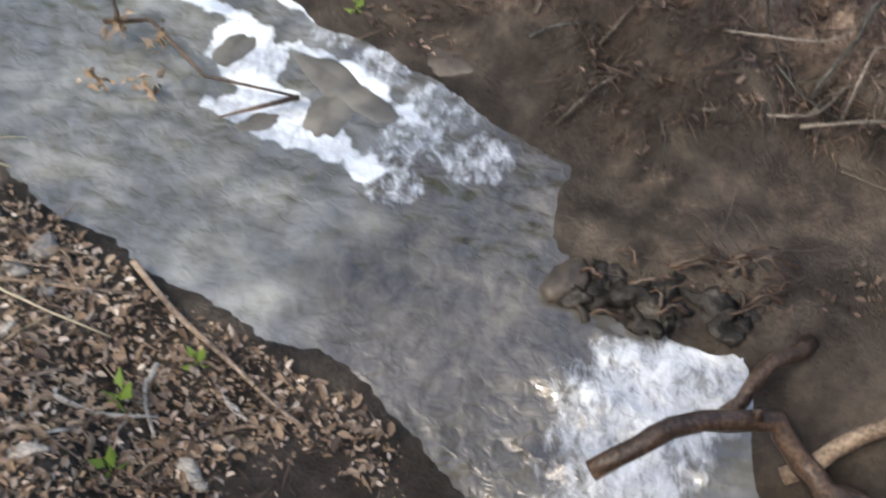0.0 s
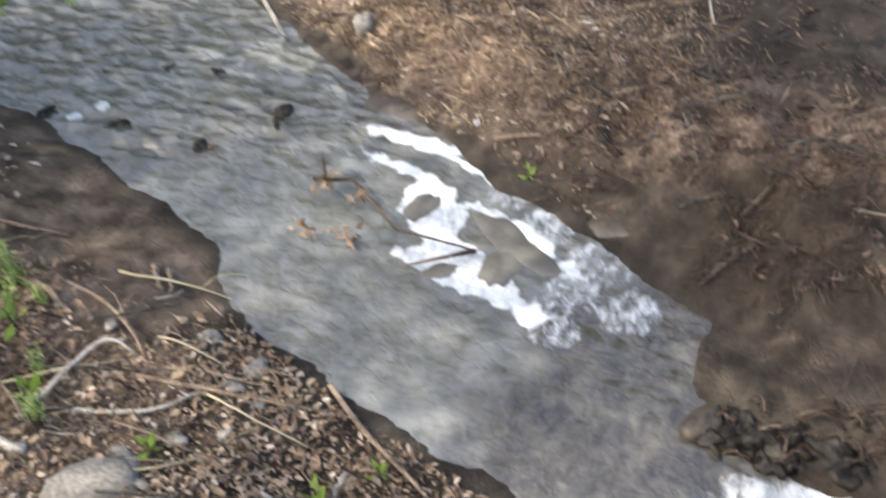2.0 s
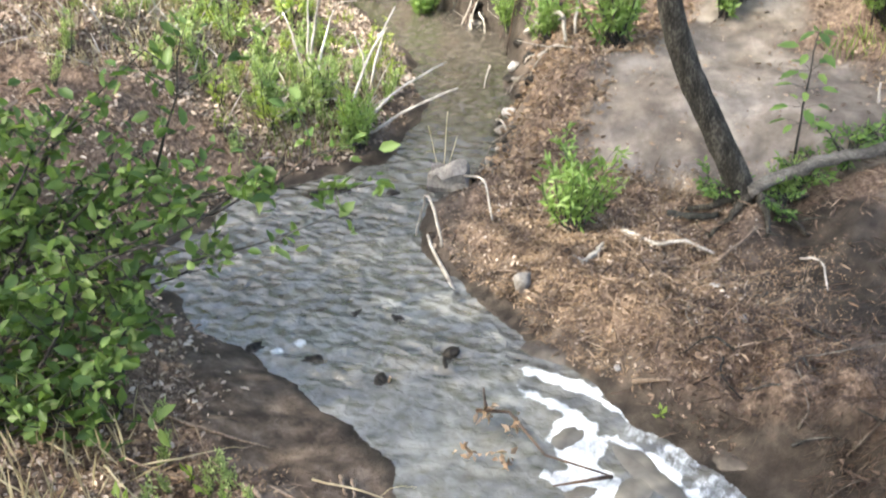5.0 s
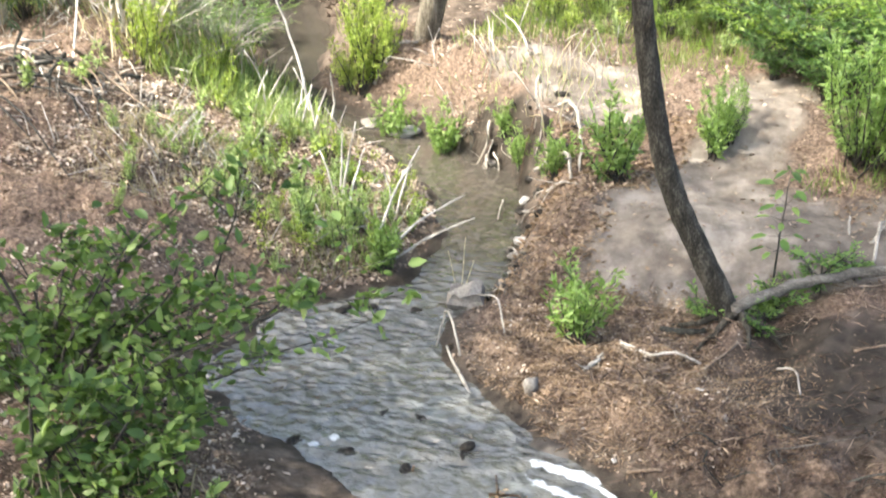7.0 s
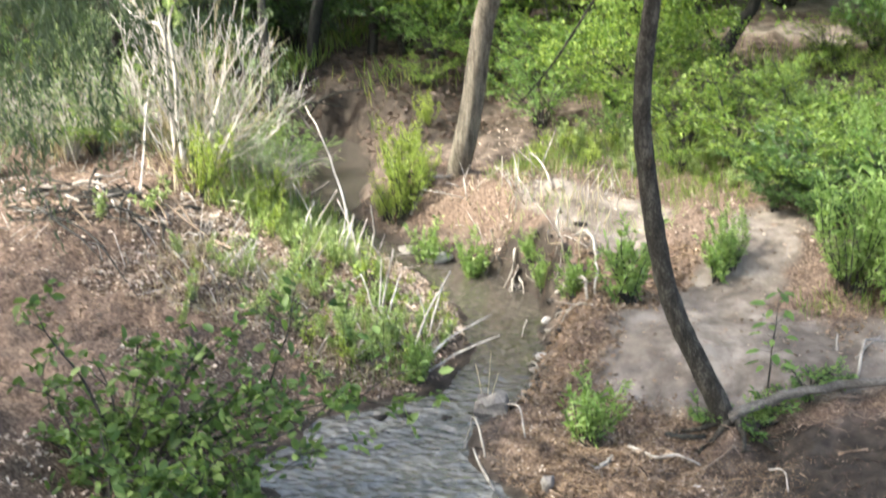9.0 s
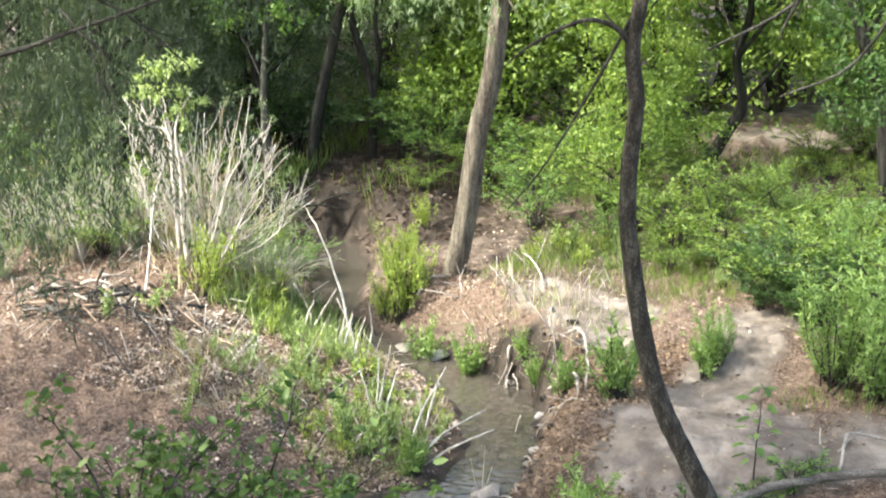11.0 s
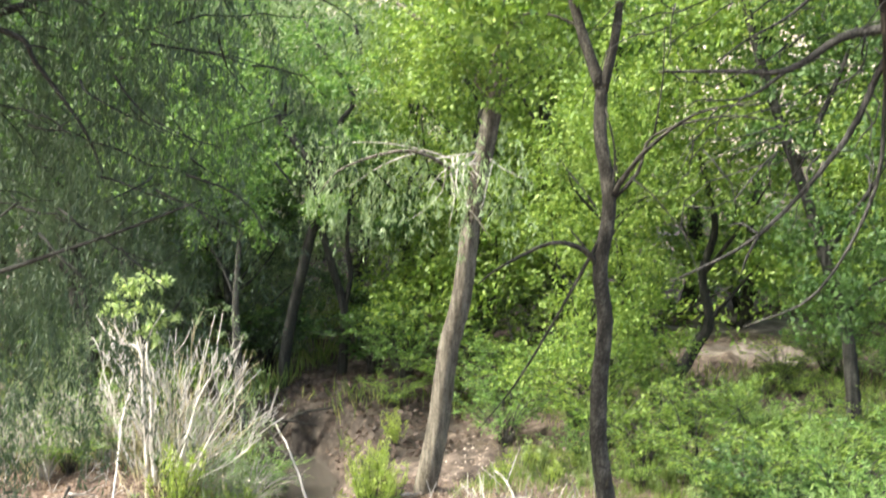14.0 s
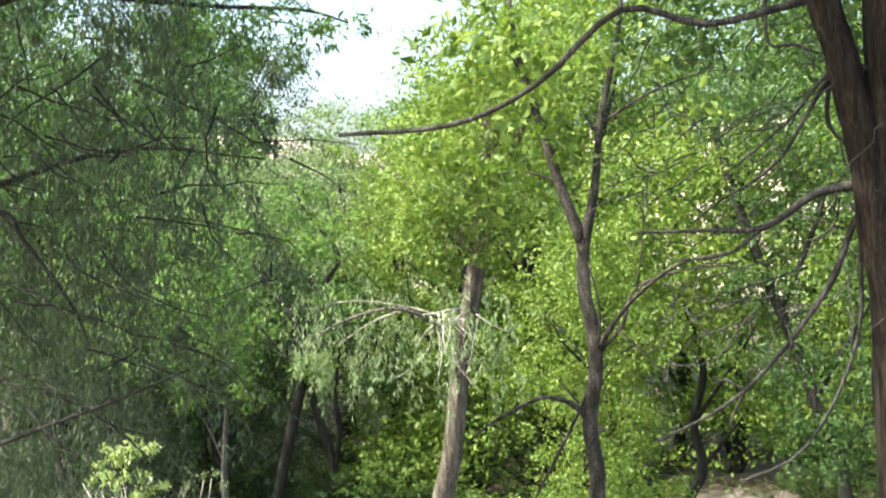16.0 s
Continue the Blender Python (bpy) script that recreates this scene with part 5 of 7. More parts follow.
near_bush((-4.35, 3.9), [(-2.3, 4.2, 1.30), (-2.75, 4.2, 1.1), (-2.96, 4.2, 1.78), (-3.14, 4.2, 1.8), (-3.6, 4.2, 1.5), (-4.2, 4.2, 1.5), (-4.6, 4.2, 1.2), (-3.5, 4.3, 1.1), (-3.9, 4.1, 1.1), (-3.2, 4.2, 1.3), (-2.9, 4.1, 1.0), (-4.9, 4.0, 1.6), (-3.8, 4.3, .75), (-4.4, 4.2, .8), (-3.3, 4.2, .8), (-2.55, 4.25, 1.2), (-4.0, 4.2, 1.3), (-3.4, 4.1, 1.55), (-5.0, 4.1, 1.0), (-5.1, 4.1, .5), (-4.6, 4.0, .45), (-4.2, 3.9, .4), (-3.6, 4.0, .45), (-3.2, 4.0, .45), (-4.8, 3.8, .3), (-4.0, 3.8, .2), (-2.9, 4.1, .7), (-2.05, 4.2, 1.2), (-2.15, 4.2, 1.0)], 12, 3)
near_bush((-3.7, 2.95), [(-3.6, 3.2, 1.0), (-3.3, 3.2, .75), (-3.8, 3.1, .7), (-3.4, 3.0, .45), (-3.1, 3.1, .45), (-3.9, 3.2, 1.2), (-3.2, 3.3, .95), (-3.6, 2.9, .35), (-2.9, 3.2, .6), (-3.2, 3.9, .6), (-3.3, 3.6, .8), (-3.05, 3.5, .6), (-3.0, 3.3, .45), (-3.1, 3.8, .45), (-2.95, 3.0, .4), (-3.5, 3.4, .5)], 13, 3)

# the dark drooping tree above on the left
def drooping_tree():
    trunk = [(-7.2, 2.4, .8), (-7.1, 2.5, 2.5), (-6.9, 2.5, 4.2), (-6.7, 2.5, 6.0), (-6.4, 2.6, 8.0)]
    limbs = [([(-6.9, 2.5, 4.0), (-5.4, 2.8, 4.1), (-4.27, 3, 4.33), (-3.65, 3, 4.51), (-3.09, 3, 4.69), (-2.65, 3, 4.85)], .026, .005),
             ([(-6.8, 2.5, 5.5), (-5.2, 2.8, 6.1), (-3.95, 3, 5.84), (-3.72, 3, 5.64), (-3.42, 3, 5.26), (-3.3, 3, 5.0)], .03, .005),
             ([(-6.7, 2.5, 6.0), (-5.0, 3.5, 7.0), (-3.6, 4.0, 7.4), (-2.6, 4.2, 7.3)], .06, .01),
             ([(-6.7, 2.5, 6.3), (-4.6, 2.6, 7.3), (-3.0, 2.6, 7.8), (-1.8, 2.6, 7.8)], .06, .01),
             ([(-6.7, 2.5, 5.0), (-5.4, 4.0, 5.8), (-4.3, 5.0, 6.3), (-3.3, 5.6, 6.2)], .05, .008),
             # Unseen limb, added to carry the shading crown out to the left.
             ([(-7.0, 2.5, 4.5), (-8.4, 2.7, 5.8), (-9.4, 2.8, 6.4), (-10.3, 2.4, 7.2)], .07, .015),
             ([(-6.6, 2.5, 6.6), (-5.2, 1.0, 7.6), (-3.8, 0.2, 8.2)], .06, .012), ([(-6.5, 2.5, 7.5), (-5.0, 2.0, 8.8), (-3.2, 1.6, 9.2)], .06, .012)]
    root = tree("drooping_tree", trunk, .3, .12, limbs, [], 0, .1, BARK_DARK, LEAF_GREY, "dark grey-green tree with fine drooping foliage", seed=41)
    r = np.random.default_rng(42)
    n = 3200
    x = r.uniform(-6.4, -1.7, n)
    y = r.uniform(3.1, 5.8, n)
    z = r.uniform(3.5, 9.0, n)
    low = 3.75 + 0.42 * np.maximum(0, x + 5.5) + 0.16 * (y - 4.5) + 1.1 * np.maximum(0, x + 3.7)
    gap = (x > 1.1 - (y + 4.04) * 0.50) & (z > 5.75 + 0.045 * (y + 4))
    keep = (z > low) & (noise_mask(x, y, z) > -0.10 - 0.16 * np.exp(-((z - 5.6) / 0.7) ** 2) + 0.14 * smooth(6.4, 7.2, z) + 0.22 * np.clip(5.2 - z, 0, 1)) & ~gap
    st = np.stack([x, y, z], -1)[keep]
    px, py, pz = r.uniform(-6.3, -4.3, 190), r.uniform(3.4, 5.2, 190), r.uniform(3.3, 4.4, 190)
    st = np.concatenate([st, np.stack([px, py, pz], -1)[noise_mask(px, py, pz) > 0.0]]) - np.array(trunk[0])
    put_foliage("hanging_foliage", strands(st, 1.15, 50, .07, LEAF_GREY, 6, sway=.2, width=.17), root, "fine grey-green hanging foliage")
    for k in range(60):
        p = Vector((r.uniform(-6, -2.4), r.uniform(2.4, 5.2), r.uniform(4.8, 7.5)))
        q = p + Vector((r.normal() * .5 + .3, r.normal() * .3, r.normal() * .25 - .25))
        put("twig", Shape().tube(curve_points(p, q, .2, 5, k), .009, .003, 5).mesh("twig", BARK_DARK), root).location = -Vector(trunk[0])
    for k in range(34):
        p = Vector((r.uniform(-4.6, -3.0), r.uniform(2.8, 3.2), r.uniform(4.4, 6.6)))
        q = p + Vector((r.uniform(.2, .7), r.normal() * .1, r.normal() * .2 - .1))
        s = Shape().tube(curve_points(p, q, .16, 6, 200 + k), .009, .003, 5)
        s.tube(curve_points(p.lerp(q, .5), p.lerp(q, .6) + Vector((.15, 0, r.normal() * .15)), .1, 4, 300 + k), .005, .002, 4)
        put("twig", s.mesh("twig", BARK_DARK), root).location = -Vector(trunk[0])
    # Unseen crown, added overhead and behind to cast shade on the banks.
    at, way, size = foliage([(-4.2, .4, 8.4, 1.1), (-3.2, 1.6, 9.0, 1.0), (-4.6, 2.2, 9.2, 1.2), (-2.6, 2.6, 8.2, .9), (-6.2, 2.6, 8.6, 1.2), (-3.0, 0.2, 8.8, .9), (-9.4, 2.8, 6.2, 1.4), (-10.4, 2.2, 7.4, 1.5), (-4.2, 3.6, 8.6, 1.0), (-4.6, -1.2, 7.2, 1.3), (-5.8, -.2, 7.4, 1.3), (-3.4, -2.2, 7.0, 1.2), (-8.4, .0, 7.2, 1.3), (-7.8, -.8, 7.4, 1.4), (-5.4, -2.6, 7.4, 1.4), (-2.4, -3.4, 7.6, 1.2), (-8.6, .9, 7.6, 1.4), (-4.2, -3.8, 7.8, 1.3), (-6.8, -2.4, 7.8, 1.4), (-4.2, .4, 7.4, 1.2), (-3.6, 1.0, 7.5, 1.0), (-2.9, 1.5, 7.6, .8), (-4.3, 2.7, 8.3, .9), (-3.8, 2.3, 8.3, .8), (-4.8, 1.7, 8.2, .9), (-4.3, 1.9, 8.0, .8), (-5.0, 1.2, 8.0, .8)], 28800, .16, 9)
    put_foliage("crown", leaf_mesh("crown", at - np.array(trunk[0]), way, size, LEAF_GREY, .4, seed=8), root)
    bough = [(-4.8, 3.4, 7.45), (-4.0, 3.9, 7.3), (-3.2, 4.4, 7.2), (-2.5, 4.5, 7.12), (-2.15, 4.5, 7.0)]
    put("limb", Shape().tube([Vector(p) - root.location for p in spline(bough, 4)], .03, .006, 7, .1).mesh("limb", BARK_DARK), root)
    at, way, size = foliage([(-2.75, 4.5, 7.02, .3), (-2.42, 4.5, 7.0, .26), (-3.1, 4.5, 7.0, .34), (-2.2, 4.5, 6.98, .18), (-3.4, 4.4, 7.1, .4), (-2.6, 4.5, 6.8, .16)], 1500, .06, 19, droop=.5)
    put_foliage("bough_foliage", leaf_mesh("bough_foliage", at - np.array(trunk[0]), way, size, LEAF_MID, .35, seed=18), root, "small green leaves of a hanging bough")


def noise_mask(x, y, z):
    return np.array([noise.noise(Vector((a * .9, b * .9, c * .9))) for a, b, c in zip(x, y, z)])


drooping_tree()

# the tree at the right edge, with bare arching branches
tree("bare_branched_tree", [(1.42, 1.0, .95), (1.36, 1.0, 2.0), (1.30, 1.0, 3.2), (1.24, 1.0, 4.5), (1.225, 1.0, 5.3), (1.23, 1.0, 6.0), (1.24, 1.0, 6.6), (1.27, 1.0, 7.4), (1.3, 1.0, 8.6)], .135, .09,
     [([(1.2, 1.0, 5.7), (1.08, 1, 5.67), (.93, 1, 5.64), (.75, 1, 5.53), (.54, 1, 5.53), (.29, 1, 5.53)], .024, .004),
      ([(1.2, 1.0, 5.62), (1.08, 1, 5.56), (.95, 1, 5.28), (.66, 1, 4.94), (.35, 1, 4.76)], .018, .004),
      ([(1.2, 1.0, 5.6), (1.09, 1, 5.52), (1.06, 1, 5.12), (.87, 1, 4.74), (.61, 1, 4.6)], .012, .003),
      ([(1.15, 1.0, 6.35), (.92, 1, 6.33), (.58, 1, 6.28), (.27, 1, 6.36), (-.06, 1, 6.11), (-.40, 1, 5.98), (-.87, 1, 5.97)], .017, .009),
      ([(1.2, 1.0, 6.0), (1.05, .95, 6.1), (.85, .95, 5.9), (.62, .95, 5.72)], .012, .003),
      ([(1.05, .96, 6.1), (.98, 1, 6.02), (.92, 1, 5.93), (.84, 1, 5.80), (.74, 1, 5.71), (.61, 1, 5.64), (.5, 1, 5.56)], .011, .003), ([(.84, 1, 5.80), (.79, 1.02, 5.81), (.74, 1.02, 5.77), (.69, 1.02, 5.79)], .005, .002),
      ([(.8, .95, 6.6), (.79, 1, 6.35), (.80, 1, 6.19), (.88, 1, 6.18), (.97, 1, 6.14)], .008, .005), ([(1.0, 1, 6.05), (.99, 1.02, 5.9), (1.04, 1.02, 5.82), (1.1, 1.0, 5.74)], .010, .006),
      ([(.75, 1, 5.53), (.62, 1, 5.44), (.45, 1, 5.42)], .008, .003), ([(.66, 1, 4.94), (.6, 1, 4.98), (.55, 1, 4.97)], .006, .002), ([(.66, 1, 4.94), (.62, 1, 4.86), (.6, 1, 4.8)], .007, .003)],
     # These crown clumps are unseen, added overhead to shade the limbs.
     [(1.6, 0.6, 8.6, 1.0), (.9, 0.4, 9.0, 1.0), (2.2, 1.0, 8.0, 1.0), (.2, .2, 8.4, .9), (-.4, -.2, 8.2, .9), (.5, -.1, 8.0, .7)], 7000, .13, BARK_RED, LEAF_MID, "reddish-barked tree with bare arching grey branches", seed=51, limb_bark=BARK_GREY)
rt = bpy.data.objects["bare_branched_tree"]
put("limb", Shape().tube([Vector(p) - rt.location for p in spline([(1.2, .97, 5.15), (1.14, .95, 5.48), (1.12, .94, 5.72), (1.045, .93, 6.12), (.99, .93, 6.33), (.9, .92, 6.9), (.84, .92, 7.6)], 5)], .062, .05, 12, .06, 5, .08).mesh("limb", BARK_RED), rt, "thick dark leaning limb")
rr = random.Random(77)
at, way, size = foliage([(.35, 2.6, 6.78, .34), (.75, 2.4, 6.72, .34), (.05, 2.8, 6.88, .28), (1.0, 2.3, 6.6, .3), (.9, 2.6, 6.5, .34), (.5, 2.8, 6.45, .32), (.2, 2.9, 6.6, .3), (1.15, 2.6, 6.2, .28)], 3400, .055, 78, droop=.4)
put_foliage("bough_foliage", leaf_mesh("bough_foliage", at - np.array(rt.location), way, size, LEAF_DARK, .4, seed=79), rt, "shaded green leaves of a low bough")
put("limb", Shape().tube([Vector(p) - rt.location for p in spline([(1.22, 1.0, 6.75), (1.1, 1.7, 6.95), (.8, 2.3, 6.95), (.3, 2.7, 6.9), (.0, 2.8, 6.85)], 4)], .025, .006, 7, .1).mesh("limb", BARK_GREY), rt)
for k in range(80):
    p = Vector((rr.uniform(.35, 1.2), 1.0 + rr.gauss(0, .12), rr.uniform(5.2, 6.3)))
    q = p + Vector((rr.gauss(-.12, .16), rr.gauss(0, .08), rr.gauss(-.12, .14)))
    put("twig", Shape().tube([v - rt.location for v in curve_points(p, q, .4, 7, k)], .0042, .0015, 4).mesh("twig", BARK_GREY), rt)


# ---- fallen wood, stones, small things ----
def stick(name, pts, r0, r1, mat, label, twigs=0, seed=0, up=0.012, category="stick"):
    """Fallen wood on the ground; z of a point is metres above the ground."""
    tops = [float(ground_height(p[0], p[1])) for p in pts]
    last = len(pts) - 1
    world_pts = [Vector((p[0], p[1], max(tops[i], tops[0] + (tops[last] - tops[0]) * i / last) + (p[2] if len(p) > 2 else 0.0) + up)) for i, p in enumerate(pts)]
    base = world_pts[0].copy()
    local = [p - base for p in world_pts]
    fine = spline(local, 4)
    rd = random.Random(seed)
    fine = [p + Vector((rd.gauss(0, 1), rd.gauss(0, 1), 0)) * r0 * 0.3 for p in fine]
    s = Shape().tube(fine, r0, r1, 8, .12, seed)
    for k in range(twigs):
        p = fine[rd.randint(1, len(fine) - 1)]
        s.tube(curve_points(p, p + Vector((rd.gauss(0, .12), rd.gauss(0, .12), abs(rd.gauss(0.02, .05)))), .15, 3, seed + k), r1 * .8, r1 * .3, 5)
    ob = new(name, s.mesh(name, mat))
    ob.location = base
    return tagged(ob, label, category)


def stone(x, y, size, mat, label, seed, sink=0.3, on_water=False, name="stone"):
    z = (float(water_level(np.float64(y))) if on_water else float(ground_height(x, y))) + size[2] * (1 - 2 * sink)
    ob = new(name, Shape().rock((0, 0, 0), size, seed).mesh(name, mat))
    ob.location = (x, y, z)
    ob.rotation_euler = (0, 0, seed * 1.7)
    return tagged(ob, label, "stone")


stick("twig", [(-1.7, 2.71), (-1.44, 2.71), (-.96, 2.73)], .012, .006, DRIFTWOOD, "long thin brown twig on the muddy bank", 2, 1, .02)
stick("twig", [(-1.0, 2.87), (-.78, 2.66), (-.36, 2.34)], .013, .006, DRIFTWOOD, "bent brown twig along the water's edge", 2, 2, .03)
stick("twig", [(-2.89, 3.38), (-2.54, 3.34), (-2.26, 3.44)], .012, .006, DRIFTWOOD, "thin crooked twig on bare earth", 1, 3)
stick("twig", [(-2.29, 3.16), (-1.93, 3.02), (-1.72, 2.83)], .012, .006, DRIFTWOOD, "forked grey twig on the bank", 2, 4)
stick("stalk", [(-2.61, 2.83, .06), (-2.39, 2.73, .10), (-2.15, 2.5, .09), (-1.91, 2.29, .04)], .011, .006, DRIFTWOOD, "long straw-brown dead stalk leaning over leaf litter", 0, 740, .02)
stick("stalk", [(-2.49, 2.63, .03), (-2.26, 2.47, .08), (-2.02, 2.24, .04)], .010, .006, DRIFTWOOD, "long straw-brown dead stalk leaning over leaf litter", 0, 741, .02)
stick("twig", [(-2.02, 2.38, .02), (-1.92, 2.62, .06), (-1.84, 2.78, .07), (-1.73, 2.79, .02)], .012, .006, DEADWOOD, "pale bent twig on the leaf litter", 1, 742, .02)
stick("log", [(-2.5, 2.1), (-2.28, 2.16, .02), (-2.11, 2.22, .02), (-1.9, 2.2)], .03, .022, DEADWOOD, "short grey weathered log in the leaf litter", 0, 743, .02, "log")
stick("wood_chip", [(-2.25, 3.08), (-2.16, 3.01), (-2.07, 2.95)], .02, .012, DRIFTWOOD, "pale split piece of wood on the earth", 0, 5)
stick("wood_chip", [(-1.86, 3.34), (-1.82, 3.26), (-1.77, 3.18)], .013, .007, DRIFTWOOD, "pale split stick near the water", 0, 6)
stick("wood_chip", [(-1.80, 3.34), (-1.77, 3.27), (-1.73, 3.20)], .011, .006, DRIFTWOOD, "pale split stick near the water", 0, 7)
stick("twig", [(-2.0, 2.45), (-1.6, 2.55), (-1.45, 2.7)], .012, .006, DEADWOOD, "pale forked twig in the leaf litter", 2, 8)
stick("log", [(.49, 2.18, .42), (.71, 2.30, .42), (1.03, 2.41, .22), (1.16, 2.29, .05), (1.3, 2.15, 0)], .032, .04, WETWOOD, "dark wet branch lying over the cascade", 1, 9, .02, "log")
stick("log", [(.88, 2.47, .2), (1.02, 2.62, .12), (1.2, 2.8, 0)], .022, .03, WETWOOD, "short dark wet branch at the cascade", 0, 10, .02, "log")
stick("log", [(1.10, 2.34, .03), (1.35, 2.42, .03), (1.6, 2.5, .03)], .03, .025, DRIFTWOOD, "brown broken log on the bank", 0, 11, .02, "log")
stick("twig", [(.86, 3.64), (1.22, 3.64), (1.38, 3.81)], .007, .004, ROOTWOOD, "grey twig caught in the bank debris", 3, 12, .03)
stick("twig", [(.5, 4.0), (.75, 4.2), (1.0, 4.25)], .007, .004, ROOTWOOD, "thin twig on the dark bank", 2, 13, .02)
stick("twig", [(.15, 4.55), (.4, 4.6), (.7, 4.8)], .007, .004, ROOTWOOD, "thin twig on the dark bank", 2, 14, .02)
stick("twig", [(-.62, 4.47), (-.42, 4.46)], .014, .010, DRIFTWOOD, "short pale stick on damp earth", 0, 15)
stick("driftwood", [(-1.74, 5.10), (-1.95, 5.35), (-2.16, 5.68)], .018, .009, DEADWOOD, "bleached driftwood at the water's edge", 0, 16, .03, "driftwood")
stick("root_loop", [(-2.0, 5.5, .05), (-2.1, 5.65, .2), (-2.2, 5.8, .22), (-2.25, 5.72, .05)], .009, .007, DEADWOOD, "pale looped root over the water's edge", 0, 17, .02, "root")
stick("root_loop", [(-1.75, 5.75, .0), (-1.9, 6.1, .12), (-2.1, 6.3, .1)], .008, .006, DEADWOOD, "pale curved stick beside the water", 0, 18, .02, "root")
stick("stick", [(-.95, 5.84), (-.85, 5.80), (-.70, 5.74), (-.55, 5.78), (-.36, 5.74)], .015, .010, DEADWOOD, "crooked bleached stick on leaf litter", 0, 19, .02)
stick("stick", [(-.52, 5.55), (-.3, 5.68), (-.14, 5.98)], .014, .01, DRIFTWOOD, "thin curved stick on leaf litter", 0, 20, .015)
stick("stick", [(.14, 5.80), (.26, 5.68), (.32, 5.42)], .009, .006, DEADWOOD, "pale curved root on bare soil", 0, 21, .015)
stick("stick", [(-1.10, 5.37), (-1.04, 5.52), (-1.02, 5.65)], .02, .012, DEADWOOD, "small pale stick by the green shrub", 1, 22, .02)
for k, (dx, dy) in enumerate([(-.45, -.12), (-.25, -.3), (.1, -.35), (.35, -.2), (.3, .2)]):
    stick("root", [(-.17 + dx * .15, 6.3 + dy * .15, .08), (-.17 + dx * .55, 6.3 + dy * .55, .03), (-.17 + dx, 6.3 + dy, .0)], .035, .012, BARK_YOUNG, "dark surface root at the foot of the leaning tree", 1, 540 + k, .005, "root")
stick("bark_piece", [(-.72, 6.14), (-.55, 6.10), (-.38, 6.15)], .03, .02, BARK_DARK, "curled strip of dark bark on the ground", 0, 23, .02, "bark")
stick("fallen_limb", [(-.22, 6.25, .08), (.0, 6.42, .10), (.35, 6.62, .12), (.8, 6.85, .1), (1.4, 7.1, .05)], .042, .036, LIMBWOOD, "fallen grey limb beside the leaning trunk", 0, 24, .03, "log")
stick("stick", [(.66, 7.25), (.70, 7.45), (.82, 7.85)], .012, .008, DEADWOOD, "pale bent stick on the sandy bank", 0, 25, .02)
stick("stick", [(.62, 6.03), (.83, 6.09)], .014, .01, DRIFTWOOD, "short stick on leaf litter", 0, 26)
stick("broken_stump", [(-3.11, 10.69, .2), (-2.9, 10.4, .1), (-2.70, 10.10, .0)], .009, .013, DEADWOOD, "broken bleached log end on the far bank", 0, 27, .03, "log")
stick("driftwood", [(-4.5, 10.48), (-4.3, 10.66), (-4.12, 10.84)], .028, .018, DEADWOOD, "bleached driftwood at the cottonwood's foot", 0, 28, .03, "driftwood")
for k, (x, y, h) in enumerate([(-.12, .05, .5), (.1, .02, .42), (.0, .08, .6)]):
    stick("dry_reed", [(-2.3, 6.45, 0), (-2.3 + x * .4, 6.45 + y, h * .5), (-2.3 + x, 6.45 + y * 2, h)], .0045, .002, STRAW, "thin dry stem standing by the stone", 0, 520 + k, 0, "stick")
stick("root", [(-2.24, 8.56, .05), (-2.0, 8.3, .15), (-1.85, 8.1, .12), (-1.75, 7.81, .02)], .02, .014, DEADWOOD, "pale exposed root on the cut bank", 2, 29, .02, "root")
for k, (a, b, r) in enumerate([((-7.9, 7.7), (-6.2, 6.9), .03), ((-7.75, 7.53), (-5.5, 6.25), .022), ((-7.6, 8.1), (-6.6, 7.8), .026), ((-7.0, 8.0), (-6.0, 7.6), .03), ((-6.8, 7.9), (-5.9, 7.4), .024), ((-7.3, 7.7), (-6.3, 7.5), .02), ((-8.0, 8.2), (-6.9, 7.6), .03), ((-6.5, 7.3), (-5.9, 7.1), .03)]):
    mid = ((a[0] + b[0]) / 2 + .1, (a[1] + b[1]) / 2 + .08, .05)
    stick("branch", [(*a, .02), mid, (*b, .02)], r * (.42 if k % 4 == 3 else .75), r * .2, (DRIFTWOOD, BARK_GREY, BARK_DARK, BARK_GREY)[k % 4], ("brown", "grey", "dark", "grey")[k % 4] + " dead branch in the brush pile", 2, 60 + k, .03, "branch")
pile = tagged(new("brush_pile"), "tangled heap of dry brown twigs and roots", "brush pile")
pile.location = lay(-6.9, 7.7)
for k in range(95):
    a = Vector((rnd.gauss(0, .6), rnd.gauss(0, .28), 0))
    q = a + Vector((rnd.gauss(.15, .35), rnd.gauss(-.05, .25), 0))
    a.z, q.z = (float(ground_height(pile.location.x + v.x, pile.location.y + v.y)) - pile.location.z + abs(rnd.gauss(.08, .10)) for v in (a, q))
    put("twig", Shape().tube(curve_points(a, q, .15, 4, k), rnd.uniform(.007, .026), .005, 6).mesh("twig", (DRIFTWOOD, BARK_DARK, BARK_DARK, BARK_GREY, DEADWOOD)[k % 5]), pile)
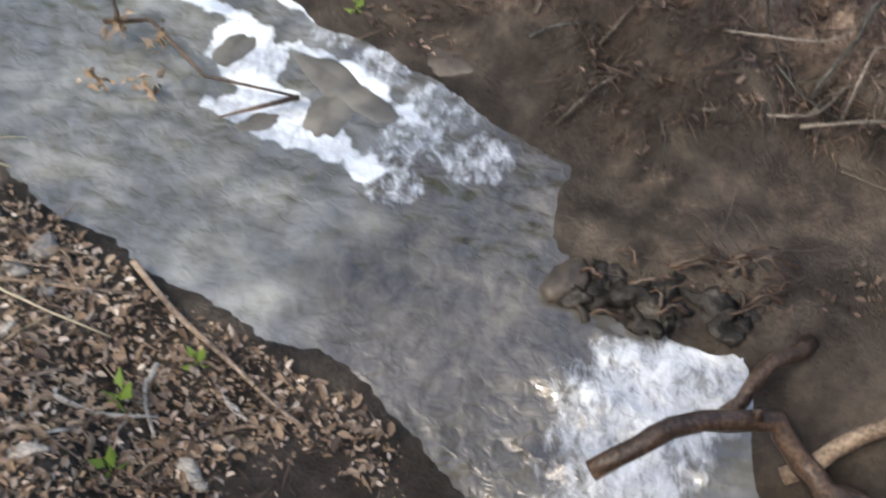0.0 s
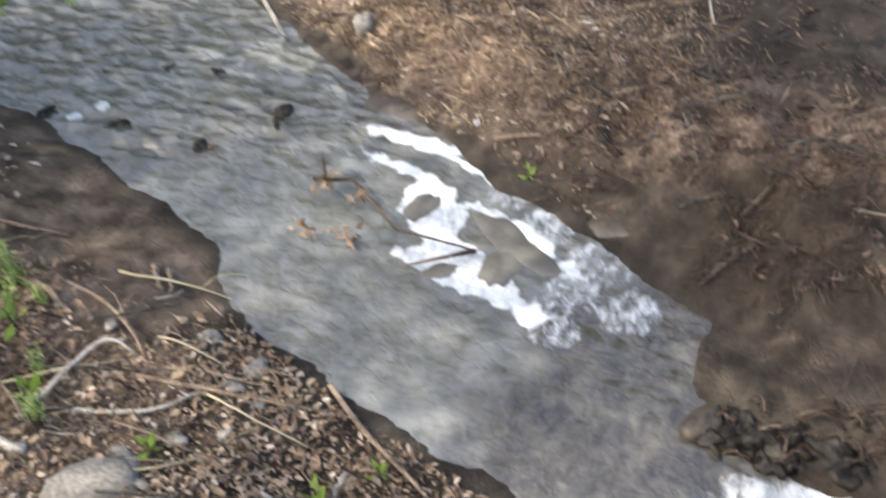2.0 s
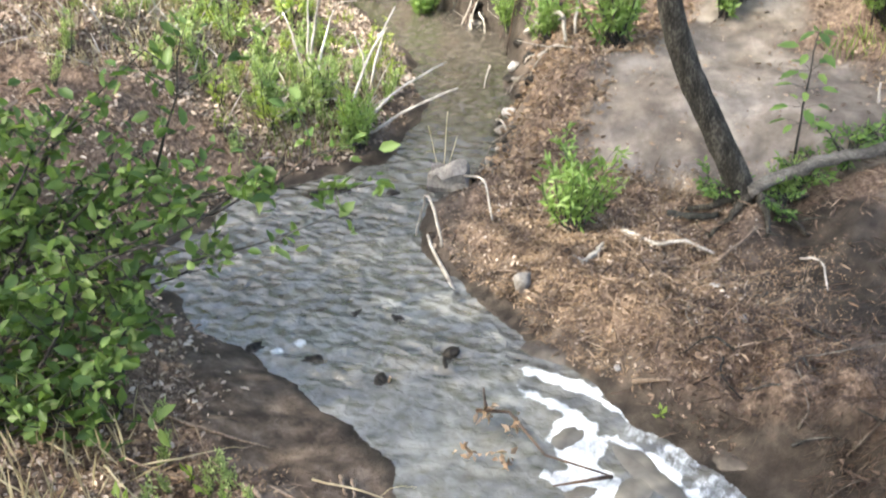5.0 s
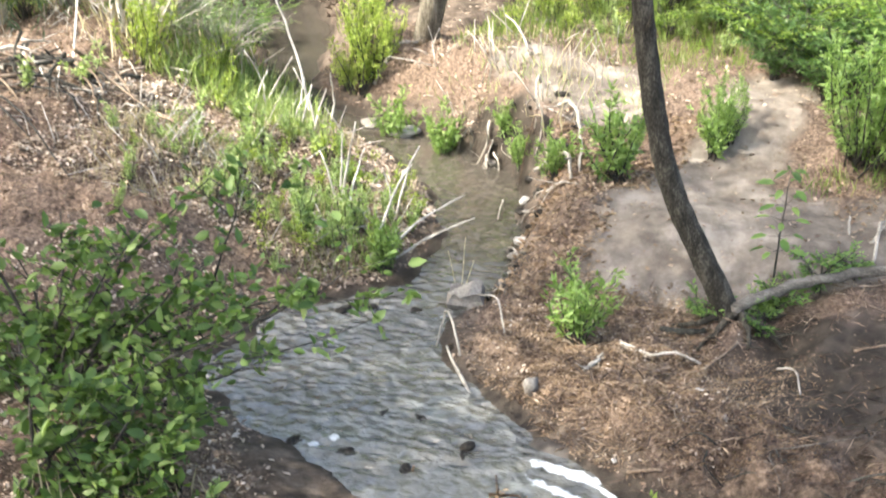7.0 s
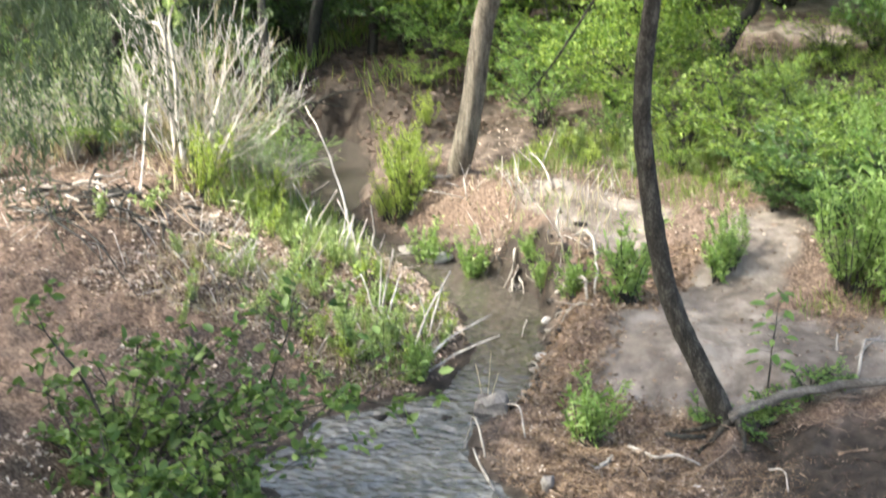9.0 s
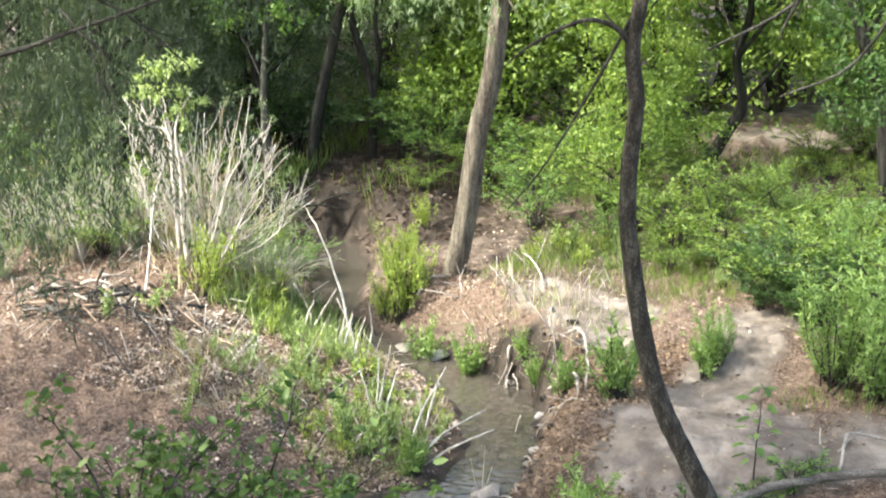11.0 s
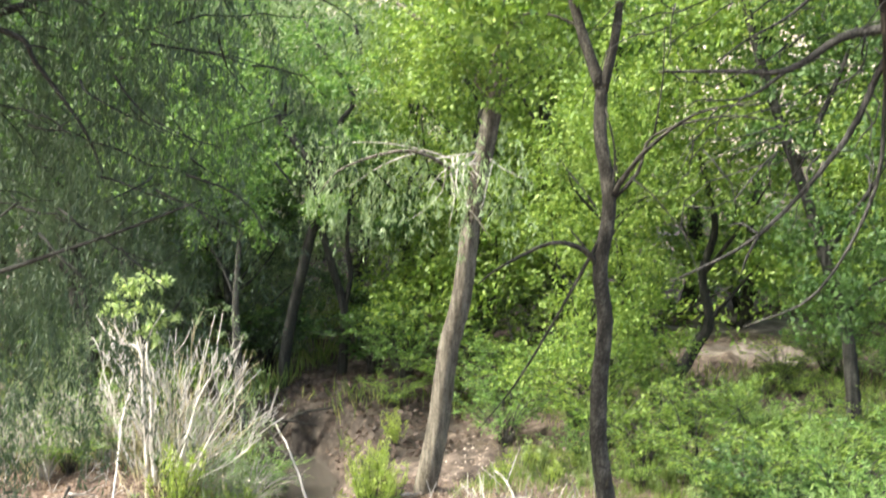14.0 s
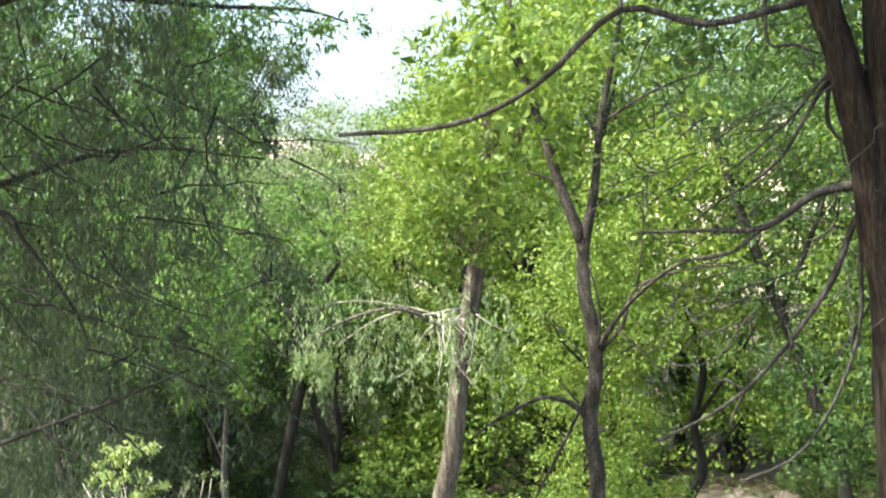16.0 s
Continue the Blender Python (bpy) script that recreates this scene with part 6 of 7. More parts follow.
for k, (x, y, dx, dy, h) in enumerate([(-3.58, 7.22, .0, .1, .75), (-3.56, 7.2, -.22, .1, .55), (-3.6, 7.24, .22, -.1, .9), (-3.55, 7.2, .1, .3, .6), (-3.13, 6.62, .55, .9, .55), (-3.15, 6.65, .2, .8, .8), (-3.0, 6.9, .6, .3, .5), (-3.2, 7.5, .1, .15, .5), (-3.22, 7.55, -.1, .0, .4)]):
    stick("bleached_stick", [(x, y, -.02), (x + dx * .5, y + dy * .5, h * .55), (x + dx, y + dy, h)], .014, .005, PALEWOOD, "bleached dead stem standing among weeds", 0, 80 + k, 0, "stick")
for k, pts in enumerate([[(-7.9, 13.7, .05), (-7.4, 14.1, .25), (-6.9, 14.3, .3)], [(-8.0, 13.9, .1), (-7.6, 13.9, .35), (-7.2, 13.8, .2)], [(-7.7, 14.4, .0), (-7.2, 14.2, .2), (-6.6, 14.5, .05)], [(-8.1, 13.5, .05), (-7.7, 13.6, .15), (-7.2, 13.5, .0)]]):
    stick("branch", pts, .03, .012, (BARK_DARK, LIMBWOOD)[k % 2], ("dark", "grey")[k % 2] + " dead branch at the back of the pool", 3, 700 + k, .02, "branch")
stick("dipping_branch", [(-4.9, 9.7, .0), (-5.1, 9.95, .5), (-5.6, 10.6, .95), (-6.3, 11.6, 1.15)], .018, .007, PALEWOOD, "long bleached branch arching over the creek", 0, 95, 0, "branch")
for k in range(9):
    sx, sy, sa = rnd.uniform(-5.3, -4.5), rnd.uniform(8.9, 9.4), rnd.uniform(-.3, .3)
    stick("bleached_stick", [(sx, sy, 0), (sx + sa * .4, sy + .1, .3), (sx + sa, sy + rnd.uniform(-.1, .3), rnd.uniform(.4, .7))], .013, .005, PALEWOOD, "bleached dead reed stem by the creek", 0, 100 + k, 0, "stick")
for k in range(26):
    x, y = rnd.uniform(-3.6, -1.9), rnd.uniform(8.7, 10.4)
    if from_water(np.float64(x), np.float64(y)) > .1:
        stick("dry_reed", [(x, y, 0), (x + rnd.gauss(0, .03), y + rnd.gauss(0, .03), .2), (x + rnd.gauss(0, .07), y + rnd.gauss(0, .07), rnd.uniform(.3, .5))], .007, .003, (DEADWOOD, STRAW)[k % 2], "dry bleached stem on the sandy bank", 0, 120 + k, 0, "stick")

for k in range(34):
    x, y = rnd.uniform(-2.6, -.2), rnd.uniform(1.9, 3.2)
    if from_water(np.float64(x), np.float64(y)) > .12:
        a = rnd.uniform(0, 6.28)
        w = rnd.uniform(.03, .12)
        stick("twig", [(x, y), (x + w * math.cos(a), y + w * math.sin(a)), (x + 2 * w * math.cos(a + .3), y + 2 * w * math.sin(a + .3))], rnd.uniform(.004, .009), .003, (DRIFTWOOD, DEADWOOD, WETWOOD)[k % 3], ("brown", "pale", "dark damp")[k % 3] + " broken twig in the leaf litter", 1, 300 + k, .012)
for k in range(30):
    x, y = rnd.uniform(-3.8, -1.3), rnd.uniform(2.1, 3.6)
    if from_water(np.float64(x), np.float64(y)) > .25:
        a, w = rnd.uniform(-.9, .5), rnd.uniform(.12, .3)
        stick("twig", [(x, y, .02), (x + w * math.cos(a), y + w * math.sin(a), .05), (x + 2 * w * math.cos(a + .2), y + 2 * w * math.sin(a + .2), .02)], rnd.uniform(.005, .009), .003, (DRIFTWOOD, STRAW, BARK_GREY)[k % 3], ("brown", "straw-coloured", "grey")[k % 3] + " thin dead twig on the near bank", 1, 560 + k, .015)
for k in range(40):
    x, y = rnd.uniform(-.5, 1.7), rnd.uniform(3.5, 5.2)
    if from_water(np.float64(x), np.float64(y)) > .2:
        a = rnd.uniform(0, 6.28)
        w = rnd.uniform(.05, .16)
        stick("twig", [(x, y), (x + w * math.cos(a), y + w * math.sin(a), .02), (x + 2 * w * math.cos(a + .4), y + 2 * w * math.sin(a + .4))], rnd.uniform(.004, .008), .003, (ROOTWOOD, BARK_GREY, BARK_DARK)[k % 3], ("brown", "grey", "dark")[k % 3] + " dry twig on the dark bank", 2, 340 + k, .012)

for k in range(22):
    x, y, a, w = rnd.uniform(.5, 1.25), rnd.uniform(2.86, 3.1), rnd.uniform(0, 3.14), rnd.uniform(.04, .1)
    stick("twig", [(x, y, .03), (x + w * math.cos(a), y + w * math.sin(a) * .5, .06), (x + 2 * w * math.cos(a + .3), y + w * math.sin(a + .3), .02)], rnd.uniform(.005, .012), .003, WETWOOD, "black wet twig caught on the rock ledge", 1, 400 + k, .02)

for k, pts in enumerate([[(.92, 3.91), (1.03, 3.85, .03), (1.3, 3.87, .02), (1.47, 4.07, .05)], [(1.25, 3.75, .02), (1.38, 3.9, .08), (1.47, 4.02, .1), (1.62, 4.05, .06)], [(1.35, 3.65, .1), (1.42, 3.8, .12), (1.58, 3.95, .04)], [(.72, 3.65), (.74, 3.53, .01)], [(1.09, 4.05), (1.14, 4.16, .02)], [(.24, 4.04), (.36, 4.03, .02), (.5, 4.06)],
                         [(.37, 3.72), (.45, 3.76, .03), (.53, 3.85)], [(1.0, 4.2, .02), (1.2, 4.1, .06), (1.4, 4.22, .03)], [(1.2, 3.62, .04), (1.4, 3.6, .12), (1.6, 3.72, .05)], [(.6, 4.3), (.8, 4.25, .03), (1.0, 4.35)], [(.9, 4.5), (1.1, 4.42, .03), (1.35, 4.5)], [(1.3, 4.3, .02), (1.45, 4.2, .08), (1.65, 4.3, .02)]]):
    stick("root", pts, rnd.uniform(.006, .010), .003, (ROOTWOOD, BARK_GREY)[k % 2], ("brown", "grey")[k % 2] + " bent root sticking out of the dark bank", 2, 620 + k, .015, "root")
for k, pts in enumerate([[(-.80, 2.53), (-.72, 2.54), (-.64, 2.52)], [(-.63, 2.42), (-.58, 2.39), (-.54, 2.35)], [(-.63, 2.28), (-.55, 2.32), (-.47, 2.33)], [(-.84, 2.51), (-.86, 2.4), (-.8, 2.25)], [(-1.02, 2.57), (-.99, 2.47)], [(-1.1, 2.3), (-.95, 2.28), (-.8, 2.33)], [(-1.36, 2.4), (-1.2, 2.35), (-1.1, 2.42)]]):
    stick("twig", pts, .010, .005, (DRIFTWOOD, DEADWOOD)[k % 2], ("brown", "pale")[k % 2] + " broken twig on the near bank", 1, 640 + k, .015)
for k, (x, y, a, w) in enumerate([(-.65, 2.09, -50, .075), (-1.09, 2.03, 20, .06), (-.52, 2.26, 10, .035), (-1.3, 2.5, 60, .04), (-1.5, 2.2, -20, .05), (-.95, 2.15, 100, .03)]):
    ob = new("wood_chip", Shape().rock((0, 0, 0), (w, w * .38, .011), 660 + k, .35, 7, 12).mesh("wood_chip", DEADWOOD if k % 3 < 2 else DRIFTWOOD))
    ob.location, ob.rotation_euler = lay(x, y, .012), (radians(7), radians(-5), radians(a))
    tagged(ob, "flat pale chip of split wood in the leaf litter", "wood chip")

# Added roots; the dark ones fill in the overhang's shadow.
for k in range(18):
    t = rnd.random()
    x, y = -2.32 - .9 * t + rnd.gauss(0, .03), 8.82 + .62 * t + rnd.gauss(0, .03)
    stick("root", [(x, y + .12, .10), (x + rnd.gauss(0, .05), y + .02, .09), (x + rnd.gauss(0, .08), y - .1, .0)], rnd.uniform(.007, .013), .004, (WETWOOD, BARK_DARK, DEADWOOD)[k % 3], ("dark wet", "dark", "pale")[k % 3] + " root hanging from the cut bank", 1, 720 + k, .01, "root")

# the square stone in the riffle, the pale stones, pebbles
def block_stone():
    bm = bmesh.new()
    bmesh.ops.create_cube(bm, size=1)
    bmesh.ops.subdivide_edges(bm, edges=bm.edges[:], cuts=3, use_grid_fill=True)
    for v in bm.verts:
        d = v.co.copy()
        v.co = Vector((d.x * .27, d.y * .2, d.z * .19)) * (1 - .30 * max(0, d.length - .45)) * (1 - .25 * d.z) + noise.noise_vector(d * 2.2) * .05 + noise.noise_vector(d * 7) * .012
    me = bpy.data.meshes.new("stone")
    bm.to_mesh(me)
    bm.free()
    me.materials.append(STONE)
    ob = new("stone", me)
    ob.location, ob.rotation_euler = (-2.24, 6.42, .08), (radians(6), radians(-8), radians(12))
    tagged(ob, "pale flat-topped stone standing in the riffle", "stone")


block_stone()
stone(-3.9, 9.79, (.17, .09, .07), STONE_PALE, "white smooth stone at the water's edge", 4, .25, True)
stone(-4.36, 9.97, (.14, .09, .04), STONE, "flat grey stone in the shallows", 5, .3, True)
stone(-1.40, 5.14, (.055, .05, .075), STONE, "upright pale pebble on the bank", 6, .2)
for k, (x, y, r) in enumerate([(-1.29, 2.88, .06), (-1.35, 2.77, .05), (-1.23, 2.71, .045), (-1.51, 3.0, .045), (-1.89, 2.94, .035), (-1.45, 2.43, .05), (-1.60, 2.27, .10), (-1.66, 2.14, .16), (-1.38, 2.07, .09)]):
    stone(x, y, (r, r * .7, r * .38), STONE, "rounded grey pebble on the muddy bank" if k < 6 else "rounded boulder at the bank's foot", 10 + k)
for k, (x, y, r) in enumerate([(-2.4, 4.3, .07), (-2.76, 4.31, .08), (-2.32, 4.80, .06), (-1.66, 4.47, .07), (-1.96, 4.23, .09), (-2.07, 4.82, .06), (-2.95, 6.2, .09), (-2.6, 6.25, .06), (-2.0, 6.3, .07), (-3.1, 6.1, .1)]):
    ob = new("stone", Shape().rock((0, 0, 0), (r * .75, r * .45, r * .3), 30 + k, .4, 9, 14).mesh("stone", STONE_WET))
    ob.location, ob.rotation_euler = (x, y, -.008), (0, 0, .5 + k * .4)
    tagged(ob, "dark wet stone breaking the water", "stone")
for k in range(46):
    t = rnd.random()
    x, y = (-2.15 + rnd.gauss(0, .12), 6.4 + 2.6 * t) if k < 26 else (-3.0 + rnd.gauss(0, .3), 9.3 + rnd.gauss(0, .05))
    r = rnd.uniform(.025, .065)
    stone(x, y, (r * 1.2, r * .8, r * .4), (STONE if k % 7 == 0 else STONE_WET), ("grey" if k % 7 == 0 else "dark wet") + " small stone along the creek edge", 50 + k, .3, name="creek_stone")
for k, (x, y, r) in enumerate([(.62, 2.93, .09), (.74, 2.98, .10), (.86, 2.95, .08), (.96, 2.88, .09), (.68, 2.86, .06), (.80, 2.88, .055), (.55, 3.0, .07), (1.05, 2.96, .08), (.90, 3.04, .06), (.46, 2.92, .05)]):
    ob = new("rock", Shape().rock((0, 0, 0), (r * 1.1, r * .75, r * .6), 200 + k, .75, 12, 20).mesh("rock", STONE_WET))
    ob.location, ob.rotation_euler = (x, y, r * .15), (0, 0, k * 1.3)
    tagged(ob, "dark wet rock in the ledge above the cascade", "rock", "rocks of the ledge")
for k, (x, y, r) in enumerate([(-3.2, 9.40, .05), (-2.85, 9.29, .055), (-2.29, 8.39, .07), (-2.08, 7.47, .08), (-2.01, 6.92, .05), (-2.2, 8.1, .04), (-2.12, 7.6, .035), (-1.98, 7.2, .04), (-2.05, 6.75, .04)]):
    stone(x, y, (r, r * .62, r * .5), STONE_PALE if k in (0, 2, 3) else STONE, ("pale" if k in (0, 2, 3) else "grey") + " worn stone at the muddy creek edge", 760 + k, .25, name="creek_stone")
for k, (x, y, r) in enumerate([(-2.27, 8.15, .04), (-2.08, 7.83, .05), (-2.04, 7.92, .045), (-2.20, 7.26, .06), (-1.98, 6.60, .05), (-2.23, 7.89, .04), (-2.12, 7.3, .035), (-2.0, 7.05, .04), (-2.3, 8.6, .05), (-2.05, 6.45, .045)]):
    ob = new("creek_stone", Shape().rock((0, 0, 0), (r, r * .7, r * .6), 780 + k, .6, 9, 14).mesh("creek_stone", STONE_WET))
    ob.location, ob.rotation_euler = lay(x, y, r * .2), (0, 0, k * 1.1)
    tagged(ob, "dark wet stone at the muddy creek edge", "stone")
stick("stick", [(-2.15, 9.04, .1), (-2.02, 8.85, .22), (-1.89, 8.63, .2), (-1.76, 8.2, .1), (-1.68, 7.81, .02)], .019, .011, DEADWOOD, "bleached curved branch on the creek bank", 1, 800, .02)
stick("stick", [(-2.45, 9.53, .02), (-2.4, 9.25, .2), (-2.37, 9.04, .14), (-2.28, 8.94, .05)], .014, .008, DEADWOOD, "bleached bent stick on the cut bank", 1, 801, .02)
stick("stick", [(-2.02, 8.09), (-1.85, 7.9, .03), (-1.67, 7.66)], .013, .008, DEADWOOD, "grey weathered stick on the creek bank", 1, 802, .02)
stick("stick", [(-2.26, 7.63, .02), (-2.14, 7.4, .05), (-2.03, 7.17, .02)], .010, .006, DEADWOOD, "pale twig at the creek edge", 1, 803, .02)
stick("stick", [(-2.50, 8.42, .06), (-2.46, 8.2, .1), (-2.43, 8.0, .06)], .008, .005, DEADWOOD, "thin pale twig standing in the creek", 0, 804, .08)
stick("stick", [(.68, 6.96, .02), (.70, 7.25, .1), (.73, 7.49, .08), (.88, 7.64, .03), (1.1, 7.7, .0)], .014, .010, DEADWOOD, "bleached curved stick on the sandy path", 0, 805, .02)
stick("stub", [(.49, 7.4, .0), (.485, 7.41, .06), (.48, 7.42, .15)], .011, .008, PALEWOOD, "short pale stub standing in sand", 0, 806, 0)
for k in range(40):
    t, a, w = rnd.random(), rnd.uniform(0, 6.28), rnd.uniform(.03, .09)
    x, y = -2.0 - .3 * t + rnd.gauss(0, .09), 6.5 + 2.3 * t
    if from_water(np.float64(x), np.float64(y)) > .0:
        stick("twig", [(x, y), (x + w * math.cos(a), y + w * math.sin(a), .02), (x + 2 * w * math.cos(a + .4), y + 2 * w * math.sin(a + .4))], rnd.uniform(.004, .009), .003, (WETWOOD, DEADWOOD, ROOTWOOD)[k % 3], ("dark wet", "bleached", "brown")[k % 3] + " twig washed up at the creek edge", 1, 820 + k, .012)
stone(.42, 3.0, (.10, .07, .045), MUD, "brown rock at the edge of the pool", 8, .35, True)
for k, (x, y) in enumerate([(-.72, 4.58), (-.29, 5.16), (-.1, 4.9), (-.9, 5.1)]):
    stone(x, y, (.034, .02, .008), STONE_PALE, "small white chip on the bank", 110 + k, .1, name="white_chip")


def mud_bar(name, cx, cy, rx, ry, turn, h, label, seed, mat=MUD):
    s, c = Shape(), []
    rings, sides = 6, 28
    for i in range(rings + 1):
        q = i / rings
        for k in range(sides):
            a = 2 * math.pi * k / sides
            r = q * (1 + .4 * noise.noise(Vector((math.cos(a) * 1.4, math.sin(a) * 1.4, seed))))
            s.v.append(Vector((rx * r * math.cos(a), ry * r * math.sin(a), h * (1 - q ** 3) - .006 + .004 * noise.noise(Vector((r * 3 * math.cos(a), r * 3 * math.sin(a), seed))))))
    for i in range(rings):
        for k in range(sides):
            a, b = i * sides + k, i * sides + (k + 1) % sides
            s.f.append((a, a + sides, b + sides, b))
    ob = new(name, s.mesh(name, mat))
    ob.location, ob.rotation_euler = (cx, cy, 0.0), (0, 0, radians(turn))
    return tagged(ob, label, "mud bank", kind="structure")


mud_bar("mud_bar", .10, 4.02, .40, .12, -20, .06, "smooth wet mud bar along the bank", 2)
mud_bar("mud_bar", -1.1, 4.74, .22, .09, 0, .05, "low wet mud bar at the bank", 3)
for k, (x, y, rx, ry, turn, h) in enumerate([(-.87, 4.02, .14, .08, 62, .014), (-.43, 3.87, .31, .085, -40, .016), (-.47, 3.70, .17, .09, 75, .014), (-.72, 3.62, .11, .05, 30, .013)]):
    mud_bar("silt_bar", x, y, rx, ry, turn, h, "small smooth grey silt bar lying in painted white sheen", 20 + k, SAND_MUD)
mud_bar("mud_bar", .20, 3.90, .34, .07, -33, .055, "smooth wet mud bar along the bank", 31)
stick("sunken_stick", [(-1.54, 4.54, .05), (-1.4, 4.41, .05), (-1.25, 4.26, .02)], .016, .010, WETWOOD, "dark wet stick lying in the shallow water", 2, 501, .01)
stick("sunken_stick", [(-1.98, 4.30, .0), (-1.92, 4.22, .1), (-1.90, 4.2, .16)], .010, .008, DRIFTWOOD, "short brown stick standing in the water", 0, 502, .01)
stone(-1.66, 4.56, (.05, .035, .03), STONE_WET, "dark wet stone at the end of a sunken stick", 503, .3, True)

# the twig caught in the water with brown leaves
def caught_twig():
    root = tagged(new("caught_branch"), "wet branch with brown leaves caught in the current", "branch")
    root.location = (-1.0, 3.7, 0.03)
    s = Shape()
    for pts in ([(-.36, .31, .05), (-.18, .31, .08), (.07, .06, .05), (.42, .03, .02)], [(.42, .03, .02), (.15, -.11, .01)], [(-.3, .3, .05), (-.35, .42, .12)]):
        s.tube(pts, .012, .005, 6, .1)
    put("twig", s.mesh("twig", WETWOOD), root)
    rg = np.random.default_rng(3)
    c = np.array([(-.3, -.02, .04), (-.11, -.01, .04), (-.14, .22, .06), (-.3, .28, .07)])
    at = np.repeat(c, 14, 0) + rg.normal(size=(56, 3)) * [.025, .025, .02]
    put_foliage("foliage", leaf_mesh("foliage", at, rg.normal(size=(56, 3)), .06 * rg.uniform(.5, 1.2, 56), LITTER_TAN, .5), root, "brown wet leaves")


caught_twig()


# ---- litter and grass ----
def scatter(count, x0, x1, y0, y1, seed, margin=.03, keep=None):
    r = np.random.default_rng(seed)
    x, y = r.uniform(x0, x1, count), r.uniform(y0, y1, count)
    ok = from_water(x, y) > margin
    if keep is not None:
        ok &= r.uniform(0, 1, count) < keep(x, y)
    return x[ok], y[ok], r


def litter(name, count, area, size, mat, label, seed, keep=None, width=.5, lift=.006):
    x, y, r = scatter(count, *area, seed, keep=keep)
    at = np.stack([x, y, ground_height(x, y) + lift + r.uniform(0, .012, len(x))], -1)
    way = np.stack([r.normal(size=len(x)), r.normal(size=len(x)), r.normal(size=len(x)) * .3 + .08], -1)
    tagged(new(name, (broad_leaf_mesh if width > .3 else leaf_mesh)(name, at, way, size * r.uniform(.35, 1.0, len(x)) ** 1.5 * 1.7, mat, width, .3, seed, up=1.8)), label, "leaf litter", kind="stuff")


litter("leaf_litter", 11000, (-4.2, -.1, 1.7, 6.4), .031, LITTER, "tan and red-brown fallen leaves on the bank", 1, lambda x, y: .75 * np.clip(1 - 1.3 * blob(x, y, BARE), 0, 1))
litter("leaf_litter", 30000, (-9, -2.6, 5.5, 11.5), .036, LITTER, "tan and red-brown fallen leaves on the bank", 2, lambda x, y: .7 - .3 * blob(x, y, BARE))
litter("leaf_litter", 13000, (-2.4, 1.6, 4.6, 9.4), .017, LITTER, "tan and red-brown fallen leaves on the bank", 3, lambda x, y: np.clip(.95 - blob(x, y, SAND) - .8 * blob(x, y, BARE), 0, 1))
litter("twig_litter", 1500, (-1.2, 1.8, 3.2, 6.0), .10, LITTER_WET_SHADE, "dark fallen needles and twigs on the bank", 4, lambda x, y: 1 - blob(x, y, FLAT), width=.07, lift=.012)
litter("needle_litter", 4500, (-1.6, 1.6, 4.6, 7.0), .10, LITTER, "reddish fallen needles on the bank", 5, lambda x, y: np.clip(.9 - blob(x, y, SAND) - .9 * blob(x, y, BARE), 0, 1), width=.07)
litter("leaf_litter", 6000, (-.4, 1.8, 2.9, 5.0), .028, LITTER_WET_SHADE, "dark damp fallen leaves on the bank", 6, lambda x, y: 1 - blob(x, y, FLAT))
litter("leaf_litter", 11000, (-3.4, -.05, 1.7, 3.3), .019, LITTER_TAN, "small brown leaf fragments on the near bank", 56, lambda x, y: 1 - .97 * blob(x, y, BARE))
litter("leaf_litter", 2600, (-3.4, -.1, 1.7, 3.2), .036, LITTER_TAN, "red-brown fallen leaves on the near bank", 30, lambda x, y: 1 - .9 * blob(x, y, BARE))
litter("leaf_litter", 600, (-3.2, -.05, 1.8, 3.4), .04, LITTER_WET_SHADE, "dark damp fallen leaves on the bank", 8, lambda x, y: np.clip(1 - 1.3 * blob(x, y, BARE), 0, 1), width=.6)
litter("twig_litter", 1600, (-3.4, -.1, 1.7, 3.2), .09, LITTER_BROWN, "fine dead twigs and stems on the near bank", 53, lambda x, y: 1 - .6 * blob(x, y, BARE), width=.07, lift=.014)
litter("leaf_litter", 3800, (-3.4, -.1, 1.7, 3.1), .024, LITTER_PALE, "pale tan fallen leaves on the near bank", 31, lambda x, y: 1 - .9 * blob(x, y, BARE))
litter("leaf_litter", 5000, (-5.2, -2.5, 2.4, 6.0), .036, LITTER_PALE, "tan fallen leaves on the near bank", 32, lambda x, y: 1 - .9 * blob(x, y, BARE))
litter("needle_litter", 5000, (-1.5, 1.7, 4.35, 5.7), .055, LITTER_TAN, "pinkish tan fallen needles and leaves", 33, lambda x, y: smooth(4.2, 4.7, y + .15 * x) * (1 - .85 * blob(x, y, BARE)) * (1 - .85 * smooth(.2, .8, x)), width=.16)
litter("leaf_litter", 15000, (-1.7, .5, 4.5, 5.9), .0145, LITTER_TAN, "red-brown fallen leaves on the bank", 55, lambda x, y: 1 - smooth(.0, .6, x))
litter("leaf_litter", 2400, (-1.9, .0, 4.5, 6.6), .022, LITTER_PALE, "tan fallen leaves on the bank", 38, lambda x, y: (1 - smooth(.0, .5, x)) * (1 - blob(x, y, BARE)))
litter("leaf_litter", 6000, (-1.9, -.3, 5.0, 6.6), .022, LITTER_TAN, "tan fallen leaves on the bank", 34, lambda x, y: 1 - blob(x, y, SAND))
litter("leaf_litter", 5000, (-2.1, -.9, 6.4, 9.2), .04, LITTER_TAN, "tan fallen leaves on the bank", 35, lambda x, y: 1 - blob(x, y, SAND))
litter("leaf_litter", 900, (-1.6, 1.4, 6.4, 10.0), .035, LITTER, "scattered fallen leaves on the sandy path", 54)
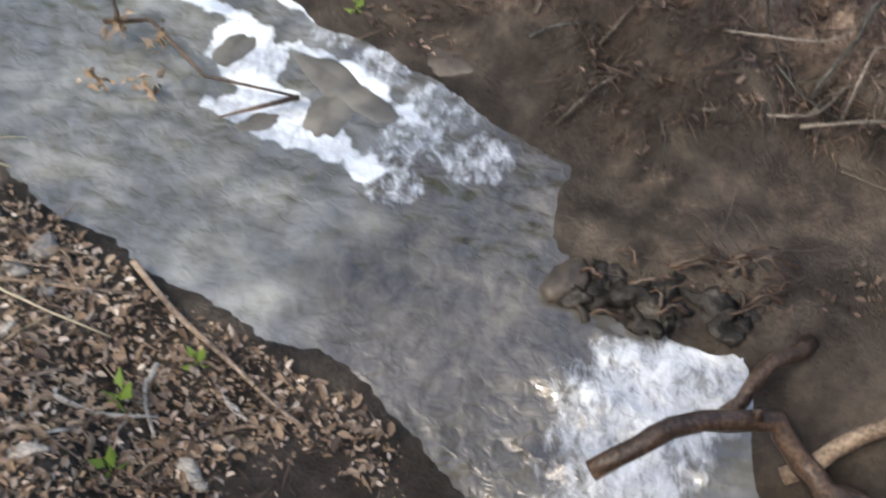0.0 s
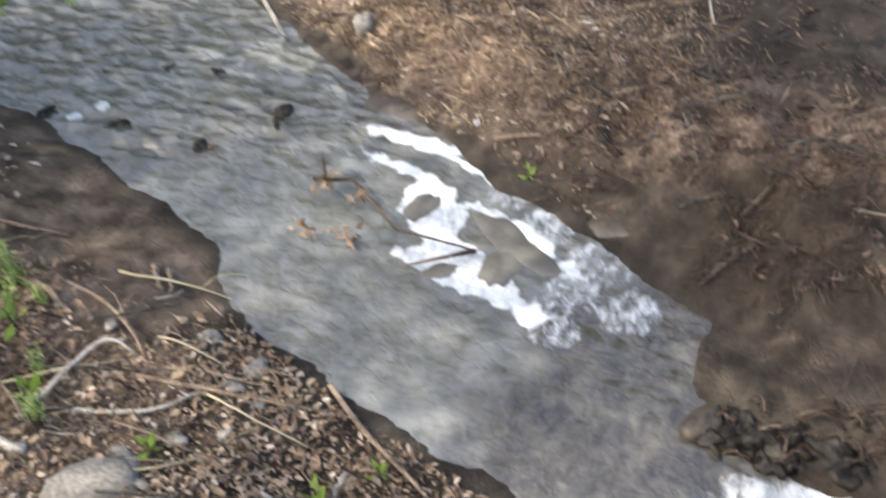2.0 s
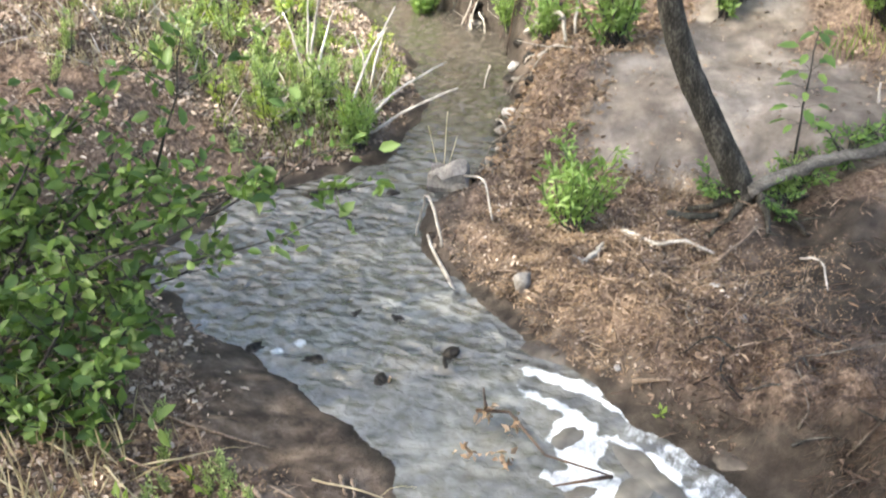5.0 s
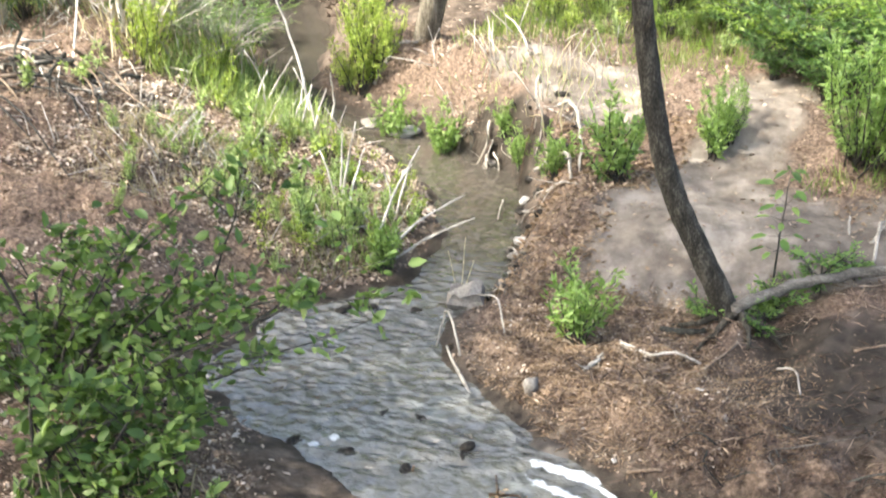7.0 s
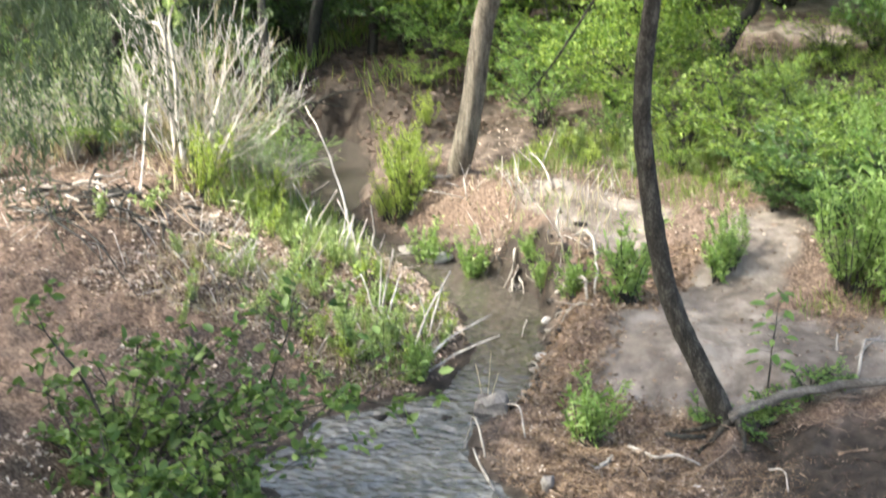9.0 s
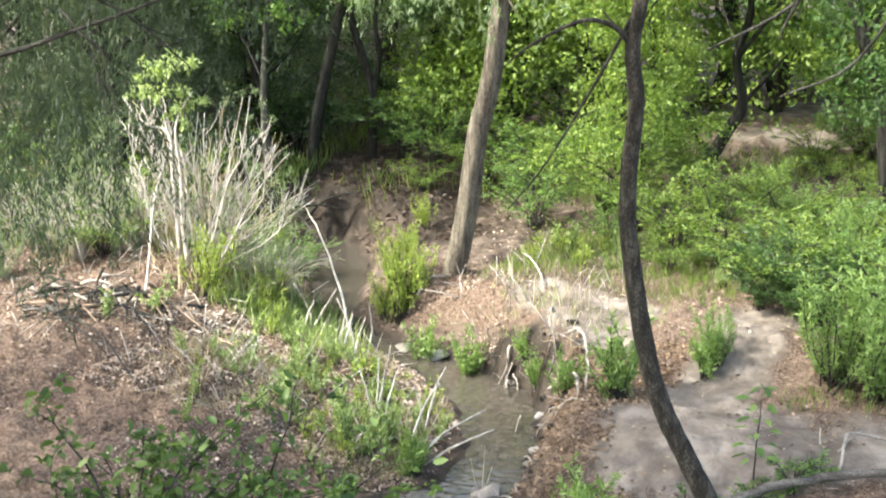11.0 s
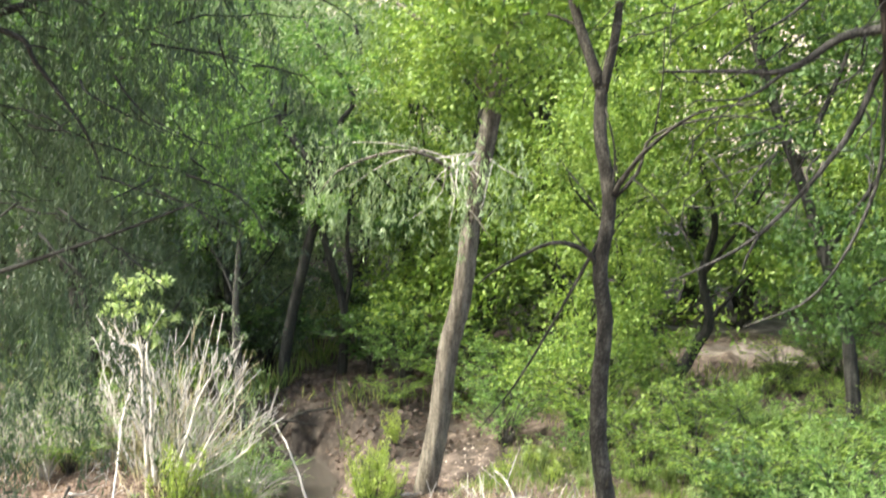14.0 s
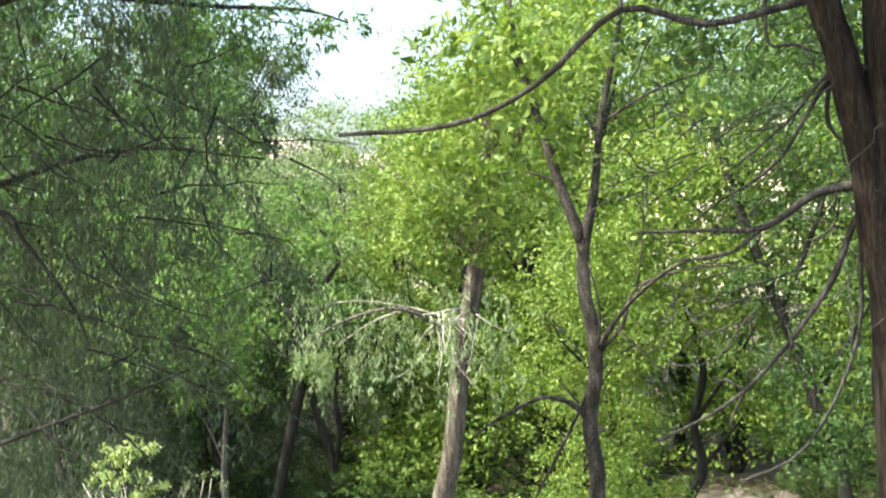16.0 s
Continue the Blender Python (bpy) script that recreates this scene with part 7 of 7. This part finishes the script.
litter("leaf_litter", 1500, (.0, 1.5, 7.5, 9.2), .034, LITTER_TAN, "tan fallen leaves drifted on the sandy path", 57, lambda x, y: blob(x, y, [(.4, 8.45, .25), (.6, 8.0, .3), (.75, 8.8, .3), (.85, 8.3, .35), (.5, 7.75, .15)]) ** .7)
litter("leaf_litter", 5000, (-5, 4, -6, 1.8), .06, LITTER_BROWN, "brown fallen leaves on the near slope", 39)
# Shade on this slope is put into the dark leaf colour.
litter("leaf_litter", 6000, (-9.5, -4.3, 12.8, 17), .06, LITTER_WET_SHADE, "brown fallen leaves on the slope, darkened for shade", 52)
litter("leaf_litter", 1600, (-4.5, 1, 9, 14), .04, LITTER_PALE, "tan fallen leaves on the far bank", 7)


def mat_of_roots(count, area, size, mat, label, seed):
    """Dead grass and rootlets hanging down the face of the bank."""
    x, y, r = scatter(count, *area, seed, .15)
    at = np.stack([x, y, ground_height(x, y) + .02], -1)
    way = np.stack([-.5 + r.normal(size=len(x)) * .5, -.7 + r.normal(size=len(x)) * .4, -.15 + r.normal(size=len(x)) * .25], -1)
    tagged(new("root_mat", leaf_mesh("root_mat", at, way, size * r.uniform(.4, 1.3, len(x)), mat, .035, .1, seed)), label, "roots", kind="stuff")


def grass(name, count, area, height, mat, label, seed, keep=None):
    x, y, r = scatter(count, *area, seed, .12, keep)
    at = np.stack([x, y, ground_height(x, y) - .01], -1)
    way = np.stack([r.normal(size=len(x)) * .35, r.normal(size=len(x)) * .35, np.ones(len(x))], -1)
    tagged(new(name, leaf_mesh(name, at, way, height * r.uniform(.4, 1.2, len(x)), mat, .035, .1, seed)), label, "grass", kind="stuff")


patchy = lambda x, y: np.clip(.5 + 1.2 * np.sin(1.9 * x + 1.1 * y) * np.sin(1.3 * y - 1.6 * x), 0, 1)
grass("grass", 4000, (-12, -5.2, 9.4, 15), .38, GRASS, "tall pale green grass among the shrubs", 11, patchy)
grass("grass", 9000, (-3.6, 3, 10.4, 17), .2, GRASS, "green grass in the clearing", 12, patchy)
grass("dry_grass", 1100, (-8.5, -5.6, 8.8, 11.5), .45, STRAW, "dry straw-coloured grass", 13, patchy)
grass("dry_grass", 220, (-3.8, -1.8, 8.8, 10.6), .18, STRAW, "dry straw-coloured grass", 14)
litter("leaf_litter", 2200, (-9, -5.0, 6.0, 9.6), .038, LITTER_PALE, "pale fallen leaves on the slope by the brush pile", 51, patchy)
litter("leaf_litter", 22000, (-6.2, -3.0, 6.3, 9.9), .036, LITTER_PALE, "tan fallen leaves among the weeds", 36)
grass("grass", 1800, (-6.3, -4.7, 8.9, 10.6), .3, LEAF_WEED, "pale green grass on the bank of the creek", 71)
grass("grass", 900, (-4.0, -1.2, 9.2, 11.2), .16, LEAF_WEED, "pale green grass on the far bank", 72, patchy)
grass("grass", 3000, (-3.6, -.6, 10.3, 13.5), .2, GRASS, "short green grass by the cottonwood", 37)
grass("dry_grass", 5000, (-5.8, -3.1, 6.2, 9.6), .17, STRAW, "dry straw-coloured stems among the weeds", 20, patchy)


def stalks(count, area, size, mat, label, seed, keep=None, stand=.5):
    """Bleached broken stalks, lying or leaning in the litter."""
    x, y, r = scatter(count, *area, seed, .15, keep)
    z = ground_height(x, y)
    s = Shape()
    for k in range(len(x)):
        h, a, long = abs(r.normal()) * stand, r.uniform(0, 6.28), size * r.uniform(.4, 1.3)
        q = Vector((long * math.cos(a), long * math.sin(a), long * h)).normalized() * long
        p = Vector((x[k], y[k], z[k]))
        s.tube([p, p + q * .5 + Vector((0, 0, .02)), p + q + Vector((0, 0, .015))], .0065, .003, 4)
    tagged(new("dead_stalks", s.mesh("dead_stalks", mat)), label, "dead stalks", kind="stuff")


stalks(420, (-6.2, -3.1, 6.3, 9.9), .34, PALEWOOD, "bleached broken stalks among the weeds", 61, patchy, .8)
stalks(110, (-8.8, -5.6, 6.6, 9.4), .3, PALEWOOD, "bleached broken stalks by the brush pile", 62, None, .4)
stalks(60, (-4.0, -1.9, 8.9, 10.6), .4, PALEWOOD, "pale dead stalks standing on the far bank", 63, None, 1.6)
stalks(150, (-10.5, -5.6, 9.0, 11.5), .6, PALEWOOD, "bleached dead stems in the thicket", 64, None, 2.0)
grass("grass", 420, (-.1, 1.2, 7.8, 8.9), .19, GRASS, "green grass tuft beside the path", 15, lambda x, y: blob(x, y, [(.3, 8.35, .35), (.75, 8.4, .4)]) ** 2)
grass("grass", 900, (-3.9, -2.6, 5.9, 7.2), .13, GRASS, "green grass on the bank", 16, patchy)
grass("dry_grass", 160, (-3.7, -2.6, 2.2, 3.3), .3, STRAW, "dry straw-coloured stems on the near bank", 17)
grass("grass", 9000, (-16, -8, 14, 24), .5, GRASS, "shaded grass under the trees", 18, patchy)
grass("grass", 7000, (-5, 5, 14.5, 17.6), .28, GRASS, "green grass in the clearing", 19, patchy)
mat_of_roots(1700, (.35, 1.7, 3.6, 4.25), .10, LITTER_WET_SHADE, "dark matted rootlets and dead grass on the bank", 21)
mat_of_roots(350, (.35, 1.7, 3.6, 4.5), .09, LITTER_BROWN, "pale dead grass on the bank", 22)
mat_of_roots(500, (-.6, 1.6, 4.1, 4.6), .09, LITTER_WET_SHADE, "dark matted rootlets and dead grass on the bank", 23)
